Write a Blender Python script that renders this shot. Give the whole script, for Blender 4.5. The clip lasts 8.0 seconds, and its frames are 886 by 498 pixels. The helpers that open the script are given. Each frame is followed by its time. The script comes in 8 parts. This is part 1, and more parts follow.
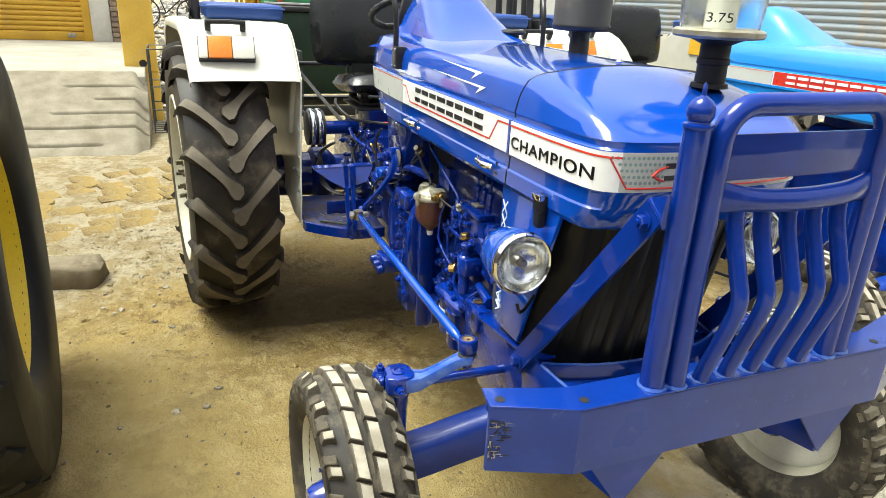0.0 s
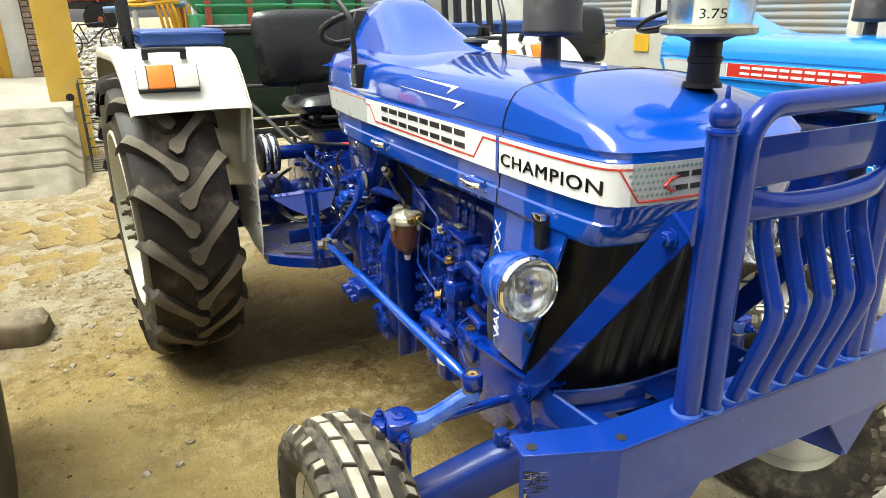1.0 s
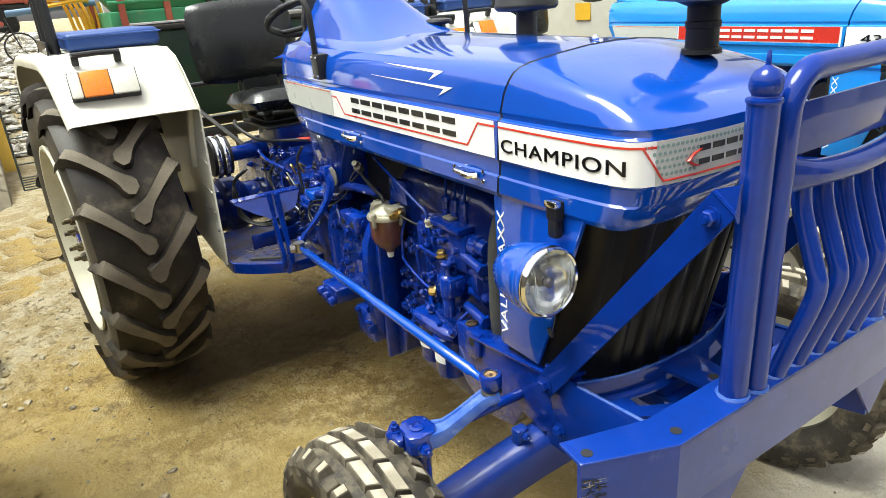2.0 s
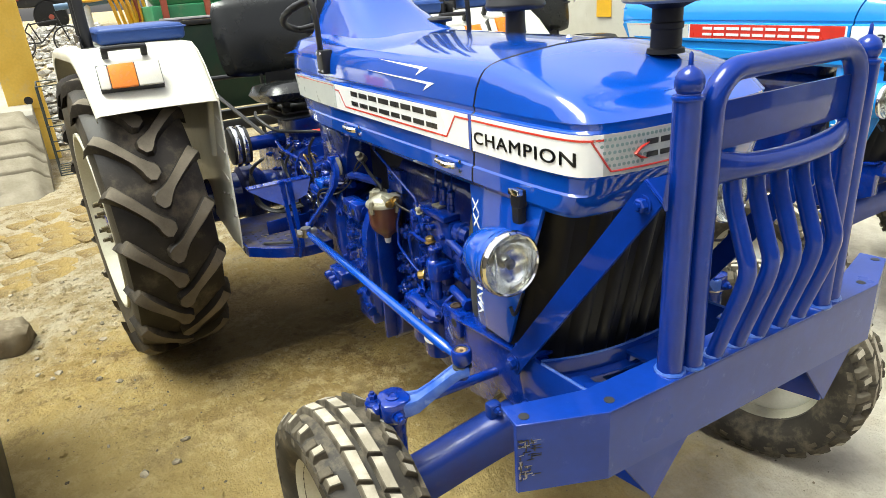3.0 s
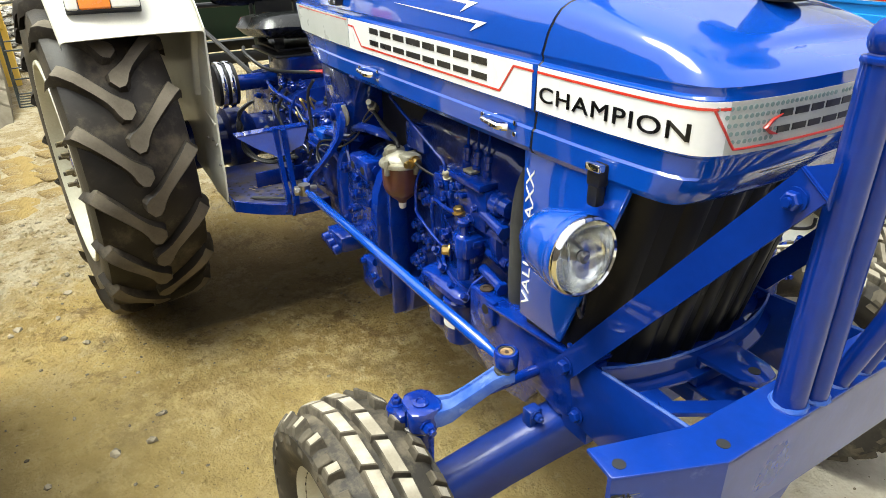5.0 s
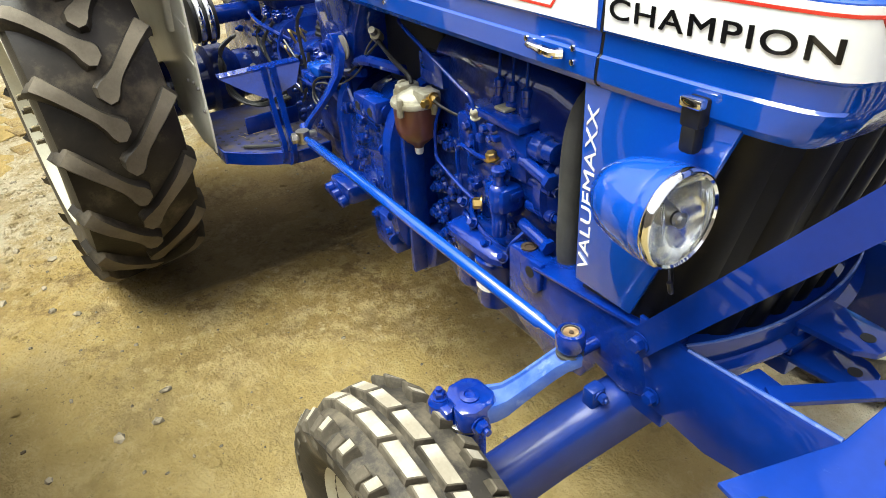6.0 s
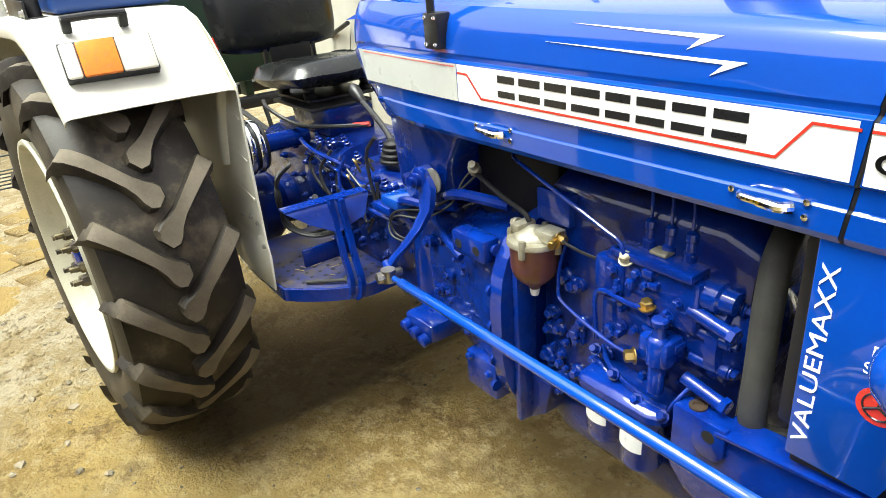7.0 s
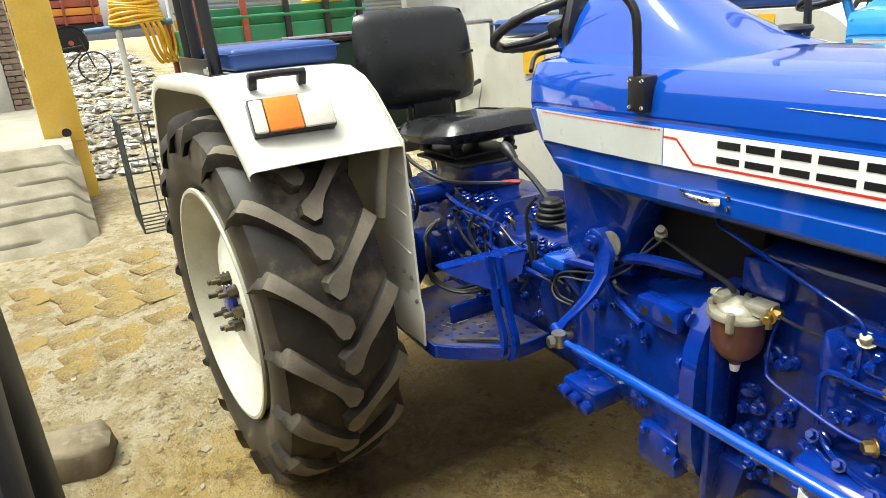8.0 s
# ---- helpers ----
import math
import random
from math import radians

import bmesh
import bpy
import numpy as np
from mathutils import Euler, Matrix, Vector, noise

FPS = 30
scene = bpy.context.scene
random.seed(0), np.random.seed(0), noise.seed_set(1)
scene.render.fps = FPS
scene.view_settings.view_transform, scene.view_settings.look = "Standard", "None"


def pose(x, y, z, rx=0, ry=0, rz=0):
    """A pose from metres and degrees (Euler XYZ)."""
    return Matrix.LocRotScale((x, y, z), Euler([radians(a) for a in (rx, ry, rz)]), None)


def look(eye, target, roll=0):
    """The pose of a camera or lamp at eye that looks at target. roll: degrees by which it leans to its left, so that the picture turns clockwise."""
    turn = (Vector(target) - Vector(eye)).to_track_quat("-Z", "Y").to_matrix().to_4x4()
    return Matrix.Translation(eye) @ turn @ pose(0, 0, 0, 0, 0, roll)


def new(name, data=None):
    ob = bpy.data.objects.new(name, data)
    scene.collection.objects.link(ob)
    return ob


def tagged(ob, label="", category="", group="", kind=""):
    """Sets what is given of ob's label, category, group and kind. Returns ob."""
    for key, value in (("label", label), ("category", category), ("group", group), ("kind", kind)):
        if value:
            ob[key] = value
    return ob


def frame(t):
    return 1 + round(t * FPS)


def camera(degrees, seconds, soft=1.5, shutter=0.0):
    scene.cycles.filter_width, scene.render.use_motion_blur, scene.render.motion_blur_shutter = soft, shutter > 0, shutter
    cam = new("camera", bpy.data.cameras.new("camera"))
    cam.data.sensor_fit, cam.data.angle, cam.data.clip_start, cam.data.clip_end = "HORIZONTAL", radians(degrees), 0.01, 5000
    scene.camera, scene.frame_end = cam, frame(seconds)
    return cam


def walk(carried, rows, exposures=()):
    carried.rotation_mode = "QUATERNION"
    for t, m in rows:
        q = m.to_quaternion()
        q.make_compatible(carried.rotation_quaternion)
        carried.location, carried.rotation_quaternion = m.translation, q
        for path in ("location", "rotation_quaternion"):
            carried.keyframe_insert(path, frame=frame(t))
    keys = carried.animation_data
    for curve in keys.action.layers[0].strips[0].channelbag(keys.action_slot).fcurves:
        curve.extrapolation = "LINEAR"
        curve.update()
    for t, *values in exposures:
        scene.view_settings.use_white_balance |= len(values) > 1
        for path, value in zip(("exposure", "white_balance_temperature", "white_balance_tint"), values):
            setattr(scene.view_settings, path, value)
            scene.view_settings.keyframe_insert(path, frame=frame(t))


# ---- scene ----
cam = camera(68.2, 8.0, 0.65)
PATH = [
    (0, (3.631, -1.02, 1.586), (1.901, -0.309, 0.878), 2.7),
    (0.5, (3.604, -1.021, 1.581), (1.887, -0.31, 0.842), 2.0),
    (1, (3.474, -1.059, 1.589), (1.797, -0.207, 0.908), -0.8),
    (1.2, (3.406, -1.088, 1.582), (1.79, -0.149, 0.868), -1.8),
    (2.3, (3.318, -1.125, 1.597), (1.752, -0.133, 0.848), -4.7),
    (2.5, (3.339, -1.119, 1.596), (1.798, -0.097, 0.832), -3.9),
    (3, (3.486, -1.071, 1.602), (1.861, -0.176, 0.855), -4.3),
    (3.5, (3.598, -1.023, 1.601), (1.911, -0.264, 0.84), -2.9),
    (4, (3.492, -1.011, 1.578), (1.836, -0.191, 0.813), -3.7),
    (4.2, (3.391, -1.011, 1.582), (1.767, -0.146, 0.798), -3.1),
    (5.3, (3.124, -1.066, 1.546), (1.61, -0.155, 0.608), -1.4),
    (5.5, (3.084, -1.053, 1.536), (1.58, -0.165, 0.562), -2.3),
    (6, (2.92, -0.997, 1.506), (1.485, -0.122, 0.421), -3.9),
    (6.5, (2.752, -1.028, 1.499), (1.319, -0.174, 0.396), -2.6),
    (7, (2.565, -1.158, 1.561), (1.071, -0.128, 0.721), -4.8),
    (7.5, (2.424, -1.302, 1.583), (0.893, -0.306, 0.767), -5.4),
    (8, (2.375, -1.363, 1.593), (0.725, -0.462, 0.91), -4.7),
]
walk(cam, [(t, look(eye, target, roll)) for t, eye, target, roll in PATH], [(0, 1.19), (2.5, 1.16), (5.4, 1.21), (6.0, 1.35), (6.5, 1.40), (7.0, 1.50), (7.5, 1.46), (8.0, 1.17)])

# ---- world, sun, exposure ----
world = bpy.data.worlds.new("sky")
scene.world = world
world.use_nodes = True
wn = world.node_tree
wn.nodes.clear()
sky = wn.nodes.new("ShaderNodeTexSky")
sky.sky_type = "NISHITA"
sky.sun_disc = False
sky.sun_elevation = radians(71)
sky.sun_rotation = radians(202)
sky.air_density = 1.0
sky.dust_density = 4.0
sky.ozone_density = 0.6
milky = wn.nodes.new("ShaderNodeHueSaturation")
milky.inputs["Saturation"].default_value = 0.18
sky_bg = wn.nodes.new("ShaderNodeBackground")
sky_bg.inputs["Strength"].default_value = 0.155
sky_out = wn.nodes.new("ShaderNodeOutputWorld")
wn.links.new(sky.outputs[0], milky.inputs["Color"])
wn.links.new(milky.outputs[0], sky_bg.inputs[0])
wn.links.new(sky_bg.outputs[0], sky_out.inputs[0])

sun_data = bpy.data.lights.new("sun", "SUN")
sun_data.energy = 2.35
sun_data.angle = radians(34)
sun_data.color = (0.92, 1.0, 0.87)
sun = new("sun", sun_data)
sun.matrix_world = look((-1.0, -2.5, 8.0), (0.0, 0.0, 0.0))

# ---- helpers for building ----
def catmull(pts, n=6):
    """A smooth line through the points."""
    p = [Vector(q) for q in pts]
    p = [2 * p[0] - p[1]] + p + [2 * p[-1] - p[-2]]
    out = []
    for i in range(1, len(p) - 2):
        for k in range(n):
            t = k / n
            a, b, c, d = p[i - 1], p[i], p[i + 1], p[i + 2]
            out.append(0.5 * (2 * b + (c - a) * t + (2 * a - 5 * b + 4 * c - d) * t * t + (3 * b - 3 * c + d - a) * t ** 3))
    return out + [p[-2]]


def loft(bm, rings, closed=True, caps=True):
    """Skin between rings of equal length."""
    vs = [[bm.verts.new(p) for p in r] for r in rings]
    n = len(vs[0])
    for a, b in zip(vs, vs[1:]):
        for i in range(n if closed else n - 1):
            j = (i + 1) % n
            bm.faces.new((a[i], a[j], b[j], b[i]))
    if caps and closed:
        bm.faces.new(vs[0][::-1])
        bm.faces.new(vs[-1])
    return bm


def tube(bm, pts, r, n=10, caps=True):
    """A round bar along a line; r is one radius or one for each point."""
    p = [Vector(q) for q in pts]
    rs = r if isinstance(r, (list, tuple)) else [r] * len(p)
    up, rings = None, []
    for i, q in enumerate(p):
        d = (p[min(i + 1, len(p) - 1)] - p[max(i - 1, 0)]).normalized()
        if up is None:
            up = d.orthogonal().normalized()
        up = (up - d * up.dot(d)).normalized()
        side = d.cross(up)
        rings.append([q + rs[i] * (math.cos(a) * up + math.sin(a) * side) for a in (2 * math.pi * k / n for k in range(n))])
    return loft(bm, rings, True, caps)


def lathe(bm, profile, origin, axis, n=24, caps=True):
    """Turns (radius, height) pairs round an axis."""
    turn = Vector(axis).normalized().to_track_quat("Z", "Y").to_matrix().to_4x4()
    m = Matrix.Translation(origin) @ turn
    rings = [[m @ Vector((r * math.cos(a), r * math.sin(a), h)) for a in (2 * math.pi * k / n for k in range(n))] for r, h in profile]
    return loft(bm, rings, True, caps)


def box(bm, lo, hi, bevel=0.004, m=None, seg=2):
    made = bmesh.ops.create_cube(bm, size=1.0)["verts"]
    size, mid = Vector(hi) - Vector(lo), (Vector(hi) + Vector(lo)) / 2
    for v in made:
        v.co = Vector((v.co.x * size.x, v.co.y * size.y, v.co.z * size.z)) + mid
    if bevel:
        edges = list({e for v in made for e in v.link_edges})
        got = bmesh.ops.bevel(bm, geom=edges, offset=bevel, segments=seg, profile=0.5, affect="EDGES")
        made = list({v for f in got["faces"] for v in f.verts} | {v for v in made if v.is_valid})
    if m is not None:
        seen = set(made)
        for v in made:
            if v.is_valid:
                for f in v.link_faces:
                    seen.update(f.verts)
        bmesh.ops.transform(bm, matrix=m, verts=[v for v in seen if v.is_valid])
    return bm


def prism(bm, outline, a, b, plane="xz", bevel=0.0):
    """An outline in the plane, from a to b along the third axis."""
    def put(u, v, w):
        return {"xz": (u, w, v), "xy": (u, v, w), "yz": (w, u, v)}[plane]
    lo, hi = [bm.verts.new(put(u, v, a)) for u, v in outline], [bm.verts.new(put(u, v, b)) for u, v in outline]
    faces = [bm.faces.new(lo), bm.faces.new(hi[::-1])]
    n = len(lo)
    for i in range(n):
        faces.append(bm.faces.new((lo[i], hi[i], hi[(i + 1) % n], lo[(i + 1) % n])))
    bmesh.ops.recalc_face_normals(bm, faces=faces)
    if bevel:
        bmesh.ops.bevel(bm, geom=list({e for f in faces for e in f.edges}), offset=bevel, segments=2, profile=0.5, affect="EDGES")
    return bm


def bolt(bm, at, axis, r=0.011, h=0.01, shank=0.0):
    """A hexagon head, with a washer and a bit of thread."""
    lathe(bm, [(r * 1.35, 0), (r * 1.35, 0.003)], at, axis, 14)
    d = Vector(axis).normalized()
    lathe(bm, [(r, 0), (r, h * 0.8), (r * 0.8, h)], Vector(at) + d * 0.003, axis, 6)
    if shank:
        lathe(bm, [(r * 0.5, 0), (r * 0.5, shank)], Vector(at) + d * (h + 0.003), axis, 8)
    return bm


def part(name, bm, material, parent=None, label="", smooth=35, rough_normals=True):
    """Links a bmesh as one mesh object under a thing or a part."""
    if rough_normals:
        bmesh.ops.recalc_face_normals(bm, faces=bm.faces[:])
    me = bpy.data.meshes.new(name)
    bm.to_mesh(me)
    bm.free()
    me.shade_smooth()
    me.set_sharp_from_angle(angle=radians(smooth))
    me.materials.append(material)
    ob = new(name, me)
    ob.parent = parent
    if label:
        ob["label"] = label
    return ob


def share(ob, name, parent, m):
    """Another object on the same mesh."""
    twin = new(name, ob.data)
    twin.parent = parent
    twin.matrix_basis = m
    return twin


def thing(name, label, category, group="", kind="", at=(0, 0, 0)):
    ob = new(name)
    ob.empty_display_size = 0.1
    ob.location = at
    return tagged(ob, label, category, group, kind)


def bm_new():
    return bmesh.new()


def lettering(name, words, size, m, material, parent, depth=0.0008, label="", width=None, bold=0.0, spread=1.0):
    """Words in the built-in font, as a thin mesh at m (x along the words, y up); width squeezes them to a length."""
    cu = bpy.data.curves.new(name, "FONT")
    cu.body, cu.size, cu.extrude, cu.space_character = words, size, depth, spread
    tmp = bpy.data.objects.new(name, cu)
    me = bpy.data.meshes.new_from_object(tmp)
    bpy.data.objects.remove(tmp)
    xs = [v.co.x for v in me.vertices]
    ys = [v.co.y for v in me.vertices]
    x0, x1, y0 = min(xs), max(xs), min(ys)
    k = width / (x1 - x0) if width else 1.0
    for v in me.vertices:
        v.co = m @ Vector(((v.co.x - x0) * k, v.co.y - y0, v.co.z))
    if bold:
        # heavier strokes: the letters laid over themselves, a little aside and a hair higher each time
        bm = bm_new()
        shifts = ((0, 0, 0), (bold, 0, 0.0001), (0, bold * 0.7, 0.0002), (bold, bold * 0.7, 0.0003))
        for q in shifts:
            first = len(bm.verts)
            bm.from_mesh(me)
            bm.verts.ensure_lookup_table()
            d = m.to_3x3() @ Vector(q)
            for v in bm.verts[first:]:
                v.co += d
        bm.to_mesh(me)
        bm.free()
    me.materials.append(material)
    ob = new(name, me)
    ob.parent = parent
    if label:
        ob["label"] = label
    return ob


# ---- materials ----
def shader(name, base, rough=0.5, metal=0.0, second=None, scale=6.0, amount=0.5, fine=90.0, bump=0.1, coat=0.0, dirt=None,
           dirt_amount=0.0, dirt_scale=3.0, spec=0.5, rough_vary=0.12, depth=0.002, per_object=0.0, coat_rough=0.05, per_island=0.0):
    """Base colour varied at two scales, dust or stains of their own shape, roughness and fine relief."""
    mat = bpy.data.materials.new(name)
    mat.use_nodes = True
    nt = mat.node_tree
    nd, ln = nt.nodes, nt.links
    bsdf = nd["Principled BSDF"]
    tc = nd.new("ShaderNodeTexCoord")
    big, small = nd.new("ShaderNodeTexNoise"), nd.new("ShaderNodeTexNoise")
    big.inputs["Scale"].default_value, small.inputs["Scale"].default_value = scale, fine
    big.inputs["Detail"].default_value, small.inputs["Detail"].default_value = 6, 3
    ln.new(tc.outputs["Object"], big.inputs["Vector"])
    ln.new(tc.outputs["Object"], small.inputs["Vector"])
    ramp = nd.new("ShaderNodeMapRange")
    ramp.inputs["From Min"].default_value, ramp.inputs["From Max"].default_value = 0.35, 0.65
    ln.new(big.outputs["Fac"], ramp.inputs["Value"])
    mix = nd.new("ShaderNodeMix")
    mix.data_type = "RGBA"
    second = second or tuple(c * 0.8 for c in base)
    mix.inputs["A"].default_value, mix.inputs["B"].default_value = (*base, 1), (*(b + (s - b) * amount * 2 for b, s in zip(base, second)), 1) if amount < 0.5 else (*second, 1)
    ln.new(ramp.outputs[0], mix.inputs["Factor"])
    colour = mix.outputs["Result"]
    grain = nd.new("ShaderNodeMix")
    grain.data_type, grain.blend_type = "RGBA", "MULTIPLY"
    grain.inputs["Factor"].default_value = 0.25 * min(1.0, amount * 2)
    ln.new(colour, grain.inputs["A"])
    gray = nd.new("ShaderNodeMapRange")
    gray.inputs["To Min"].default_value, gray.inputs["To Max"].default_value = 0.5, 1.4
    ln.new(small.outputs["Fac"], gray.inputs["Value"])
    ln.new(gray.outputs[0], grain.inputs["B"])
    colour = grain.outputs["Result"]
    if per_object:
        info = nd.new("ShaderNodeObjectInfo")
        vary = nd.new("ShaderNodeMapRange")
        vary.inputs["To Min"].default_value, vary.inputs["To Max"].default_value = 1 - per_object, 1 + per_object
        ln.new(info.outputs["Random"], vary.inputs["Value"])
        each = nd.new("ShaderNodeMix")
        each.data_type, each.blend_type = "RGBA", "MULTIPLY"
        each.inputs["Factor"].default_value = 1.0
        ln.new(colour, each.inputs["A"])
        ln.new(vary.outputs[0], each.inputs["B"])
        colour = each.outputs["Result"]
    if per_island:
        geo = nd.new("ShaderNodeNewGeometry")
        vary = nd.new("ShaderNodeMapRange")
        vary.inputs["To Min"].default_value, vary.inputs["To Max"].default_value = 1 - per_island, 1 + per_island * 0.4
        ln.new(geo.outputs["Random Per Island"], vary.inputs["Value"])
        each = nd.new("ShaderNodeMix")
        each.data_type, each.blend_type = "RGBA", "MULTIPLY"
        each.inputs["Factor"].default_value = 1.0
        ln.new(colour, each.inputs["A"])
        ln.new(vary.outputs[0], each.inputs["B"])
        colour = each.outputs["Result"]
    rmap = nd.new("ShaderNodeMapRange")
    rmap.inputs["To Min"].default_value, rmap.inputs["To Max"].default_value = max(0.02, rough - rough_vary), min(1, rough + rough_vary)
    ln.new(big.outputs["Fac"], rmap.inputs["Value"])
    roughness = rmap.outputs[0]
    if dirt:
        spots = nd.new("ShaderNodeTexNoise")
        spots.inputs["Scale"].default_value, spots.inputs["Detail"].default_value, spots.inputs["Roughness"].default_value = dirt_scale, 9, 0.68
        ln.new(tc.outputs["Object"], spots.inputs["Vector"])
        mask = nd.new("ShaderNodeMapRange")
        mask.inputs["From Min"].default_value, mask.inputs["From Max"].default_value = 0.62 - 0.3 * dirt_amount, 0.78 - 0.25 * dirt_amount
        mask.inputs["To Max"].default_value = min(1.0, 0.35 + dirt_amount)
        ln.new(spots.outputs["Fac"], mask.inputs["Value"])
        over = nd.new("ShaderNodeMix")
        over.data_type = "RGBA"
        over.inputs["B"].default_value = (*dirt, 1)
        ln.new(mask.outputs[0], over.inputs["Factor"])
        ln.new(colour, over.inputs["A"])
        colour = over.outputs["Result"]
        dull = nd.new("ShaderNodeMix")
        dull.inputs["B"].default_value = 0.85
        ln.new(mask.outputs[0], dull.inputs["Factor"])
        ln.new(roughness, dull.inputs["A"])
        roughness = dull.outputs["Result"]
    ln.new(colour, bsdf.inputs["Base Color"])
    ln.new(roughness, bsdf.inputs["Roughness"])
    bsdf.inputs["Metallic"].default_value = metal
    bsdf.inputs["Specular IOR Level"].default_value = spec
    bsdf.inputs["Coat Weight"].default_value = coat
    bsdf.inputs["Coat Roughness"].default_value = coat_rough
    if bump:
        bp = nd.new("ShaderNodeBump")
        bp.inputs["Strength"].default_value, bp.inputs["Distance"].default_value = bump, depth
        ln.new(small.outputs["Fac"], bp.inputs["Height"])
        ln.new(bp.outputs[0], bsdf.inputs["Normal"])
    return mat


BLUE = (0.002, 0.062, 0.42)
paint_blue = shader("glossy blue paint", BLUE, 0.16, second=(0.002, 0.050, 0.335), scale=3, amount=0.3, fine=240, bump=0.015, coat=1.0, rough_vary=0.04, coat_rough=0.03, spec=0.1)
paint_bar = shader("glossy blue paint on steel", (0.002, 0.027, 0.235), 0.34, spec=0.03, second=(0.002, 0.022, 0.195), scale=9, fine=60, bump=0.06, coat=0.75, rough_vary=0.08, coat_rough=0.02,
                   dirt=(0.07, 0.09, 0.30), dirt_amount=0.03, dirt_scale=14)
paint_engine = shader("thick blue engine enamel", (0.001, 0.027, 0.25), 0.26, spec=0.1, coat_rough=0.04, second=(0.001, 0.016, 0.175), scale=16, fine=120, bump=0.30, coat=1.0, rough_vary=0.1, depth=0.004,
                      dirt=(0.014, 0.013, 0.018), dirt_amount=0.16, dirt_scale=9)
for painted, ior in ((paint_blue, 1.65), (paint_bar, 1.5)):
    painted.node_tree.nodes["Principled BSDF"].inputs["Coat IOR"].default_value = ior
paint_cream = shader("cream white paint", (0.655, 0.640, 0.545), 0.35, second=(0.580, 0.560, 0.455), scale=5, fine=160, bump=0.03, coat=0.2, dirt=(0.3036, 0.2668, 0.1840), dirt_amount=0.07, dirt_scale=18)
paint_rim = shader("cream rim paint", (0.68, 0.68, 0.60), 0.38, second=(0.74, 0.73, 0.62), scale=8, fine=120, bump=0.05, dirt=(0.35, 0.28, 0.17), dirt_amount=0.12, dirt_scale=12)
decal_silver = shader("silver decal film", (0.54, 0.56, 0.52), 0.30, second=(0.48, 0.50, 0.46), scale=10, amount=0.4, fine=300, bump=0.02, coat=0.3)
decal_white = shader("white decal film", (0.80, 0.81, 0.80), 0.3, scale=12, amount=0.15, bump=0.0, coat=0.3)
decal_black = shader("black decal film", (0.012, 0.012, 0.014), 0.3, scale=12, amount=0.2, bump=0.0, coat=0.3)
decal_red = shader("red decal film", (0.60, 0.035, 0.02), 0.3, scale=12, amount=0.2, bump=0.0, coat=0.3)
rubber = shader("dusty black rubber", (0.018, 0.015, 0.012), 0.5, second=(0.045, 0.037, 0.027), scale=6, fine=130, bump=0.3, dirt=(0.150, 0.122, 0.082), dirt_amount=0.36, dirt_scale=6, spec=0.25)
rubber_worn = shader("dirt-rubbed tread rubber", (0.165, 0.138, 0.100), 0.75, second=(0.105, 0.088, 0.063), scale=11, fine=110, bump=0.6, dirt=(0.052, 0.044, 0.034), dirt_amount=0.14, dirt_scale=26, spec=0.25)
rubber_dusty = shader("dust-covered rubber", (0.055, 0.047, 0.035), 0.8, second=(0.11, 0.094, 0.068), scale=14, fine=120, bump=0.3, dirt=(0.20, 0.17, 0.125), dirt_amount=0.42, dirt_scale=7, spec=0.2)
rubber_front = shader("dry muddy tread blocks", (0.40, 0.36, 0.285), 0.9, second=(0.25, 0.22, 0.165), scale=26, fine=160, bump=0.35, dirt=(0.0630, 0.0540, 0.0450), dirt_amount=0.15, dirt_scale=15, spec=0.2)
rubber_side = shader("faintly dusty black sidewall rubber", (0.028, 0.025, 0.021), 0.65, second=(0.050, 0.043, 0.033), scale=12, fine=120, bump=0.3, dirt=(0.17, 0.142, 0.098), dirt_amount=0.44, dirt_scale=11, spec=0.25)
rubber_clean = shader("black rubber", (0.010, 0.010, 0.011), 0.5, spec=0.3, scale=8, fine=120, bump=0.15, dirt=(0.12, 0.10, 0.08), dirt_amount=0.08, dirt_scale=8)
vinyl_black = shader("black seat vinyl", (0.007, 0.008, 0.008), 0.26, spec=0.45, second=(0.012, 0.013, 0.012), scale=6, fine=60, bump=0.30, depth=0.002, dirt=(0.06, 0.06, 0.052), dirt_amount=0.08, dirt_scale=9)
vinyl_blue = shader("blue seat vinyl", (0.014, 0.055, 0.23), 0.45, second=(0.018, 0.065, 0.26), scale=6, fine=260, bump=0.22, depth=0.001, dirt=(0.2, 0.22, 0.26), dirt_amount=0.08, dirt_scale=6)
plastic_black = shader("black plastic", (0.012, 0.012, 0.013), 0.4, scale=10, fine=150, bump=0.08)
black_steel = shader("black painted steel", (0.016, 0.016, 0.017), 0.42, scale=9, fine=120, bump=0.1, dirt=(0.15, 0.12, 0.09), dirt_amount=0.1)
black_grille = shader("matt black grille", (0.007, 0.007, 0.007), 0.45, spec=0.25, scale=10, fine=120, bump=0.12, dirt=(0.07, 0.055, 0.035), dirt_amount=0.06, dirt_scale=10)
chrome = shader("chrome", (0.82, 0.83, 0.84), 0.08, 1.0, scale=10, amount=0.2, bump=0.0, rough_vary=0.04)
steel = shader("worn bare steel", (0.46, 0.45, 0.43), 0.35, 1.0, second=(0.30, 0.28, 0.25), scale=20, fine=90, bump=0.15)
alloy = shader("cast zinc alloy", (0.46, 0.44, 0.35), 0.46, 0.6, second=(0.28, 0.25, 0.17), scale=25, fine=110, bump=0.25)
brass = shader("brass", (0.55, 0.38, 0.13), 0.35, 1.0, scale=20, bump=0.1)
grease = shader("rusty grease", (0.36, 0.26, 0.13), 0.6, second=(0.16, 0.085, 0.035), scale=60, fine=150, bump=0.4)
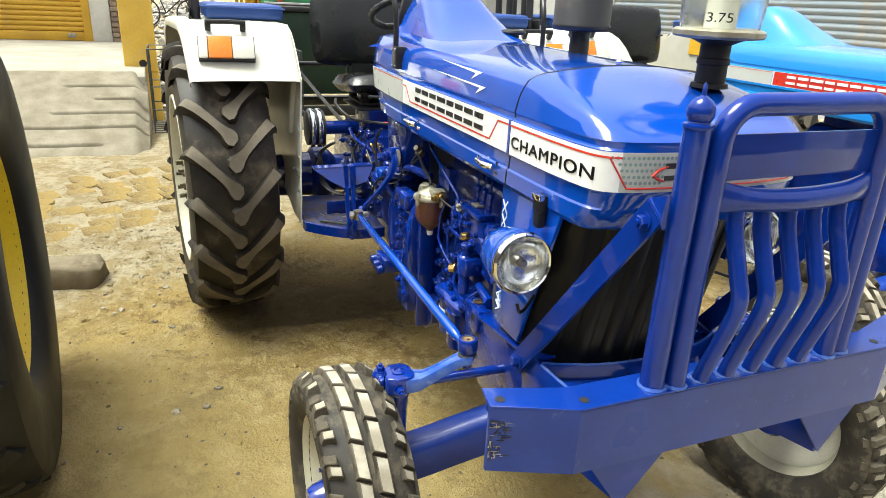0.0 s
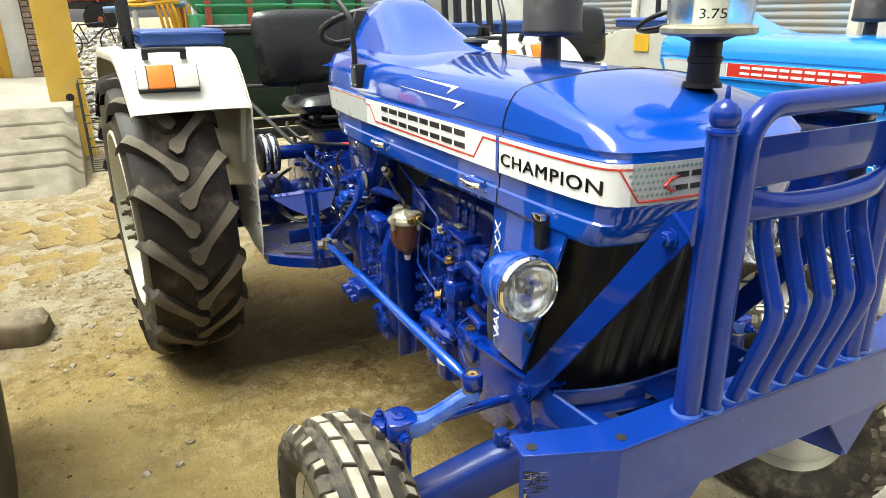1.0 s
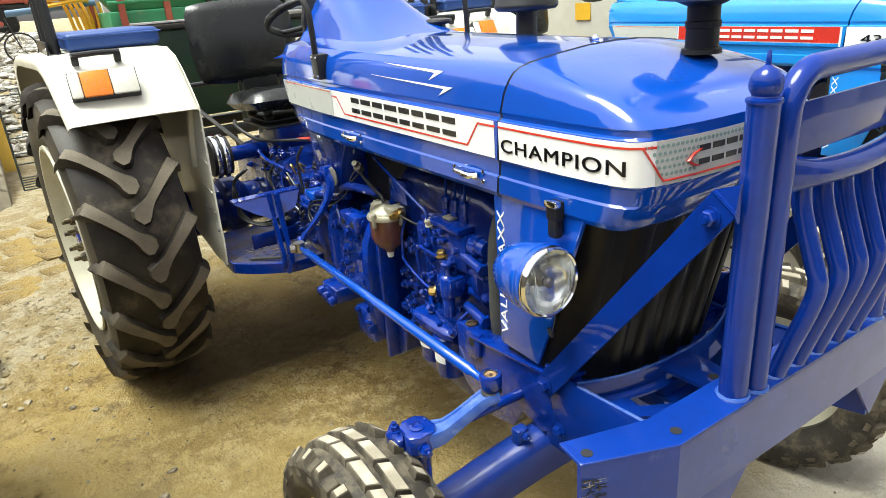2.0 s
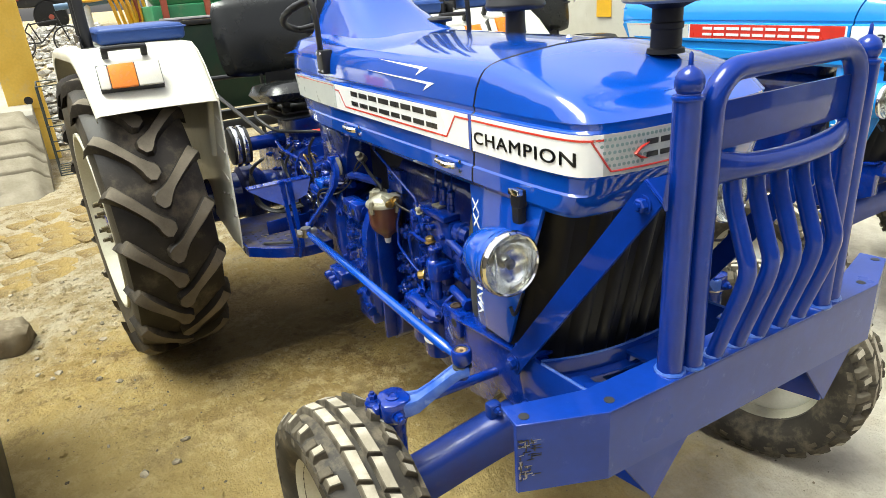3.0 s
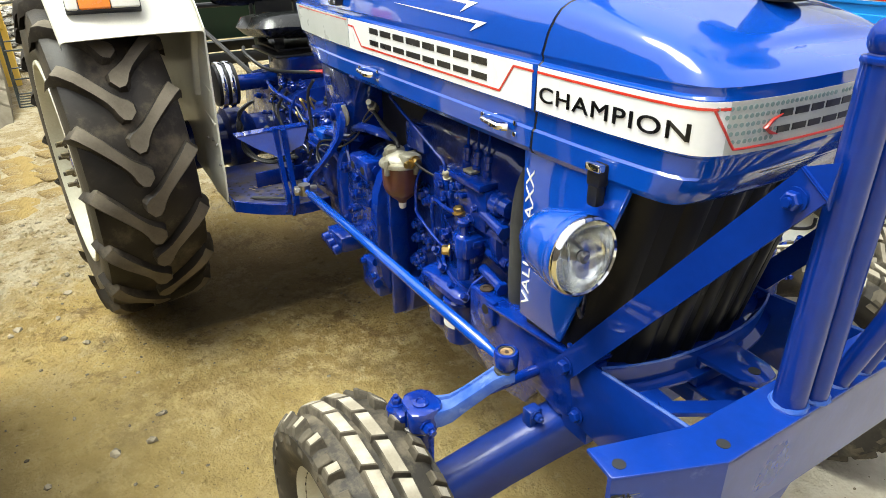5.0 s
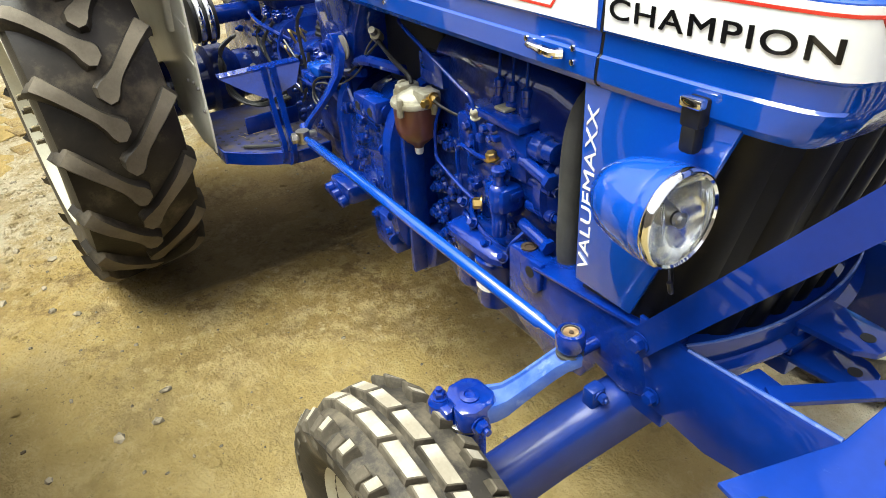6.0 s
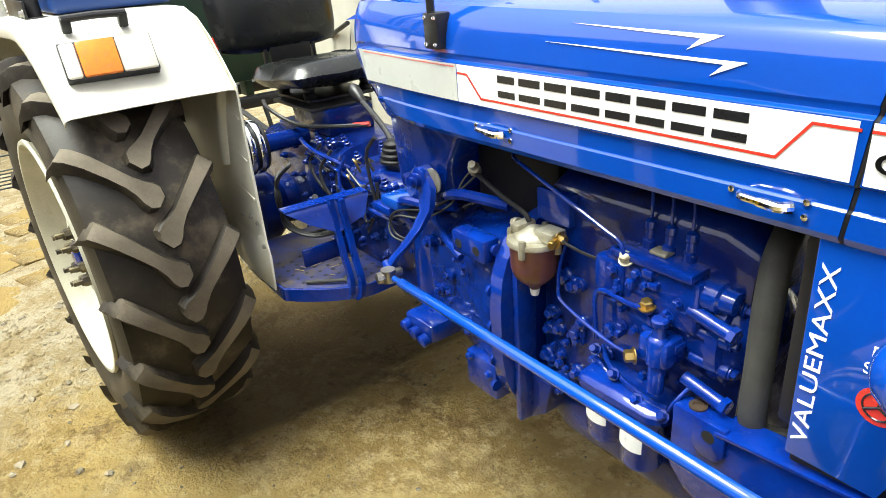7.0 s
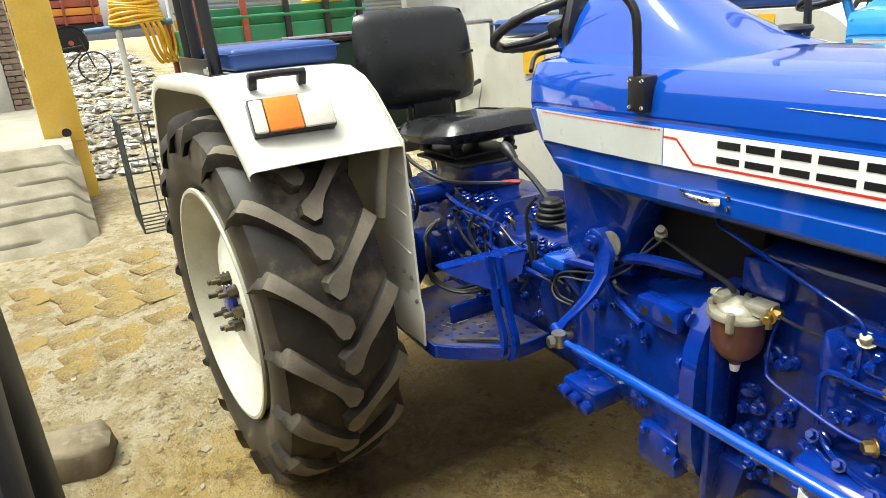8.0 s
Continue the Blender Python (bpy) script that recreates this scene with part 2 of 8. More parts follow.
paint_scuffed = shader("scuffed blue paint on the bumper", (0.003, 0.030, 0.235), 0.30, spec=0.08, second=(0.003, 0.025, 0.195), scale=9, fine=60, bump=0.06, coat=0.75, rough_vary=0.08, coat_rough=0.10, dirt=(0.1360, 0.2040, 0.4675), dirt_amount=0.05, dirt_scale=22)
# rim paint darkened for the shade inside the well, with real dust too
paint_well = shader("dusty cream rim well", (0.46, 0.44, 0.34), 0.5, second=(0.38, 0.36, 0.27), scale=8, fine=120, bump=0.08, dirt=(0.30, 0.25, 0.16), dirt_amount=0.22, dirt_scale=10)
paint_axle = shader("dusty blue paint on forged steel", (0.003, 0.032, 0.24), 0.42, spec=0.2, second=(0.006, 0.024, 0.19), scale=10, fine=90, bump=0.1, coat=0.35, rough_vary=0.08, coat_rough=0.22, dirt=(0.0850, 0.0850, 0.1360), dirt_amount=0.06, dirt_scale=14)
paint_rubbed = shader("blue paint rubbed to bare steel", (0.010, 0.065, 0.34), 0.35, spec=0.4, second=(0.05, 0.11, 0.36), scale=30, fine=120, bump=0.2, coat=0.4, rough_vary=0.1, dirt=(0.24, 0.32, 0.55), dirt_amount=0.24, dirt_scale=34)
hole_rust = shader("rusty hole", (0.035, 0.018, 0.008), 0.8, scale=40, bump=0.3)
hose_grey = shader("dusty grey hose rubber", (0.055, 0.055, 0.048), 0.75, second=(0.032, 0.032, 0.03), scale=14, fine=140, bump=0.3)
mud = shader("muddy blue footplate", (0.008, 0.024, 0.17), 0.5, second=(0.006, 0.015, 0.1), scale=12, fine=80, bump=0.35, dirt=(0.0900, 0.0700, 0.0440), dirt_amount=0.62, dirt_scale=9)
# engine enamel made darker and blotchier for block, gearbox and axle castings
paint_casting = shader("greasy blue casting", (0.001, 0.019, 0.17), 0.3, spec=0.1, coat_rough=0.06, second=(0.001, 0.008, 0.1), scale=14, fine=110, bump=0.35, coat=0.8, rough_vary=0.1, depth=0.005,
                      dirt=(0.012, 0.011, 0.012), dirt_amount=0.42, dirt_scale=8)

# ---- the blue tractor ----
tractor = thing("tractor", "royal blue farm tractor with cream fenders and welded bull bar", "tractor")


def mirror_y(bm):
    """Adds the other half."""
    got = bmesh.ops.duplicate(bm, geom=bm.verts[:] + bm.edges[:] + bm.faces[:])
    vs = [g for g in got["geom"] if isinstance(g, bmesh.types.BMVert)]
    fs = [g for g in got["geom"] if isinstance(g, bmesh.types.BMFace)]
    for v in vs:
        v.co.y = -v.co.y
    bmesh.ops.reverse_faces(bm, faces=fs)
    return bm


def two_tone(ob, flank, limit=0.75):
    """Gives the flanks of a tread piece a second material; the worn top keeps the first."""
    ob.data.materials.append(flank)
    for f in ob.data.polygons:
        out = Vector((f.center.x, 0, f.center.z)).normalized()
        if f.normal.dot(out) < limit:
            f.material_index = 1


def big_tyre(R, half, rim_r, lugs, lug_h, name, parent, mat_carcass, mat_lug, head=0.036, reach=1.06):
    """A drive tyre with slanted bars that meet in a V, lying round the y axis; the outside is at -y."""
    Rb = R - lug_h
    prof = [(rim_r, -half * 0.72), (rim_r + 0.012, -half * 0.80), (rim_r + 0.05, -half * 0.93), (rim_r + (Rb - rim_r) * 0.5, -half * 1.0), (Rb - 0.06, -half * 0.985), (Rb - 0.022, -half * 0.93),
            (Rb - 0.006, -half * 0.78), (Rb, -half * 0.45), (Rb + 0.003, 0)]
    prof = prof + [(r, -h) for r, h in prof[-2::-1]] + [(rim_r - 0.015, half * 0.6), (rim_r - 0.015, -half * 0.6)]
    bm = bm_new()
    n = 96
    rings = [[Vector((r * math.sin(a), h, r * math.cos(a))) for r, h in prof] for a in (2 * math.pi * k / n for k in range(n))]
    vs = [[bm.verts.new(p) for p in r] for r in rings]
    for i in range(n):
        a, b = vs[i], vs[(i + 1) % n]
        for j in range(len(prof)):
            k = (j + 1) % len(prof)
            bm.faces.new((a[j], b[j], b[k], a[k]))
    tyre = part("tyre", bm, mat_carcass, parent, smooth=40)
    pitch = 2 * math.pi / lugs
    for side in (-1, 1):
        # from the crown (leading) to the shoulder (trailing), thin in the middle, knobbed at the crown
        bm = bm_new()
        ringset = []
        for s in (q * reach / 1.06 for q in (0.0, 0.06, 0.13, 0.2, 0.32, 0.5, 0.72, 0.9, 1.0, 1.06)):
            w = half * (-0.07 + 0.99 * s)
            a = -pitch * (0.02 + 0.92 * s ** 0.92)
            wide = head * float(np.interp(s, (0, 0.06, 0.13, 0.22, 0.34, 0.6, 1.06), (0.58, 1.10, 1.06, 0.72, 0.58, 0.64, 0.84)))
            top = R - float(np.interp(s, (0, 0.72, 0.9, 1.0, 1.06), (0, 0.0, 0.010, 0.026, 0.072)))
            bot = top - lug_h - 0.02
            ring = []
            for rr, ww in ((bot, wide * 1.35), (top - 0.006, wide * 1.02), (top, wide * 0.86), (top, -wide * 0.86), (top - 0.006, -wide * 1.02), (bot, -wide * 1.35)):
                ang = a + ww * 0.72 / R
                ring.append(Vector((rr * math.sin(ang), side * (w + ww * 0.62), rr * math.cos(ang))))
            ringset.append(ring)
        loft(bm, ringset, True, True)
        first = part("tread_bar", bm, mat_lug, parent, smooth=30)
        two_tone(first, mat_carcass)
        off = 0.5 if side > 0 else 0.0
        first.matrix_basis = pose(0, 0, 0, 0, math.degrees(pitch * off), 0)
        for k in range(1, lugs):
            share(first, "tread_bar", parent, pose(0, 0, 0, 0, math.degrees(pitch * (k + off)), 0))
    return tyre


def rear_wheel(parent, x, y, z, flip, spin=0.0):
    """Cream steel wheel with a drive tyre; flip puts the outside at +y."""
    wheel = new("rear_wheel")
    wheel.parent = parent
    wheel.matrix_basis = pose(x, y, z, 0, 0, 180 if flip else 0) @ pose(0, 0, 0, 0, spin, 0)
    return wheel


nut_metal = shader("greasy yellowed steel", (0.16, 0.13, 0.07), 0.45, 0.7, second=(0.06, 0.05, 0.04), scale=40, fine=120, bump=0.3)
REAR_R, REAR_HALF = 0.676, 0.197
for flip in (False, True):
    wheel = rear_wheel(tractor, 0.10, 0.860 if flip else -0.860, 0.674, flip, 4.0)
    if flip:
        # bars must lead the same way, so the far wheel is mirrored in its turn
        wheel.matrix_basis = pose(0.10, 0.860, 0.674) @ Matrix.Diagonal((1, -1, 1, 1)) @ pose(0, 0, 0, 0, 11, 0)
    else:
        wheel.matrix_basis = pose(0.10, -0.860, 0.674, 0, 0, 4) @ pose(0, 0, 0, 0, 4, 0)
    big_tyre(REAR_R, REAR_HALF, 0.405, 18, 0.034, "tyre", wheel, rubber, rubber_worn)
    bm = bm_new()
    h = REAR_HALF
    prof = [(0.424, -h * 0.93), (0.420, -h * 0.97), (0.408, -h * 0.97), (0.396, -h * 0.88), (0.384, -h * 0.70), (0.352, -h * 0.55), (0.346, 0.0), (0.352, h * 0.5), (0.39, h * 0.7), (0.408, h * 0.95), (0.424, h * 0.95),
            (0.424, h * 0.90), (0.40, h * 0.7), (0.362, h * 0.48), (0.358, 0.0), (0.362, -h * 0.5), (0.394, -h * 0.66), (0.410, -h * 0.84)]
    lathe(bm, prof + [prof[0]], (0, 0, 0), (0, 1, 0), 56, caps=False)
    rim = part("rim", bm, paint_well, wheel, "cream painted steel rim", smooth=50)
    bm = bm_new()
    prof = [(0.348, 0.045), (0.330, 0.036), (0.306, 0.0), (0.282, -0.066), (0.262, -0.098), (0.235, -0.112), (0.20, -0.118), (0.165, -0.126), (0.14, -0.136), (0.05, -0.136), (0.0001, -0.136)]
    prof += [(r, h + 0.012) for r, h in prof[::-1]]
    lathe(bm, prof, (0, 0, 0), (0, 1, 0), 48, caps=False)
    disc = part("wheel_disc", bm, paint_rim, wheel, "dished cream wheel disc", smooth=50)
    bm = bm_new()
    lathe(bm, [(0.058, 0), (0.056, 0.018), (0.045, 0.026), (0.03, 0.03), (0.0001, 0.032)], (0, -0.135, 0), (0, -1, 0), 24)
    part("hub_cap", bm, paint_engine, wheel)
    for k in range(8):
        a = 2 * math.pi * k / 8
        bm = bm_new()
        bolt(bm, (0.092 * math.sin(a), -0.136, 0.092 * math.cos(a)), (0, -1, 0), 0.020, 0.030, 0.030)
        part("wheel_nut", bm, nut_metal, wheel, "greasy brownish wheel nut")
    for k in range(6):
        a = 2 * math.pi * (k + 0.5) / 6
        bm = bm_new()
        box(bm, (-0.04, 0.010, 0.312), (0.04, 0.040, 0.352), 0.006, pose(0, 0, 0, 0, math.degrees(a), 0))
        part("rim_lug", bm, paint_well, wheel)


def front_wheel(x, y, z, steer, flip):
    wheel = new("front_wheel")
    wheel.parent = tractor
    wheel.matrix_basis = pose(x, y, z, 0, 0, steer) @ (Matrix.Diagonal((1, -1, 1, 1)) if flip else Matrix.Identity(4))
    R, half, rim_r = 0.347, 0.104, 0.221
    bm = bm_new()
    Rb = R - 0.021
    prof = [(rim_r, -half * 0.70), (rim_r + 0.01, -half * 0.86), (rim_r + 0.05, -half * 1.0), (rim_r + 0.09, -half * 1.0), (Rb - 0.022, -half * 0.92), (Rb - 0.008, -half * 0.78), (Rb, -half * 0.4), (Rb + 0.002, 0)]
    prof = prof + [(r, -h) for r, h in prof[-2::-1]] + [(rim_r - 0.012, half * 0.6), (rim_r - 0.012, -half * 0.6)]
    n = 80
    vs = [[bm.verts.new((r * math.sin(a), h, r * math.cos(a))) for r, h in prof] for a in (2 * math.pi * k / n for k in range(n))]
    for i in range(n):
        a, b = vs[i], vs[(i + 1) % n]
        for j in range(len(prof)):
            k = (j + 1) % len(prof)
            bm.faces.new((a[j], b[j], b[k], a[k]))
    tyre = part("tyre", bm, rubber_side, wheel, "dusty black front tyre", smooth=40)

    def block(bm, w0, w1, a0, a1, slant, drop0=0.0, drop1=0.0, wrap=False):
        """One tread block between two widths and two angles."""
        ring = []
        for rr, inset in ((R - 0.034, -0.0055), (R - 0.016, -0.0025), (R - 0.002, 0.0), (R, 0.0025)):
            quad = []
            for w, a in ((w0 + inset, a0), (w1 - inset, a0), (w1 - inset, a1), (w0 + inset, a1)):
                d = drop0 if w < (w0 + w1) / 2 else drop1
                ang = a + slant * (w - w0) + (inset / R if a == a0 else -inset / R)
                quad.append(Vector(((rr - d) * math.sin(ang), w, (rr - d) * math.cos(ang))))
            ring.append(quad)
        loft(bm, ring, True, True)

    n = 24
    pitch = 2 * math.pi / n
    kinds = [(-0.0380, -0.0090, 0.0, 0.89, 1.3, 0.0008, 0, 1), (0.0090, 0.0380, 0.45, 1.34, 1.3, 0, 0.0008, 1),
             (-0.101, -0.076, 0.10, 0.34, 1.2, 0.024, 0.005, 1), (-0.094, -0.069, 0.42, 0.68, 1.2, 0.018, 0.003, 1),
             (0.076, 0.101, 0.60, 0.84, 1.2, 0.005, 0.024, 1), (0.069, 0.094, 0.92, 1.18, 1.2, 0.003, 0.018, 1)]
    for w0, w1, b0, b1, slant, d0, d1, every in kinds:
        bm = bm_new()
        block(bm, w0, w1, pitch * b0, pitch * b1, slant, d0, d1)
        first = part("tread_block", bm, rubber_front, wheel, smooth=30)
        two_tone(first, rubber_dusty, 0.8)
        for k in range(every, n, every):
            share(first, "tread_block", wheel, pose(0, 0, 0, 0, math.degrees(pitch * k), 0))
    bm = bm_new()
    prof = [(0.226, -half * 0.78), (0.220, -half * 0.74), (0.208, -half * 0.70), (0.196, -half * 0.5), (0.185, 0), (0.196, half * 0.5), (0.226, half * 0.78), (0.222, half * 0.72), (0.188, half * 0.4), (0.176, 0), (0.186, -half * 0.5),
            (0.206, -half * 0.76)]
    prof = [(r + 0.016, h) for r, h in prof]
    lathe(bm, prof + [prof[0]], (0, 0, 0), (0, 1, 0), 44, caps=False)
    part("rim", bm, paint_well, wheel, "cream painted steel rim", smooth=50)
    bm = bm_new()
    prof = [(0.200, -0.004), (0.17, 0.006), (0.12, -0.012), (0.09, -0.030), (0.06, -0.034), (0.0001, -0.034), (0.0001, -0.026), (0.085, -0.022), (0.12, -0.004), (0.17, 0.014), (0.200, 0.004)]
    lathe(bm, prof, (0, 0, 0), (0, 1, 0), 40, caps=False)
    disc = part("wheel_disc", bm, paint_rim, wheel, smooth=50)
    bm = bm_new()
    lathe(bm, [(0.056, 0), (0.054, 0.03), (0.044, 0.06), (0.036, 0.075), (0.0001, 0.078)], (0, -0.033, 0), (0, -1, 0), 20)
    lathe(bm, [(0.06, 0), (0.06, 0.09), (0.045, 0.11)], (0, 0.0, 0), (0, 1, 0), 20)
    part("hub", bm, paint_engine, wheel, "blue front hub")
    for k in range(5):
        a = 2 * math.pi * k / 5 + 0.3
        bm = bm_new()
        bolt(bm, (0.078 * math.sin(a), -0.034, 0.078 * math.cos(a)), (0, -1, 0), 0.012, 0.016, 0.012)
        part("wheel_nut", bm, paint_engine, wheel)
    return wheel


front_wheel(2.242, -0.690, 0.336, 1, False)
front_wheel(2.315, 0.800, 0.336, 15, True)


# bonnet: one skin lofted along the tractor, with a raised band for the decal
def bonnet_half(k, w=1.0, drop=0.0):
    """Half of the cross section; k is 0 at the back, 1 at the front seam."""
    y = 0.285 * w
    ridge = 1.425 + 0.012 * (1 - k)
    return [(y - 0.022, 1.160), (y - 0.004, 1.163), (y, 1.170), (y, 1.205), (y - 0.005, 1.209), (y - 0.005, 1.240), (y + 0.001, 1.244), (y + 0.002, 1.329), (y - 0.006, 1.334),
            (y - 0.006, 1.342), (y - 0.003, 1.347), (y - 0.008, 1.385), (y - 0.014, 1.409), (y - 0.021, 1.424), (y - 0.034, ridge + 0.009), (y - 0.058, ridge + 0.016), (y - 0.12, ridge + 0.025),
            (y - 0.21, ridge + 0.034), (0.0, ridge + 0.036)]


def lean(z):
    """How far forward of its foot the seam lies at a height."""
    return 0.028 * (z - 1.16) / 0.3 + 0.030 * max(0.0, (z - 1.36) / 0.1) ** 1.5


def full(half):
    return half + [(-y, z) for y, z in half[-2::-1]]


def side_w(x):
    """How wide the bonnet is at x, as a share of its full width; it draws in towards the driver."""
    return float(np.interp(x, (0.930, 0.950, 1.02, 1.10, 1.20, 1.35), (0.895, 0.915, 0.938, 0.962, 0.982, 1.0)))


def cut_back(x, z):
    """The rear end leans forward below the band."""
    return 0.125 * min(1.0, max(0.0, 1.325 - z) / 0.165) ** 1.5 * max(0.0, 1 - (x - 0.93) / 0.25)


bm = bm_new()
rings = []
for x, k, pinch in ((0.930, 0.0, 0.010), (0.950, 0.0, 0.004), (1.02, 0.02, 0), (1.10, 0.06, 0), (1.2, 0.15, 0), (1.35, 0.28, 0), (1.5, 0.4, 0), (1.8, 0.65, 0), (2.05, 0.9, 0), (2.222, 1.0, 0)):
    sec = full(bonnet_half(k, side_w(x)))
    rings.append([Vector((x + (lean(z) if k > 0.85 else -0.03 * (z - 1.16) / 0.3 * (1 if k < 0.05 else 0) + cut_back(x, z)), -y, z - pinch)) for y, z in sec])
rings = [r + [Vector((q.x, q.y * 0.978, q.z - 0.006)) for q in r[::-1]] for r in rings]
loft(bm, rings, True, True)
bonnet = part("bonnet", bm, paint_blue, tractor, "glossy royal blue steel bonnet", smooth=28)

# cowl that rises in front of the steering wheel
bm = bm_new()
rings = []
for x, top, w in ((0.93, 1.435, 0.262), (0.94, 1.50, 0.20), (0.965, 1.60, 0.165), (0.99, 1.635, 0.155), (1.12, 1.640, 0.155), (1.20, 1.605, 0.165), (1.30, 1.545, 0.180), (1.42, 1.49, 0.195), (1.55, 1.455, 0.20)):
    base = 1.418 if x > 0.95 else 1.40
    ring = []
    for s in range(-10, 11):
        u = s / 10
        e = 1 - abs(u) ** 4.0
        ring.append(Vector((x, w * u * (1.0 if abs(u) < 0.95 else 1.08), base + (top - base) * max(0.0, e) ** 0.75)))
    rings.append(ring)
loft(bm, rings, False, False)
part("cowl", bm, paint_blue, tractor, smooth=40)
bm = bm_new()
prism(bm, [(-0.16, 1.40), (-0.162, 1.52), (-0.14, 1.60), (0.14, 1.60), (0.162, 1.52), (0.16, 1.40)], 0.935, 0.962, "yz", 0.006)
part("instrument_panel", bm, plastic_black, tractor, "black dashboard")

# nose hood in front of the seam
bm = bm_new()
rings = []
NOSE = [(2.229, 1.0, 0.0), (2.32, 0.998, 0.010), (2.42, 0.99, 0.026), (2.50, 0.972, 0.046), (2.545, 0.951, 0.058), (2.572, 0.920, 0.066), (2.588, 0.871, 0.073), (2.598, 0.794, 0.078), (2.606, 0.697, 0.081), (2.615, 0.488, 0.084),
        (2.620, 0.244, 0.085), (2.622, 0.0, 0.085)]
for x, w, fall in NOSE:
    sec = full(bonnet_half(1.0, 1.0))
    ring = []
    for y, z in sec:
        lift = max(0.0, (z - 1.347) / 0.114)
        zz = z - fall * min(1, lift) * 1.0
        dip = 0.018 * math.exp(-((abs(y) - 0.02) / 0.11) ** 2) * math.exp(-((x - 2.47) / 0.09) ** 2)
        xx = x + (lean(z) * max(0.0, 1 - (x - 2.229) / 0.2))
        xx -= 0.075 * max(0, lift) ** 1.3 * max(0, (x - 2.48) / 0.14)
        low = max(0.0, (1.24 - z) / 0.08)
        xx -= 0.045 * low ** 1.5 * max(0, (x - 2.52) / 0.09)
        ring.append(Vector((xx, -y * w, zz - dip)))
    rings.append(ring)
rings = [r + [Vector((q.x - 0.004 * (q.x > 2.59), q.y * 0.978, q.z - 0.006)) for q in r[::-1]] for r in rings]
loft(bm, rings, True, True)
nose = part("nose_hood", bm, paint_blue, tractor, "blue bonnet nose with a wrapped decal band", smooth=28)
bm = bm_new()
seam = [(y, z) for y, z in full(bonnet_half(1.0, 0.99))]
tube(bm, [Vector((2.2255 + lean(z), -y, z - 0.001)) for y, z in seam], 0.0035, 6)
part("seam_seal", bm, rubber_clean, tractor)


def band(name, x0, x1, z0, z1, material, parent, lift=0.0, n=24, side=-1, label=""):
    """A thin film laid on the bonnet's raised band."""
    bm = bm_new()
    def at(x, z):
        return Vector((x + 0.8 * cut_back(x, z), side * (0.285 * side_w(x) + 0.0025 + lift + 0.004 * max(0.0, 1 - (x - 0.95) / 0.15)), z))
    row = [[at(x0 + (x1 - x0) * i / n, z0), at(x0 + (x1 - x0) * i / n, z1)] for i in range(n + 1)]
    rings = [[a, b, b - Vector((0, side * 0.0012, 0)), a - Vector((0, side * 0.0012, 0))] for a, b in row]
    loft(bm, rings, True, True)
    return part(name, bm, material, parent, label)


def strip(name, pts, width, y, material, parent):
    """A thin line of film along points (x, z)."""
    bm = bm_new()
    p = [Vector((q[0], 0, q[1])) for q in pts]
    rings = []
    for i, q in enumerate(p):
        d1 = (p[min(i + 1, len(p) - 1)] - q)
        d0 = (q - p[max(i - 1, 0)])
        d1 = d1.normalized() if d1.length > 0 else d0.normalized()
        d0 = d0.normalized() if d0.length > 0 else d1
        d = (d0 + d1).normalized()
        nrm = Vector((-d.z, 0, d.x)) * width / 2 / max(0.5, d.dot(d1))
        a, b = q + nrm, q - nrm
        rings.append([Vector((a.x, y, a.z)), Vector((b.x, y, b.z)), Vector((b.x, y + (0.001 if y < 0 else -0.001), b.z)), Vector((a.x, y + (0.001 if y < 0 else -0.001), a.z))])
    loft(bm, rings, True, True)
    return part(name, bm, material, parent)


for side in (-1, 1):
    band("decal_band", 0.952, 1.408, 1.247, 1.327, decal_silver, bonnet, side=side, label="silver decal band")
    band("decal_band", 1.411, 2.224, 1.247, 1.327, decal_white, bonnet, side=side, label="white decal band")
    yy = side * 0.2885
    for q in range(40):
        x = 0.985 + 0.0105 * q
        strip("red_dash", [(x, 1.3215), (x + 0.006, 1.3215)], 0.003, side * (0.285 * side_w(x) + 0.0035 + 0.004 * max(0.0, 1 - (x - 0.95) / 0.15)), decal_red, bonnet)
    strip("red_line", [(1.412, 1.309), (1.445, 1.308), (1.490, 1.262), (2.125, 1.262), (2.168, 1.316), (2.228, 1.316)], 0.0042, yy, decal_red, bonnet)
    x = 1.545
    for w in (0.050, 0.058, 0.055, 0.066, 0.052, 0.055, 0.058, 0.055):
        lo, hi = sorted((yy, yy - side * 0.001))
        bm = bm_new()
        for z0, z1 in ((1.273, 1.286), (1.302, 1.3165)):
            prism(bm, [(x, z0), (x + w, z0), (x + w, z1), (x, z1)], lo, hi, "xz")
        part("letter_bar", bm, decal_black, bonnet)
        x += w + 0.0125
    # two white darts above the band
    for tail, tip, z, dz in ((1.67, 2.065, 1.388, 0.020), (1.73, 2.02, 1.421, 0.010)):
        bm = bm_new()
        sl = lambda zz: float(np.interp(zz, (1.347, 1.385, 1.409, 1.424, 1.437), (0.2822, 0.2772, 0.2712, 0.2642, 0.2512)))
        ring = [(tail, z), (tip, z - 0.006), (tip - 0.055, z - 0.028), (tip - 0.035, z - 0.011)]
        top = [bm.verts.new((x, side * (sl(zz) + 0.0016), zz)) for x, zz in ring]
        bot = [bm.verts.new((x, side * (sl(zz) + 0.0002), zz)) for x, zz in ring]
        bm.faces.new(top), bm.faces.new(bot[::-1])
        for i in range(4):
            bm.faces.new((top[i], bot[i], bot[(i + 1) % 4], top[(i + 1) % 4]))
        part("dart_decal", bm, decal_white, bonnet)

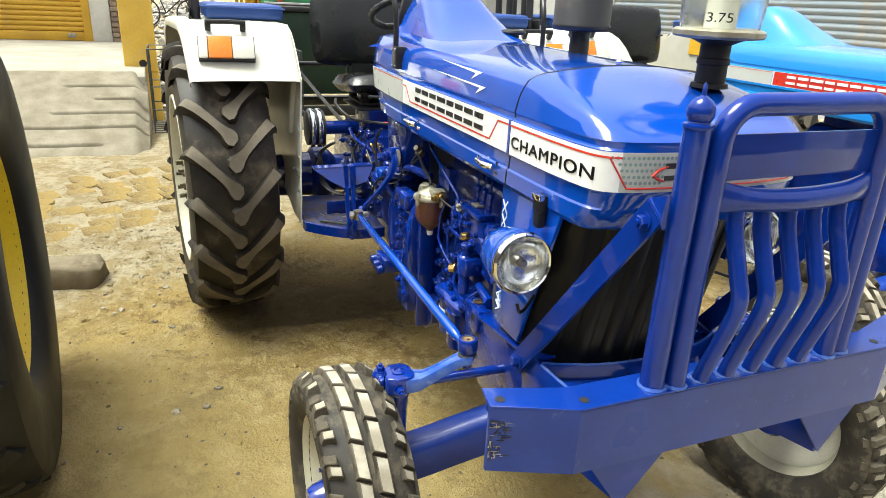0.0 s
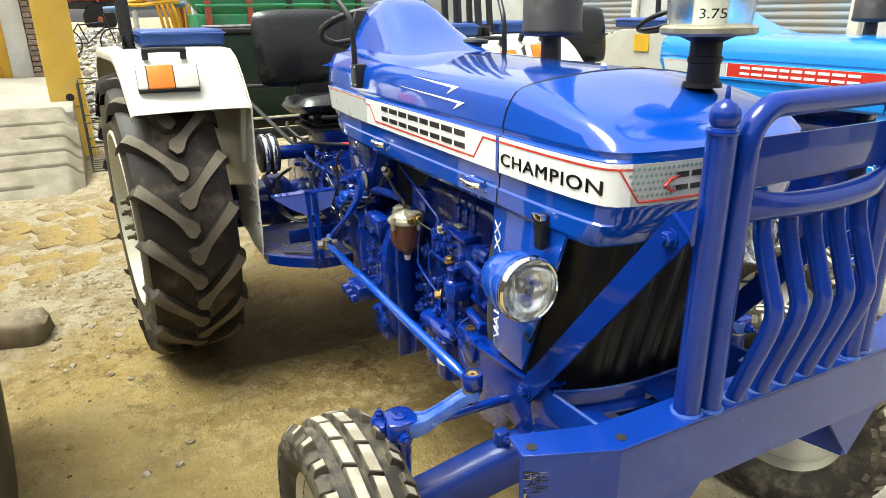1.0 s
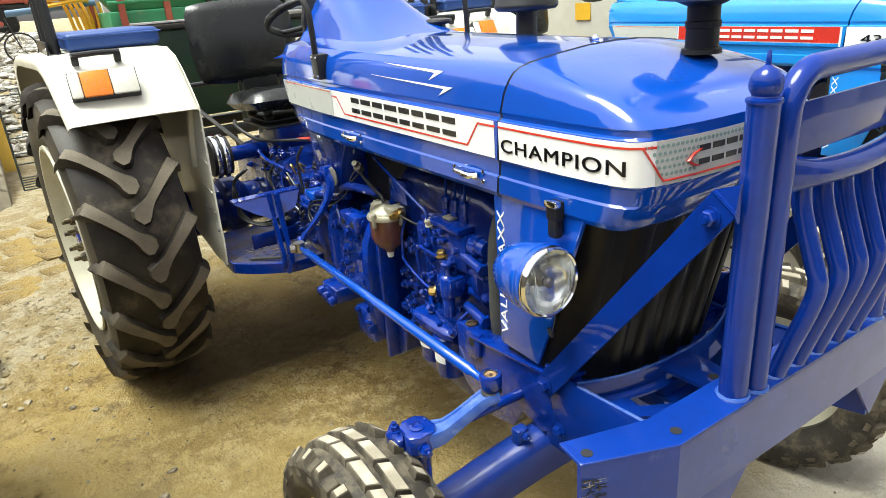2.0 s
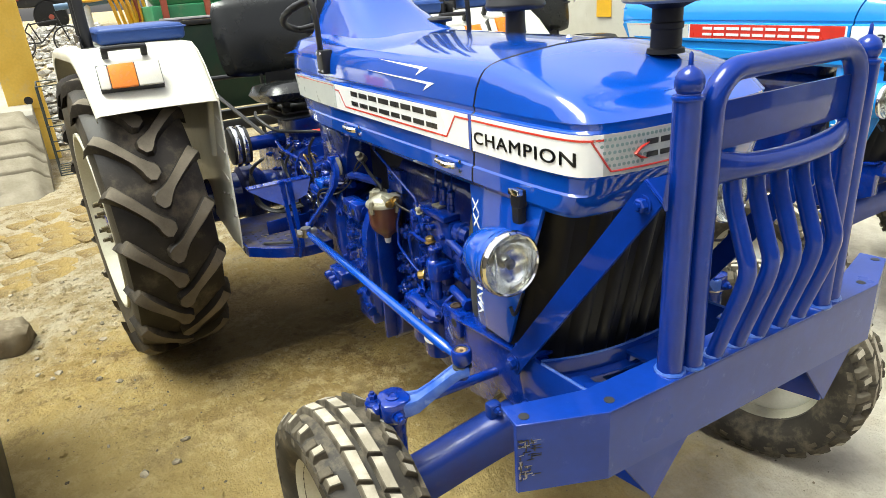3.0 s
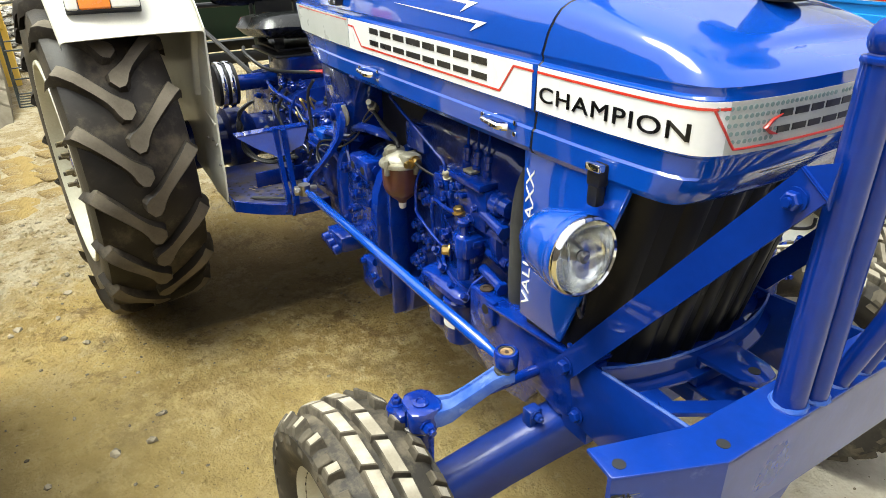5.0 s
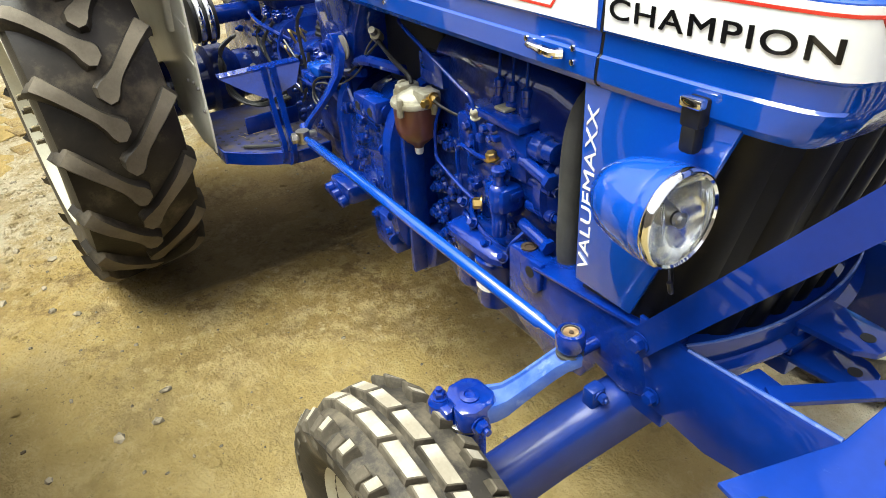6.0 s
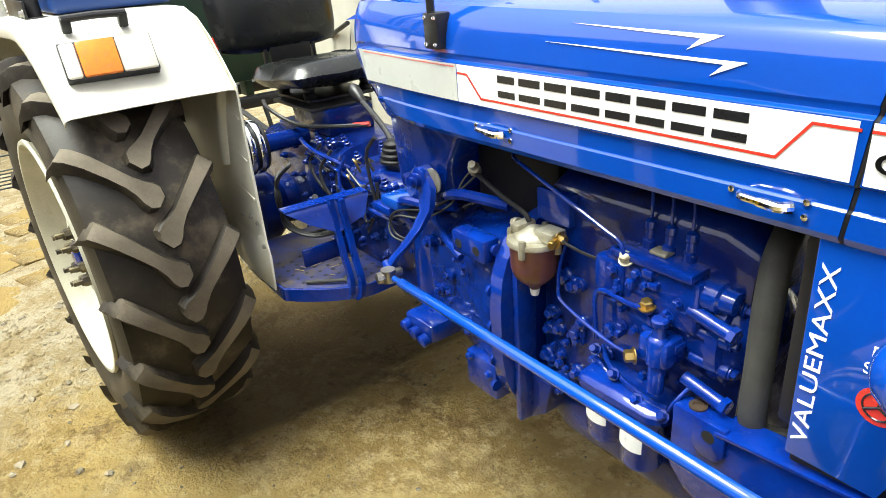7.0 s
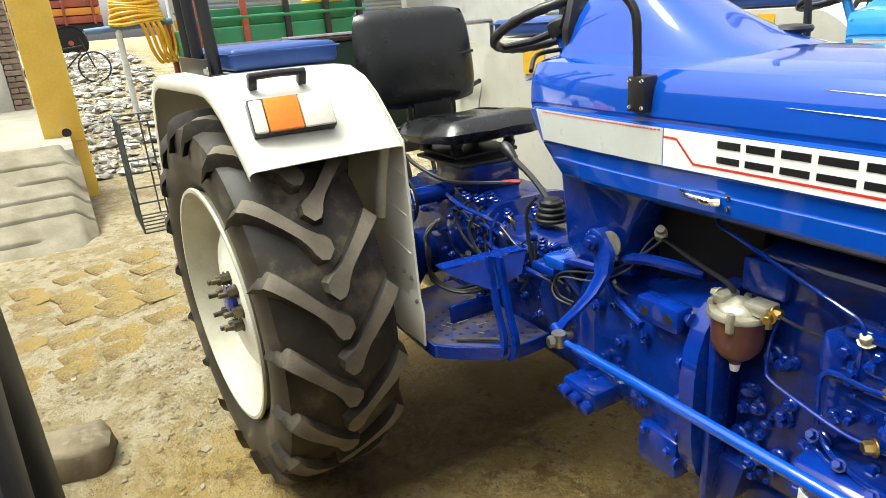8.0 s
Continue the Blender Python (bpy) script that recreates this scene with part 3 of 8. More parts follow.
# nose decal: white band with the model word, wrapping to a dotted silver front
def nose_skin(x, z):
    """Half width of the nose hood at x, inside the band."""
    return 0.287 * float(np.interp(x, [q[0] for q in NOSE], [q[1] for q in NOSE]))


def nose_film(name, path, z0, z1, material, parent, out=0.0012, label=""):
    bm = bm_new()
    rings = []
    for (x, y), (nx, ny) in path:
        a = Vector((x + nx * out, y + ny * out, 0))
        b = Vector((x + nx * (out - 0.001), y + ny * (out - 0.001), 0))
        rings.append([a + Vector((0, 0, z0)), a + Vector((0, 0, z1)), b + Vector((0, 0, z1)), b + Vector((0, 0, z0))])
    loft(bm, rings, True, True)
    return part(name, bm, material, parent, label)


def nose_path(side):
    pts = [(x, side * nose_skin(x, 1.28)) for x in [2.240] + [q[0] for q in NOSE[1:]]]
    out = []
    for i, p in enumerate(pts):
        a, b = pts[max(i - 1, 0)], pts[min(i + 1, len(pts) - 1)]
        d = Vector((b[0] - a[0], b[1] - a[1])).normalized()
        nrm = Vector((d.y, -d.x)) * (1 if side < 0 else -1)
        if nrm.x < -0.01:
            nrm = -nrm
        out.append((p, (nrm.x if i else 0.0, nrm.y if i else side)))
    return out


for side in (-1, 1):
    path = nose_path(side)
    nose_film("decal_band", path[:8], 1.247, 1.327, decal_white, nose, label="white decal band")
    nose_film("front_band", path[7:], 1.247, 1.327, decal_silver, nose, label="silver decal band with green dots")
    nose_film("red_line", path[:8], 1.3145, 1.3185, decal_red, nose, 0.0024)
    m = (Matrix.Translation((2.250, -0.2893, 1.266)) @ Matrix.Rotation(radians(90), 4, "X")) if side < 0 else \
        (Matrix.Translation((2.555, 0.2893, 1.266)) @ Matrix.Rotation(radians(180), 4, "Z") @ Matrix.Rotation(radians(90), 4, "X"))
    word = lettering("model_word", "CHAMPION", 0.0385, m, decal_black, nose, 0.0010, "wide black lettering", 0.317, 0.0009, 1.12)
    for v in word.data.vertices:
        v.co.y = side * (nose_skin(v.co.x, 1.28) + 0.0022 + 0.001 * (abs(v.co.y) > 0.2893))

# dots, a red swoosh and the maker's marks on the front band
dot_green = shader("pale green dot film", (0.25, 0.36, 0.33), 0.4, bump=0)
def along(path, step):
    """Places at even steps along a nose path, with the way out of the skin."""
    out, left = [], 0.0
    for (p, n), (q, m2) in zip(path, path[1:]):
        a, b = Vector(p), Vector(q)
        l = (b - a).length
        while left <= l:
            t = left / l
            out.append((a.lerp(b, t), Vector(n).lerp(Vector(m2), t).normalized()))
            left += step
        left -= l
    return out


bm = bm_new()
for side in (-1, 1):
    for c, (p, n) in enumerate(along(nose_path(side)[6:], 0.0052)):
        for r in range(6):
            z = 1.254 + r * 0.0125
            if (c + r) % 2 or (abs(p.y) < 0.135 and 1.262 < z < 1.312) or z < max(1.258, 1.3225 - 0.0081 * c):
                continue
            lathe(bm, [(0.0036, 0), (0.0036, 0.0008)], (p.x + n.x * 0.0014, p.y + n.y * 0.0014, z), (n.x, n.y, 0), 8)
part("dot_pattern", bm, dot_green, nose, "small green dots")
front_x = lambda y: float(np.interp(abs(y), [0.287 * q[1] for q in NOSE[:4:-1]], [q[0] for q in NOSE[:4:-1]]))
y = -0.135
for w in (0.027, 0.030, 0.029, 0.035, 0.028, 0.029, 0.030, 0.029):
    bm = bm_new()
    for z0, z1 in ((1.271, 1.281), (1.295, 1.306)):
        loft(bm, [[Vector((front_x(q) + d, q, z)) for d, z in ((-0.001, z0), (0.0026, z0), (0.0026, z1), (-0.001, z1))] for q in (y, y + w / 2, y + w)])
    part("letter_bar", bm, decal_black, nose)
    y += w + 0.007
bm = bm_new()
tube(bm, [(2.6185, -0.130, 1.300), (2.617, -0.150, 1.293), (2.616, -0.163, 1.283), (2.617, -0.150, 1.274), (2.6185, -0.135, 1.270)], [0.001, 0.003, 0.004, 0.003, 0.001], 6)
part("swoosh_mark", bm, decal_red, nose)
line = []
for k, (p, n) in enumerate(along(nose_path(-1)[6:], 0.008)):
    line.append((p.x + n.x * 0.002, p.y + n.y * 0.002, max(1.2555, 1.3165 - 0.0125 * k)))
bm = bm_new()
tube(bm, line + [(x, -y, z) for x, y, z in line[::-1]], 0.0020, 6)
part("red_line", bm, decal_red, nose)

# chrome latches, screws and the mirror bracket on the sides
for side in (-1, 1):
    for x in (1.525, 2.125):
        bm = bm_new()
        y = side * 0.287
        tube(bm, catmull([(x - 0.045, y, 1.200), (x - 0.035, y + side * 0.016, 1.201), (x, y + side * 0.020, 1.200), (x + 0.022, y + side * 0.018, 1.198), (x + 0.034, y + side * 0.004, 1.197)], 4), [0.004] * 4 + [0.006] * 4 + [0.008] * 6 + [0.009] * 3, 10)
        latch = part("bonnet_latch", bm, chrome, bonnet, "chrome bonnet latch handle")
        for dx, dz in ((0.052, 0.010), (0.052, -0.012), (-0.058, 0.004)):
            bm = bm_new()
            lathe(bm, [(0.0055, 0), (0.005, 0.003), (0.0001, 0.0045)], (x + dx, side * 0.286, 1.198 + dz), (0, side, 0), 10)
            part("screw", bm, chrome, latch.parent)
    bm = bm_new()
    box(bm, (1.318, 0.262, 1.355), (1.368, 0.302, 1.431), 0.004) if side > 0 else box(bm, (1.318, -0.302, 1.355), (1.368, -0.262, 1.431), 0.004)
    bracket = part("mirror_bracket", bm, plastic_black, tractor, "black mirror arm bracket")
    bm = bm_new()
    tube(bm, catmull([(1.338, side * 0.292, 1.42), (1.335, side * 0.292, 1.51), (1.323, side * 0.294, 1.57), (1.275, side * 0.31, 1.62), (1.215, side * 0.33, 1.67), (1.18, side * 0.35, 1.76)], 5), 0.0095, 10)
    part("mirror_arm", bm, plastic_black, bracket, "bent black mirror arm")
    for x in (1.326, 1.360):
        for z in (1.365, 1.421):
            bm = bm_new()
            lathe(bm, [(0.005, 0), (0.004, 0.003), (0.0001, 0.004)], (x, side * 0.302, z), (0, side, 0), 8)
            part("screw", bm, chrome, bracket)

# side panels beside the radiator, with strap catches, and the slanted black grille
for side in (-1, 1):
    bm = bm_new()
    out = [(2.195, 1.172), (2.200, 0.782), (2.335, 0.780), (2.478, 1.172)]
    lo, hi = sorted((side * 0.262, side * 0.274))
    prism(bm, out, lo, hi, "xz", 0.003)
    panel = part("side_panel", bm, paint_blue, tractor, "blue radiator side panel with upright white marks")
    bm = bm_new()
    lo, hi = sorted((side * 0.278, side * 0.302))
    box(bm, (2.398, lo, 1.155), (2.430, hi, 1.195), 0.005)
    box(bm, (2.401, lo, 1.118), (2.427, hi, 1.160), 0.007)
    catch = part("strap_catch", bm, rubber_clean, tractor, "black rubber bonnet strap")
    bm = bm_new()
    lo, hi = sorted((side * 0.290, side * 0.306))
    box(bm, (2.397, lo, 1.183), (2.431, hi, 1.197), 0.003)
    part("buckle", bm, chrome, catch)
    up = Matrix.Translation((2.2300, side * 0.2744, 0.812)) @ Matrix.Rotation(radians(90 * -side), 4, "X") @ Matrix.Rotation(radians(90), 4, "Z")
    if side > 0:
        up = Matrix.Translation((2.213, 0.2744, 0.798)) @ Matrix.Rotation(radians(180), 4, "Z") @ Matrix.Rotation(radians(90), 4, "X") @ Matrix.Rotation(radians(90), 4, "Z")
    lettering("upright_lettering", "VALUEMAXX", 0.035, up, decal_white, panel, 0.0008, "white upright lettering", 0.312, 0.0)
m = Matrix.Translation((2.290, -0.2748, 1.005)) @ Matrix.Rotation(radians(90), 4, "X")
lettering("steering_lettering", "EASY", 0.030, m, decal_white, tractor, 0.0006, "white lettering", 0.062, 0.0)
m = Matrix.Translation((2.283, -0.2748, 0.980)) @ Matrix.Rotation(radians(90), 4, "X")
lettering("steering_lettering", "STEERING", 0.026, m, decal_white, tractor, 0.0006, "white lettering", 0.11, 0.0)
bm = bm_new()
lathe(bm, [(0.030, 0), (0.030, 0.001)], (2.312, -0.2742, 0.935), (0, -1, 0), 28)
sticker = part("steering_sticker", bm, decal_red, tractor, "round orange-red sticker with a wheel drawn on it")
bm = bm_new()
ring = [(2.312 + 0.021 * math.cos(a), -0.2755, 0.935 + 0.021 * math.sin(a)) for a in (2 * math.pi * k / 24 for k in range(25))]
tube(bm, ring, 0.0016, 6)
for a in (90, 210, 330):
    tube(bm, [(2.312, -0.2755, 0.935), (2.312 + 0.021 * math.cos(radians(a)), -0.2755, 0.935 + 0.021 * math.sin(radians(a)))], 0.0022, 6)
part("wheel_drawing", bm, decal_black, sticker)

GRILLE_FOOT, GRILLE_TOP = 0.748, 1.163


def grille_x(y, z):
    """Front of the bowed, slanted grille."""
    return 2.335 + 0.125 * (1 - abs(y / 0.258) ** 3.5) + 0.095 * (z - GRILLE_FOOT) / (GRILLE_TOP - GRILLE_FOOT)


bm = bm_new()
loft(bm, [[Vector((grille_x(y, z) - d, y, z)) for z, d in ((GRILLE_FOOT, 0.0), (GRILLE_TOP, 0.0), (GRILLE_TOP, 0.018), (GRILLE_FOOT, 0.018))] for y in (0.256 * k / 12 for k in range(-12, 13))])
grille = part("grille", bm, black_grille, tractor, "matt black bowed radiator grille with upright ribs", smooth=50)
for k in range(8):
    mid = -0.222 + k * 0.0634
    bm = bm_new()
    loft(bm, [[Vector((grille_x(mid + w, z) + d, mid + w, z)) for w, d in ((-0.020, -0.002), (-0.017, 0.005), (-0.009, 0.010), (0.0, 0.0115), (0.009, 0.010), (0.017, 0.005), (0.020, -0.002))] for z in (GRILLE_FOOT + 0.002, GRILLE_TOP - 0.002)])
    part("rib", bm, black_grille, grille, smooth=50)

# headlights: blue round shells with chrome rims on short brackets
def headlight(side):
    at = Vector((2.456, side * 0.345, 1.051))
    k = 0.92
    ax = Vector((0.99, side * 0.01, 0.04)).normalized()
    bm = bm_new()
    lathe(bm, [(r * k, q * k) for r, q in [(0.0001, -0.155), (0.022, -0.152), (0.045, -0.138), (0.062, -0.112), (0.072, -0.078), (0.0765, -0.045), (0.078, -0.032), (0.0775, -0.030), (0.0775, -0.026), (0.079, -0.024), (0.079, -0.008), (0.074, -0.006), (0.069, -0.010), (0.055, -0.030), (0.0001, -0.036)]], at, ax, 36)
    lamp = part("headlight", bm, paint_blue, tractor, "round blue headlight shell", smooth=45)
    bm = bm_new()
    lathe(bm, [(r * k, q * k) for r, q in [(0.0695, 0.005), (0.073, 0.008), (0.0775, 0.004), (0.0795, -0.006), (0.075, -0.010), (0.0695, -0.002), (0.0695, 0.005)]], at, ax, 36, caps=False)
    part("rim", bm, chrome, lamp, "chrome ring", smooth=60)
    bm = bm_new()
    lathe(bm, [(r * k, q * k) for r, q in [(0.070, 0.0), (0.056, -0.014), (0.04, -0.022), (0.02, -0.026), (0.0001, -0.0265)]], at + ax * 0.002, ax, 32, caps=False)
    part("reflector", bm, reflector, lamp)
    bm = bm_new()
    lathe(bm, [(r * k, q * k) for r, q in [(0.010, -0.024), (0.012, -0.010), (0.006, -0.004), (0.0001, -0.004)]], at + ax * 0.002, ax, 14)
    part("bulb", bm, steel, lamp)
    bm = bm_new()
    lathe(bm, [(r * k, q * k) for r, q in [(0.070, 0.003), (0.05, 0.010), (0.025, 0.0135), (0.0001, 0.0145)]], at, ax, 32, caps=False)
    lens = part("lens", bm, lamp_glass, lamp, "clear fluted glass lens")
    for q in (-3, -2, 3):
        reach = 0.060 * k * math.sqrt(max(0.0, 1 - (q / 4.2) ** 2))
        across = ax.cross(Vector((0, 0, 1))).normalized()
        mid = at + across * (q * 0.0145 * k) + ax * (0.009 - 0.0006 * q * q)
        bm = bm_new()
        tube(bm, [mid + Vector((0, 0, -reach)) - ax * 0.006, mid, mid + Vector((0, 0, reach)) - ax * 0.006], 0.0026, 8)
        flute = part("flute", bm, lamp_glass, lamp)
        flute.visible_shadow = False
    lens.visible_shadow = False
    bm = bm_new()
    lo, hi = sorted((side * 0.27, side * 0.33))
    box(bm, (2.40, lo, 0.985), (2.43, hi, 1.01), 0.004)
    part("bracket", bm, paint_engine, lamp)
    bm = bm_new()
    tube(bm, catmull([(2.46, side * 0.352, 0.955), (2.46, side * 0.345, 0.935), (2.44, side * 0.32, 0.93), (2.40, side * 0.275, 0.94)], 4), 0.004, 8)
    part("cable", bm, plastic_black, lamp)


def glass(name, tint=(0.95, 0.97, 0.97), rough=0.02, ior=1.45, ripples=0.0):
    mat = bpy.data.materials.new(name)
    mat.use_nodes = True
    b = mat.node_tree.nodes["Principled BSDF"]
    b.inputs["Base Color"].default_value = (*tint, 1)
    b.inputs["Roughness"].default_value, b.inputs["IOR"].default_value = rough, ior
    b.inputs["Transmission Weight"].default_value = 1.0
    if ripples:
        tc, w, bp = (mat.node_tree.nodes.new(k) for k in ("ShaderNodeTexCoord", "ShaderNodeTexWave", "ShaderNodeBump"))
        w.bands_direction = "Y"
        w.inputs["Scale"].default_value = 26
        w.inputs["Distortion"].default_value = 1.5
        bp.inputs["Strength"].default_value, bp.inputs["Distance"].default_value = ripples, 0.004
        mat.node_tree.links.new(tc.outputs["Object"], w.inputs["Vector"])
        mat.node_tree.links.new(w.outputs["Fac"], bp.inputs["Height"])
        mat.node_tree.links.new(bp.outputs[0], b.inputs["Normal"])
    return mat


lamp_glass = glass("fluted lamp glass", ripples=0.02)
reflector = shader("silvered reflector", (0.90, 0.91, 0.88), 0.16, 1.0, scale=40, amount=0.2, fine=26, bump=0.16, depth=0.005)
for side in (-1, 1):
    headlight(side)

# bull bar and bumper
guard = tractor
bm = bm_new()
top = [(2.812, -0.402), (2.812, 0.402), (2.750, 0.553), (2.692, 0.543), (2.737, 0.392), (2.737, -0.392), (2.692, -0.543), (2.750, -0.553)]
prism(bm, top, 0.909, 0.916, "xy", 0.0015)
for a, b in ((0, 1), (1, 2), (0, 7)):
    p, q = Vector((*top[a], 0)), Vector((*top[b], 0))
    inner = Vector((-0.007, 0, 0))
    loft(bm, [[p + Vector((0, 0, 0.912)), p + Vector((0, 0, 0.775)), p + inner + Vector((0, 0, 0.775)), p + inner + Vector((0, 0, 0.912))], [q + Vector((0, 0, 0.912)), q + Vector((0, 0, 0.775)), q + inner + Vector((0, 0, 0.775)), q + inner + Vector((0, 0, 0.912))]])
prism(bm, [(2.803, -0.398), (2.803, 0.398), (2.748, 0.530), (2.735, 0.525), (2.745, 0.392), (2.745, -0.392), (2.735, -0.525), (2.748, -0.530)], 0.776, 0.783, "xy")
beam = part("bumper_beam", bm, paint_scuffed, guard, "folded steel bumper channel, scraped at one end", smooth=20)
hole_dark = shader("dark bolt hole", (0.01, 0.01, 0.012), 0.6, bump=0)
for y, x in ((-0.527, 2.737), (-0.380, 2.786), (0.380, 2.786), (0.527, 2.737)):
    bm = bm_new()
    lathe(bm, [(0.0095, 0), (0.0095, 0.0014)], (x, y, 0.9155), (0, 0, 1), 16)
    part("bolt_hole", bm, hole_dark, beam)
rnd = random.Random(4)
for k in range(64):
    bm = bm_new()
    long_way = rnd.random() < 0.6
    y, z = -0.552 + 0.026 * rnd.random() ** 1.8, 0.80 + 0.085 * rnd.random()
    x = 2.7515 + (y + 0.553) * 0.369
    s, l = (0.004 + 0.014 * rnd.random(), 0.0008 + 0.0012 * rnd.random()) if long_way else (0.001 + 0.002 * rnd.random(), 0.002 + 0.008 * rnd.random())
    ring = [Vector((x + 0.0008, y, z)), Vector((x + 0.0008 + s * 0.369, y + s, z + 0.3 * l * rnd.uniform(-1, 1))), Vector((x + 0.0008 + s * 0.369, y + s, z + l)), Vector((x + 0.0008, y, z + l * rnd.uniform(0.5, 1)))]
    loft(bm, [ring, [p - Vector((0.0012, 0, 0)) for p in ring]])
    part("scratch", bm, hole_dark if k % 5 < 3 else steel, beam, "dark scrape" if k % 5 < 3 else "bare metal scrape")


def weld(x, y, z, r, parent):
    """A lumpy bead round the foot of a pipe."""
    bm = bm_new()
    n = 22
    rings = []
    for k in range(n):
        a = 2 * math.pi * k / n
        t = 0.0035 + 0.0025 * rnd.random()
        d = Vector((math.cos(a), math.sin(a), 0))
        rings.append([Vector((x, y, z)) + d * (r + t * math.cos(b)) + Vector((0, 0, t * math.sin(b))) for b in (2 * math.pi * q / 6 for q in range(6))])
    loft(bm, rings + [rings[0]], True, False)
    part("weld_bead", bm, paint_rubbed, parent)


POST_Y, LEG_Y = (-0.227, 0.258), (-0.182, 0.214)
for y in POST_Y:
    weld(2.782, y, 0.917, 0.0235, beam)
for y in LEG_Y:
    weld(2.792, y, 0.917, 0.0200, beam)
for k in range(5):
    weld(2.790, -0.118 + 0.0635 * k - 0.004, 0.917, 0.0155, beam)
for y in POST_Y:
    bm = bm_new()
    tube(bm, [(2.782, y, 0.905), (2.782, y, 1.412)], 0.0235, 20)
    lathe(bm, [(0.0250, 0), (0.0260, 0.003), (0.0250, 0.007), (0.0190, 0.009), (0.0180, 0.011), (0.0195, 0.013), (0.0225, 0.019), (0.0235, 0.027), (0.0220, 0.036), (0.0165, 0.045), (0.0085, 0.050), (0.0042, 0.053), (0.0032, 0.070), (0.0001, 0.074)], (2.782, y, 1.409), (0, 0, 1), 20)
    lathe(bm, [(0.030, 0), (0.028, 0.003), (0.0235, 0.006)], (2.782, y, 0.914), (0, 0, 1), 16)
    part("post", bm, paint_bar, guard, "upright pipe post with a turned finial", smooth=40)
bm = bm_new()
r = 0.062
arc = lambda y, s: [(2.792, y + s * (r * math.cos(a) - r), 1.385 + r * math.sin(a)) for a in [math.pi / 2 * k / 7 for k in range(8)]]
tube(bm, [(2.792, LEG_Y[0], 0.905)] + arc(LEG_Y[0], -1) + arc(LEG_Y[1], 1)[::-1] + [(2.792, LEG_Y[1], 0.905)], 0.0200, 16)
part("hoop", bm, paint_bar, guard, "bent pipe hoop", smooth=40)
bm = bm_new()
box(bm, (2.788, -0.166, 1.318), (2.794, 0.198, 1.398), 0.001)
part("cross_plate", bm, paint_bar, guard, "plain blue cross plate")
bm = bm_new()
rings = []
for i in range(17):
    u = -1 + 2 * i / 16
    fl = 0.4 + 0.6 * min(1.0, (1 - abs(u)) * 3.0)
    c = Vector((2.796 + 0.010 * (1 - u * u), 0.016 + 0.182 * u, 1.290 - 0.012 * (1 - u * u)))
    rings.append([c + Vector((0.022 * fl * math.cos(a) , 0, (0.022 + 0.012 * (1 - fl)) * math.sin(a))) for a in (2 * math.pi * k / 14 for k in range(14))])
loft(bm, rings)
part("cross_pipe", bm, paint_bar, guard, "flattened cross pipe", smooth=40)
for k in range(5):
    y = -0.118 + 0.0635 * k
    bm = bm_new()
    tube(bm, catmull([(2.793, y, 1.275), (2.800, y, 1.225), (2.826, y + 0.004, 1.145), (2.838, y + 0.006, 1.105), (2.832, y + 0.005, 1.060), (2.812, y, 0.985), (2.790, y - 0.004, 0.905)], 5), 0.0155, 14)
    lathe(bm, [(0.022, 0), (0.019, 0.004), (0.0155, 0.007)], (2.790, y - 0.004, 0.908), (0, 0, 1), 14)
    part("bent_bar", bm, paint_bar, guard, "kinked upright pipe", smooth=40)
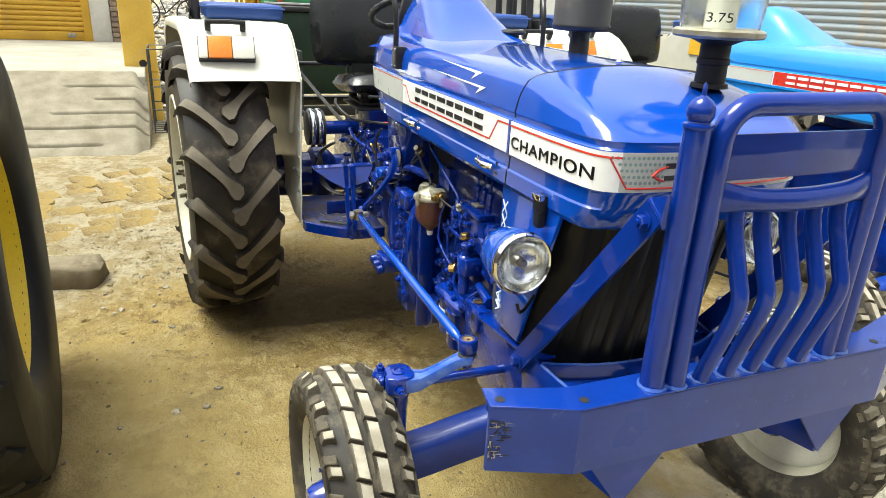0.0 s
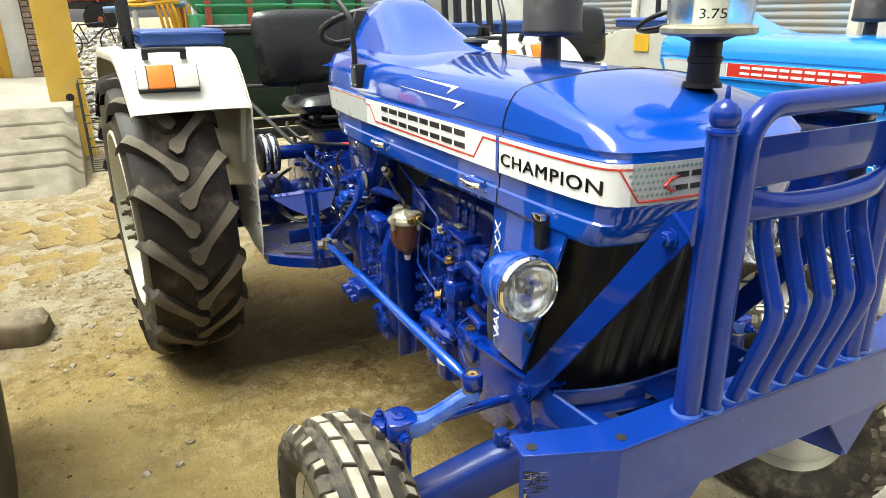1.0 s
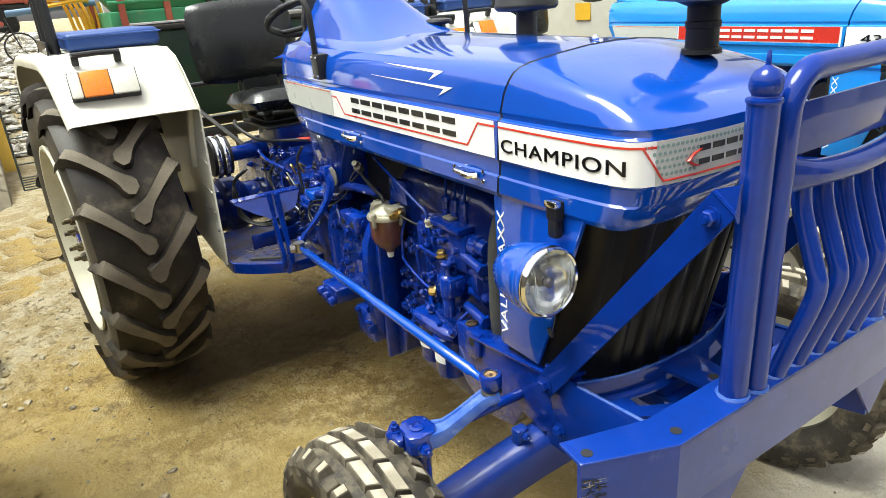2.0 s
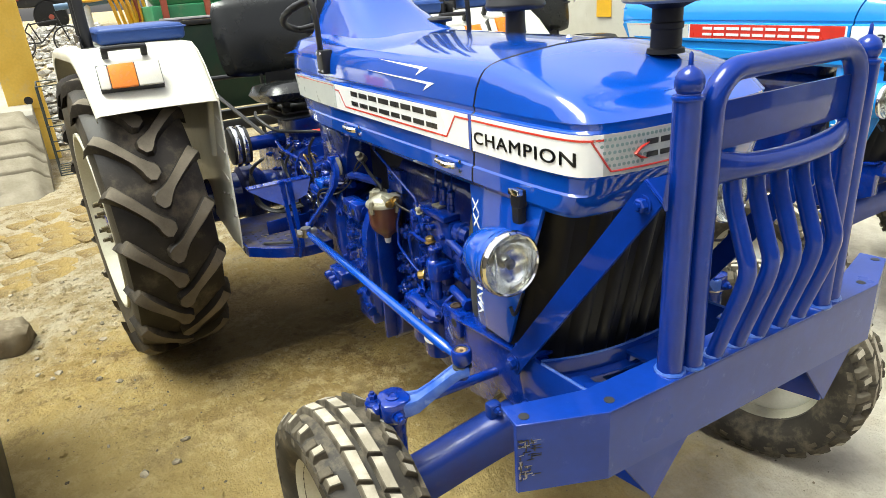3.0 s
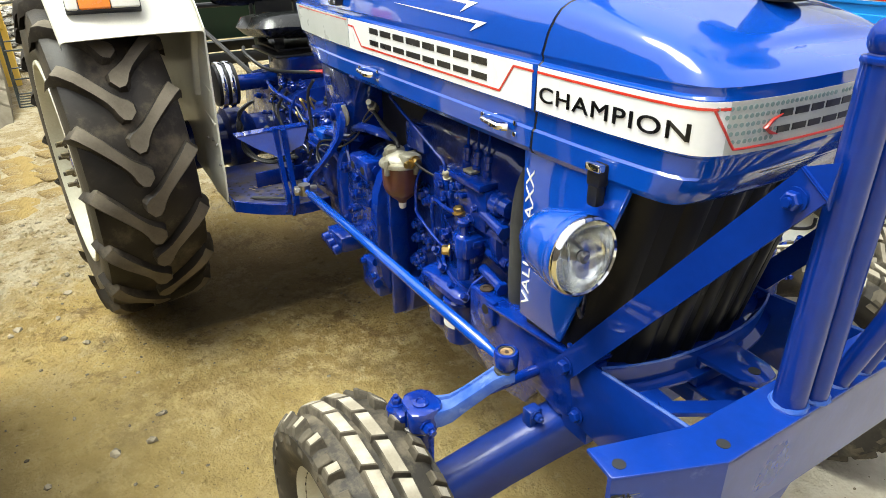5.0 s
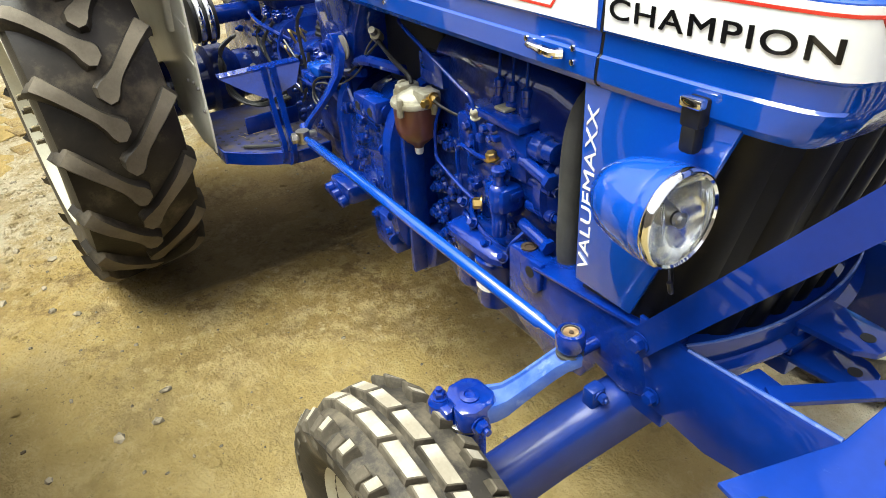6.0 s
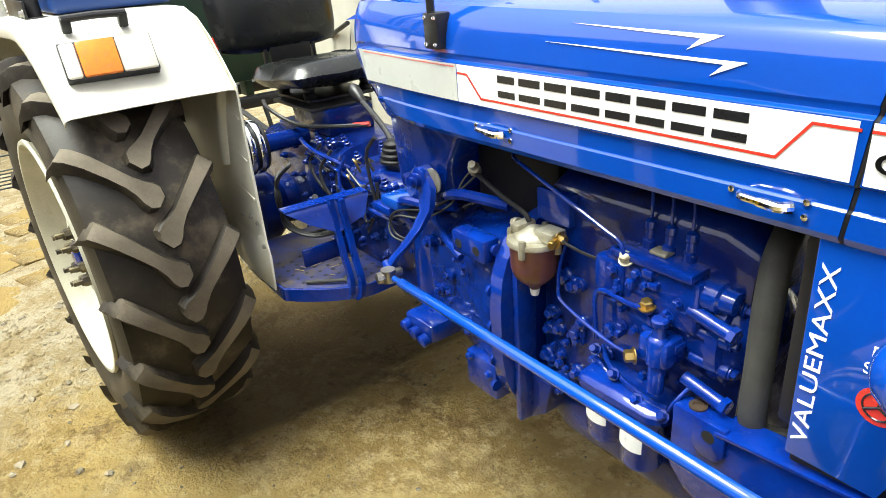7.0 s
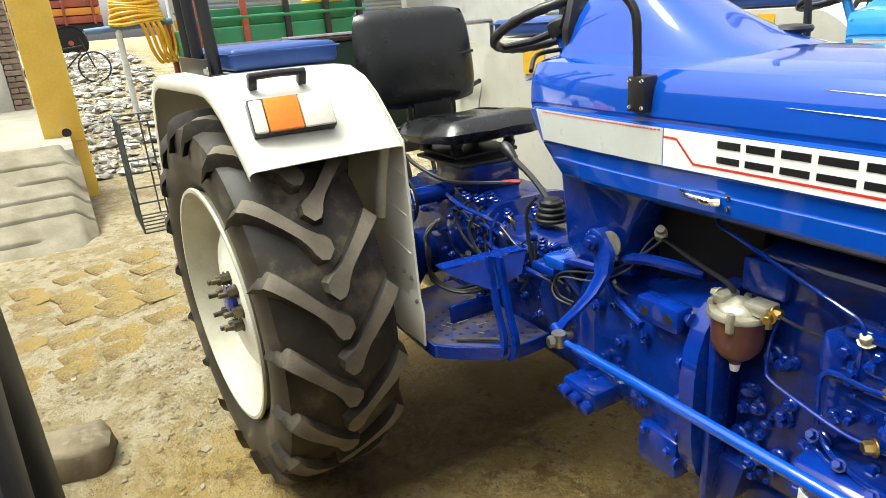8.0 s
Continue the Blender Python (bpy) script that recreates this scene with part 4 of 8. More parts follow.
for side in (-1, 1):
    # flat stay from the chassis up to the post
    bm = bm_new()
    a, b = Vector((2.375, side * 0.283, 0.752)), Vector((2.752, side * 0.268, 1.250))
    d = (b - a).normalized()
    nrm = Vector((0, 1, 0)).cross(d).normalized()
    ring = lambda p: [p + nrm * 0.026 + Vector((0, 0.004, 0)), p - nrm * 0.026 + Vector((0, 0.004, 0)), p - nrm * 0.026 - Vector((0, 0.004, 0)), p + nrm * 0.026 - Vector((0, 0.004, 0))]
    loft(bm, [ring(a - d * 0.02), ring(b + d * 0.02)])
    loft(bm, [[b + d * 0.018 + v for v in (nrm * 0.026, nrm * -0.026, nrm * -0.026 + Vector((0.0, -0.006, 0)), nrm * 0.026 + Vector((0, -0.006, 0)))], [Vector((2.785, side * 0.262, 1.285)) + v for v in (Vector((0, 0, 0.012)), Vector((0, 0, -0.05)), Vector((0, -0.006, -0.05)), Vector((0, -0.006, 0.012)))]])
    stay = part("stay", bm, paint_bar, guard, "flat steel stay")
    bm = bm_new()
    bolt(bm, b + Vector((-0.008, side * 0.005, -0.012)), (0, side, 0), 0.013, 0.012, 0.006)
    part("bolt", bm, paint_bar, stay)
    bm = bm_new()
    bolt(bm, a + Vector((0, side * 0.005, 0)), (0, side, 0), 0.015, 0.014)
    part("bolt", bm, paint_bar, stay)
    # side plate that carries the bumper
    bm = bm_new()
    lo, hi = sorted((side * 0.262, side * 0.272))
    prism(bm, [(2.355, 0.790), (2.395, 0.615), (2.52, 0.600), (2.800, 0.655), (2.802, 0.80), (2.700, 0.796), (2.450, 0.779)], lo, hi, "xz", 0.002)
    plate = part("side_plate", bm, paint_bar, guard, "welded blue side plate")
    # pale tube stands in for the sky highlight on the scuffed edge
    bm = bm_new()
    tube(bm, [(2.455, side * 0.267, 0.7795), (2.580, side * 0.267, 0.7880), (2.700, side * 0.267, 0.7960)], 0.0042, 6)
    part("worn_edge", bm, paint_rubbed, plate, "scuffed top edge with its sky glint painted pale")
    bm = bm_new()
    lo, hi = sorted((side * 0.272, side * 0.18))
    prism(bm, [(side * 0.275, 0.655), (side * 0.18, 0.775), (side * 0.36, 0.775)], 2.797, 2.803, "yz")
    part("gusset", bm, paint_bar, plate)
    bm = bm_new()
    bolt(bm, (2.405, side * 0.273, 0.640), (0, side, 0), 0.013, 0.012)
    part("bolt", bm, paint_bar, plate)

bm = bm_new()
box(bm, (2.20, -0.255, 0.66), (2.33, 0.255, 0.79), 0.006)
part("radiator_base", bm, black_steel, tractor, "black panel below the grille")
# shelf, hooks and cross members between the side plates
bm = bm_new()
rings = []
for i in range(17):
    u = -1 + 2 * i / 16
    x, y = 2.448 + 0.058 * (1 - abs(u) ** 2.4), 0.261 * u
    rings.append([Vector((x - 0.150, y, 0.742)), Vector((x - 0.060, y, 0.748)), Vector((x - 0.022, y, 0.756)), Vector((x - 0.006, y, 0.780)), Vector((x, y, 0.781)), Vector((x + 0.002, y, 0.776)), Vector((x - 0.004, y, 0.735)),
                  Vector((x + 0.016, y, 0.728)), Vector((x + 0.016, y, 0.722)), Vector((x - 0.010, y, 0.722)), Vector((x - 0.150, y, 0.732))])
loft(bm, rings)
tray = part("radiator_tray", bm, paint_bar, tractor, "curved blue tray under the radiator", smooth=40)
# highlight along the scuffed rim, laid on as a pale tube
bm = bm_new()
tube(bm, [(2.446 + 0.058 * (1 - abs(u) ** 2.4), 0.261 * u, 0.7805) for u in (k / 12 - 1 for k in range(25))], 0.0030, 6)
part("worn_edge", bm, paint_rubbed, tray, "scuffed rim with its sky glint painted pale")
bm = bm_new()
box(bm, (2.34, -0.255, 0.56), (2.42, 0.255, 0.70), 0.002)
part("cross_member", bm, paint_bar, guard)
for side in (-1, 1):
    # flat brace from the side plate in to the middle of the bumper
    bm = bm_new()
    a, b = Vector((2.590, side * 0.258, 0.783)), Vector((2.752, side * 0.020, 0.792))
    d = (b - a).normalized()
    w = Vector((-d.y, d.x, 0)) * 0.017
    loft(bm, [[p + w + Vector((0, 0, 0.003)), p - w + Vector((0, 0, 0.003)), p - w - Vector((0, 0, 0.005)), p + w - Vector((0, 0, 0.005))] for p in (a, b)])
    foot = [(2.532, side * 0.261), (2.612, side * 0.261), (2.606, side * 0.222), (2.544, side * 0.214)]
    prism(bm, foot, 0.772, 0.779, "xy", 0.0015)
    part("brace", bm, paint_bar, guard, "flat blue brace behind the bumper")
bm = bm_new()
prism(bm, [(-0.050, 0.640), (0.050, 0.640), (0.046, 0.752), (-0.046, 0.752)], 2.40, 2.512, "yz", 0.006)
part("hitch_block", bm, paint_bar, tractor, "blue hitch block")
for z in (0.682, 0.758):
    bm = bm_new()
    prism(bm, [(2.49, -0.052), (2.600, -0.045), (2.628, -0.026), (2.634, 0.0), (2.628, 0.026), (2.600, 0.045), (2.49, 0.052)], z - 0.006, z + 0.006, "xy", 0.002)
    hook = part("tow_plate", bm, paint_bar, tractor, "drilled tow plate")
    bm = bm_new()
    lathe(bm, [(0.012, 0), (0.012, 0.0012)], (2.598, 0.0, z + 0.0058), (0, 0, 1), 16)
    part("hole", bm, hole_dark, hook)

# ---- chassis, engine and gearbox ----
def under(name, bm, material=None, label="", parent=None, smooth=35):
    return part(name, bm, material or paint_engine, parent or tractor, label, smooth)


def casting(bm, secs, n=20, power=3.0):
    """A lumpy casting along x: (x, half width, low z, high z) stations with rounded box sections."""
    rings = []
    for x, hw, z0, z1 in secs:
        c, hz = (z0 + z1) / 2, (z1 - z0) / 2
        ring = []
        for k in range(n):
            a = 2 * math.pi * (k + 0.5) / n
            ca, sa = math.cos(a), math.sin(a)
            ring.append(Vector((x, hw * math.copysign(abs(ca) ** (2 / power), ca), c + hz * math.copysign(abs(sa) ** (2 / power), sa))))
        rings.append(ring)
    return loft(bm, rings)


bm = bm_new()
casting(bm, [(-0.25, 0.16, 0.48, 0.86), (-0.15, 0.19, 0.44, 0.92), (0.35, 0.20, 0.43, 0.94), (0.50, 0.19, 0.46, 0.93), (0.53, 0.21, 0.44, 0.95), (0.56, 0.21, 0.44, 0.95), (0.58, 0.18, 0.48, 0.90), (0.95, 0.18, 0.48, 0.87), (1.04, 0.19, 0.46, 0.88)], 24, 5)
under("gearbox", bm, paint_casting, label="blue cast gearbox housing", smooth=45)
bm = bm_new()
casting(bm, [(1.04, 0.185, 0.47, 0.88), (1.06, 0.225, 0.45, 0.905), (1.09, 0.225, 0.45, 0.905), (1.11, 0.205, 0.47, 0.88), (1.25, 0.225, 0.46, 0.90), (1.38, 0.255, 0.44, 0.94), (1.485, 0.275, 0.43, 0.96), (1.49, 0.295, 0.42, 0.98), (1.53, 0.295, 0.42, 0.98), (1.535, 0.27, 0.44, 0.955)], 28, 3.2)
bell = under("bell_housing", bm, label="bulging blue clutch housing", smooth=45)
bm = bm_new()
box(bm, (1.345, -0.292, 0.862), (1.475, -0.235, 0.925), 0.012)
boss = under("boss_plate", bm, parent=bell)
for x in (1.378, 1.446):
    bm = bm_new()
    lathe(bm, [(0.0125, 0), (0.0125, 0.0015)], (x, -0.2915, 0.893), (0, -1, 0), 16)
    under("bolt_hole", bm, hole_dark, parent=bell)
for z, x in ((0.90, 1.51), (0.80, 1.51), (0.70, 1.51), (0.60, 1.51), (0.52, 1.51)):
    bm = bm_new()
    bolt(bm, (x - 0.02, -0.283 if z < 0.85 else -0.262, z), (-1, 0, 0), 0.012, 0.014)
    under("bolt", bm, parent=bell)
for x, y, z in ((1.14, -0.222, 0.80), (1.18, -0.220, 0.66), (1.25, -0.235, 0.74), (1.32, -0.245, 0.62), (1.12, -0.215, 0.56), (1.22, -0.225, 0.83)):
    bm = bm_new()
    lathe(bm, [(0.018, -0.02), (0.018, 0.006), (0.014, 0.008)], (x, y, z), (0, -1, 0.15), 14)
    bolt(bm, (x, y - 0.006, z), (0, -1, 0.15), 0.010, 0.010)
    under("bolt", bm, parent=bell)
# raised ribs of the casting
bm = bm_new()
box(bm, (1.535, -0.262, 0.43), (1.555, -0.20, 0.93), 0.006)
tube(bm, catmull([(1.13, -0.20, 0.90), (1.22, -0.235, 0.86), (1.34, -0.26, 0.83)], 4), 0.010, 8)
under("housing_rib", bm, parent=bell)
bm = bm_new()
box(bm, (1.35, -0.275, 0.455), (1.475, -0.16, 0.565), 0.010)
sump = under("starter_foot", bm, label="blue square cast foot")
for x in (1.375, 1.45):
    bm = bm_new()
    bolt(bm, (x, -0.276, 0.555 if x < 1.4 else 0.53), (0, -1, 0), 0.010, 0.010)
    under("bolt", bm, parent=sump)
bm = bm_new()
prism(bm, [(1.47, 0.56), (1.47, 0.45), (1.53, 0.405), (1.60, 0.46), (1.62, 0.56)], -0.22, 0.2, "xz", 0.006)
under("flywheel_cover", bm, paint_casting)
# drain block below the drag link's joint
bm = bm_new()
box(bm, (1.06, -0.285, 0.50), (1.20, -0.16, 0.565), 0.016)
for x in (1.085, 1.13, 1.175):
    lathe(bm, [(0.020, 0), (0.020, 0.022), (0.012, 0.026)], (x, -0.284, 0.53 - (x - 1.085) * 0.15), (0, -1, -0.2), 14)
under("drain_block", bm, label="knobbly blue cast block")

# engine block
bm = bm_new()
casting(bm, [(1.555, 0.17, 0.50, 1.06), (1.60, 0.185, 0.48, 1.10), (2.00, 0.185, 0.48, 1.10), (2.06, 0.17, 0.50, 1.06)], 24, 7)
block_ = under("engine_block", bm, paint_casting, label="blue cast iron engine block", smooth=45)
bm = bm_new()
box(bm, (1.62, -0.12, 1.08), (2.02, 0.12, 1.15), 0.012)
under("cylinder_head", bm, smooth=45)
bm = bm_new()
casting(bm, [(1.56, 0.15, 0.40, 0.52), (1.62, 0.165, 0.38, 0.52), (2.0, 0.165, 0.38, 0.52), (2.06, 0.15, 0.42, 0.52)], 20, 5)
under("oil_pan", bm, paint_casting)
rnd = random.Random(11)
for k in range(26):
    x, z = rnd.uniform(1.58, 1.80), rnd.uniform(0.56, 0.86)
    if abs(x - 1.59) < 0.05 and z > 0.78:
        continue
    bm = bm_new()
    r = rnd.uniform(0.007, 0.013)
    lathe(bm, [(r * 1.8, -0.01), (r * 1.8, 0.005), (r * 1.5, 0.009)], (x, -0.186, z), (0, -1, 0), 12)
    bolt(bm, (x, -0.194, z), (0, -1, 0), r, r)
    under("bolt", bm, parent=block_)
# timing cover, round governor housing and pulley
bm = bm_new()
lathe(bm, [(0.0001, -0.10), (0.105, -0.10), (0.112, -0.09), (0.112, -0.02), (0.12, -0.015), (0.12, 0.01), (0.105, 0.015), (0.09, 0.045), (0.05, 0.06), (0.0001, 0.06)], (2.03, -0.10, 0.86), (1, -0.05, 0), 36)
gov = under("pump_drive_housing", bm, label="round blue pump drive housing", smooth=45)
for k in range(7):
    a = radians(60 + k * 36)
    bm = bm_new()
    y, z = -0.10 + 0.105 * math.cos(a), 0.86 + 0.105 * math.sin(a)
    lathe(bm, [(0.015, -0.06), (0.015, 0.018), (0.012, 0.020)], (2.035, y, z), (1, 0, 0), 12)
    bolt(bm, (2.055, y, z), (1, 0, 0), 0.010, 0.010)
    under("bolt", bm, parent=gov)
for z in (0.925, 0.775):
    bm = bm_new()
    tube(bm, [(1.975, -0.215, z), (2.06, -0.222, z - 0.012)], 0.014, 12)
    lathe(bm, [(0.018, 0), (0.018, 0.012)], (2.06, -0.222, z - 0.012), (1, -0.08, -0.14), 6)
    under("stud", bm, parent=gov)
# injection pump
bm = bm_new()
box(bm, (1.775, -0.225, 0.875), (1.995, -0.15, 0.985), 0.012)
pump = under("injection_pump", bm, label="blue fuel injection pump", smooth=40)
for lo, hi, bev in (((1.765, -0.215, 0.760), (1.93, -0.15, 0.885), 0.012), ((1.755, -0.232, 0.885), (1.835, -0.16, 0.975), 0.015), ((1.80, -0.236, 0.985), (1.985, -0.165, 1.003), 0.004)):
    bm = bm_new()
    box(bm, lo, hi, bev)
    under("pump_casting", bm, parent=pump, smooth=40)
bm = bm_new()
box(bm, (1.873, -0.212, 1.003), (1.912, -0.180, 1.012), 0.004)
under("tag_plate", bm, alloy, "dull pump plate", pump)
for k in range(16):
    bm = bm_new()
    x, z = rnd.uniform(1.78, 1.96), rnd.uniform(0.79, 0.97)
    y = -0.2335 if z > 0.89 and x < 1.84 else -0.226 if z > 0.88 else -0.216
    bolt(bm, (x, y, z), (0, -1, 0), rnd.uniform(0.007, 0.011), 0.010)
    under("bolt", bm, parent=pump)
bm = bm_new()
lathe(bm, [(0.030, 0), (0.030, 0.03), (0.024, 0.035), (0.022, 0.06), (0.016, 0.062)], (1.99, -0.19, 0.955), (1, 0, 0), 18)
under("pump_cap", bm, parent=pump)
# lift pump with its priming plunger
bm = bm_new()
lathe(bm, [(0.022, -0.05), (0.023, 0.0), (0.019, 0.006), (0.014, 0.010), (0.011, 0.030), (0.016, 0.034), (0.017, 0.044), (0.014, 0.048), (0.0001, 0.048)], (1.935, -0.248, 0.855), (0, 0, 1), 20)
lathe(bm, [(0.017, 0), (0.017, 0.06), (0.013, 0.065)], (1.935, -0.248, 0.74), (0, 0, 1), 16)
box(bm, (1.895, -0.262, 0.80), (1.965, -0.20, 0.86), 0.012)
lift = under("lift_pump", bm, label="small blue lift pump with a plunger", smooth=40)
bm = bm_new()
bolt(bm, (1.893, -0.262, 0.806), (-0.6, -0.8, 0), 0.013, 0.018)
under("banjo_bolt", bm, brass, "brass banjo bolt", lift)
bm = bm_new()
bolt(bm, (1.895, -0.235, 0.905), (0, -0.2, 1), 0.013, 0.014)
under("banjo_bolt", bm, brass, "brass banjo bolt", lift)
# injector unions with rising pipes
for k, x in enumerate((1.853, 1.898, 1.943)):
    bm = bm_new()
    lathe(bm, [(0.014, 0), (0.014, 0.018), (0.010, 0.022), (0.010, 0.040), (0.012, 0.042), (0.012, 0.056), (0.005, 0.062)], (x, -0.183, 1.0), (0, 0.05, 1), 12)
    un = under("injector_union", bm, parent=pump)
    bm = bm_new()
    tube(bm, catmull([(x, -0.180, 1.058), (x - 0.002, -0.176, 1.10), (x - 0.012, -0.165, 1.13), (x - 0.02, -0.12, 1.15)], 4), 0.0035, 8)
    under("injector_pipe", bm, paint_engine, "thin blue injector pipe")


def pipe(pts, r=0.0045, material=None, name="fuel_pipe", label=""):
    bm = bm_new()
    tube(bm, catmull(pts, 5), r, 8)
    return under(name, bm, material, label)


pipe([(1.50, -0.20, 1.135), (1.505, -0.215, 1.12), (1.56, -0.225, 1.107), (1.70, -0.235, 1.065), (1.79, -0.238, 1.035), (1.825, -0.237, 1.02), (1.838, -0.235, 0.99)], 0.0045, label="bent blue fuel pipe")
bm = bm_new()
bolt(bm, (1.838, -0.228, 0.985), (0, -0.6, 0.8), 0.013, 0.014)
under("banjo_bolt", bm, alloy, "bare banjo bolt", pump)
pipe([(1.775, -0.236, 0.78), (1.772, -0.242, 0.86), (1.778, -0.242, 0.895), (1.80, -0.242, 0.905), (1.85, -0.245, 0.903), (1.89, -0.243, 0.903)], 0.0055)
pipe([(1.655, -0.205, 0.95), (1.652, -0.222, 0.90), (1.652, -0.225, 0.84), (1.67, -0.232, 0.822), (1.75, -0.246, 0.810), (1.83, -0.256, 0.80), (1.885, -0.262, 0.803)], 0.0042)
pipe([(1.76, -0.20, 0.735), (1.80, -0.225, 0.722), (1.86, -0.240, 0.71), (1.93, -0.245, 0.705), (1.96, -0.24, 0.705)], 0.006)
pipe([(1.76, -0.22, 0.715), (1.82, -0.235, 0.695), (1.88, -0.250, 0.69), (1.95, -0.25, 0.688)], 0.006)
pipe([(1.965, -0.245, 0.695), (1.975, -0.255, 0.72), (1.985, -0.25, 0.745), (1.995, -0.22, 0.77)], 0.004)
for x, y, z in ((1.762, -0.222, 0.738), (1.83, -0.243, 0.718), (1.90, -0.256, 0.70), (1.965, -0.258, 0.697)):
    bm = bm_new()
    bolt(bm, (x, y, z), (0, -0.8, 0.6), 0.010, 0.014)
    under("bolt", bm, parent=block_)
# oil filters on a shared head
bm = bm_new()
casting(bm, [(1.755, 0.055, 0.665, 0.70), (1.77, 0.065, 0.66, 0.705), (1.94, 0.065, 0.66, 0.705), (1.965, 0.05, 0.665, 0.70)], 16, 3)
for v in bm.verts:
    v.co.y -= 0.215
under("filter_head", bm)
label_white = shader("white paper label", (0.80, 0.80, 0.77), 0.5, bump=0.02, dirt=(0.3, 0.3, 0.35), dirt_amount=0.1, dirt_scale=40)
for x, y in ((1.800, -0.222), (1.905, -0.236)):
    bm = bm_new()
    lathe(bm, [(0.0001, 0), (0.036, 0.001), (0.043, 0.006), (0.046, 0.016), (0.0465, 0.118), (0.049, 0.122), (0.049, 0.132), (0.044, 0.137)], (x, y, 0.532), (0, 0, 1), 28)
    filt = under("oil_filter", bm, label="blue canister oil filter with a white label")
    bm = bm_new()
    rings = [[Vector((x + rr * math.cos(a), y + rr * math.sin(a), zz)) for rr, zz in ((0.0472, 0.588), (0.0472, 0.630), (0.0462, 0.630), (0.0462, 0.588))] for a in [radians(-135 + 5 * k) for k in range(17)]]
    loft(bm, rings)
    under("paper_label", bm, label_white, "white paper label", filt)
# fuel filter with a brown bowl
bm = bm_new()
c = Vector((1.583, -0.232, 0.0))
lathe(bm, [(0.062, 0), (0.063, 0.005), (0.060, 0.012), (0.046, 0.014), (0.043, 0.022), (0.032, 0.029), (0.018, 0.033), (0.012, 0.038), (0.0001, 0.039)], c + Vector((0, 0, 0.943)), (0, 0, 1), 24)
box(bm, (1.535, -0.262, 0.962), (1.565, -0.205, 0.985), 0.006)
box(bm, (1.60, -0.25, 0.958), (1.655, -0.20, 0.985), 0.007)
for a in (20, 110, 200, 290):
    p = c + Vector((0.058 * math.cos(radians(a)), 0.058 * math.sin(radians(a)), 0.925))
    lathe(bm, [(0.009, 0), (0.009, 0.036), (0.007, 0.042)], p, (0, 0, 1), 8)
ffil = under("fuel_filter", bm, alloy, "fuel filter with alloy cap and brown bowl", smooth=40)
bowl_brown = shader("brown filter bowl", (0.13, 0.045, 0.022), 0.35, second=(0.10, 0.034, 0.018), scale=20, fine=120, bump=0.05, coat=0.3)
bm = bm_new()
lathe(bm, [(0.0001, 0.826), (0.012, 0.826), (0.016, 0.834), (0.034, 0.848), (0.048, 0.864), (0.054, 0.882), (0.056, 0.943), (0.050, 0.945)], c, (0, 0, 1), 28)
under("bowl", bm, bowl_brown, "brown filter bowl", ffil)
bm = bm_new()
lathe(bm, [(0.0001, 0.808), (0.009, 0.808), (0.011, 0.814), (0.012, 0.828), (0.0001, 0.828)], c, (0, 0, 1), 14)
under("drain_plug", bm, label_white, "white drain plug", ffil)
for p, d in (((1.655, -0.225, 0.972), (1, 0, 0)), ((1.655, -0.24, 0.965), (0.4, -1, 0)), ((1.535, -0.235, 0.974), (-1, 0, 0))):
    bm = bm_new()
    bolt(bm, p, d, 0.011, 0.016)
    under("banjo_bolt", bm, brass if d[0] > 0 else alloy, "", ffil)
bm = bm_new()
box(bm, (1.56, -0.20, 0.985), (1.66, -0.165, 1.06), 0.005)
under("filter_bracket", bm)
pipe([(1.66, -0.23, 0.973), (1.70, -0.235, 0.968), (1.74, -0.22, 0.955), (1.79, -0.20, 0.945)], 0.0035, plastic_black)
# hoses and wires over the bell housing
pipe([(1.325, -0.185, 1.035), (1.38, -0.20, 1.03), (1.46, -0.215, 1.015), (1.545, -0.225, 1.0), (1.565, -0.228, 0.985)], 0.006, rubber_clean, "fuel_hose", "short grey fuel hose")
bm = bm_new()
lathe(bm, [(0.016, 0), (0.016, 0.03), (0.010, 0.034), (0.010, 0.055)], (1.315, -0.175, 1.035), (0.4, -0.5, 0.5), 8)
under("fuel_tap", bm, alloy, "small alloy fuel tap")
pipe([(1.10, -0.16, 0.89), (1.20, -0.20, 0.945), (1.32, -0.22, 0.985), (1.46, -0.19, 0.985)], 0.015, None, "return_pipe", "thick blue pipe")
pipe([(1.05, -0.20, 0.80), (1.02, -0.235, 0.87), (1.05, -0.235, 0.905), (1.16, -0.225, 0.915), (1.25, -0.20, 0.93)], 0.013, None, "return_pipe", "thick blue pipe")
pipe([(1.09, -0.26, 0.80), (1.04, -0.27, 0.81), (1.02, -0.27, 0.85), (1.05, -0.255, 0.88), (1.16, -0.23, 0.905), (1.24, -0.22, 0.95), (1.30, -0.20, 1.0), (1.325, -0.18, 1.03)], 0.0035, plastic_black, "wire", "thin black wire")
pipe([(1.08, -0.262, 0.79), (1.03, -0.275, 0.80), (1.01, -0.27, 0.83), (1.04, -0.258, 0.862), (1.15, -0.238, 0.88), (1.25, -0.215, 0.94), (1.29, -0.20, 1.01), (1.32, -0.18, 1.05)], 0.0028, hose_grey, "wire", "thin grey wire")
# radiator hose and fan shroud
bm = bm_new()
tube(bm, catmull([(2.075, -0.10, 1.08), (2.095, -0.17, 1.05), (2.105, -0.20, 0.98), (2.108, -0.205, 0.86), (2.108, -0.205, 0.78), (2.115, -0.195, 0.72), (2.16, -0.16, 0.70)], 6), 0.025, 16)
under("radiator_hose", bm, hose_grey, "ribbed grey radiator hose")
bm = bm_new()
box(bm, (2.16, -0.235, 0.80), (2.20, 0.235, 1.14), 0.01)
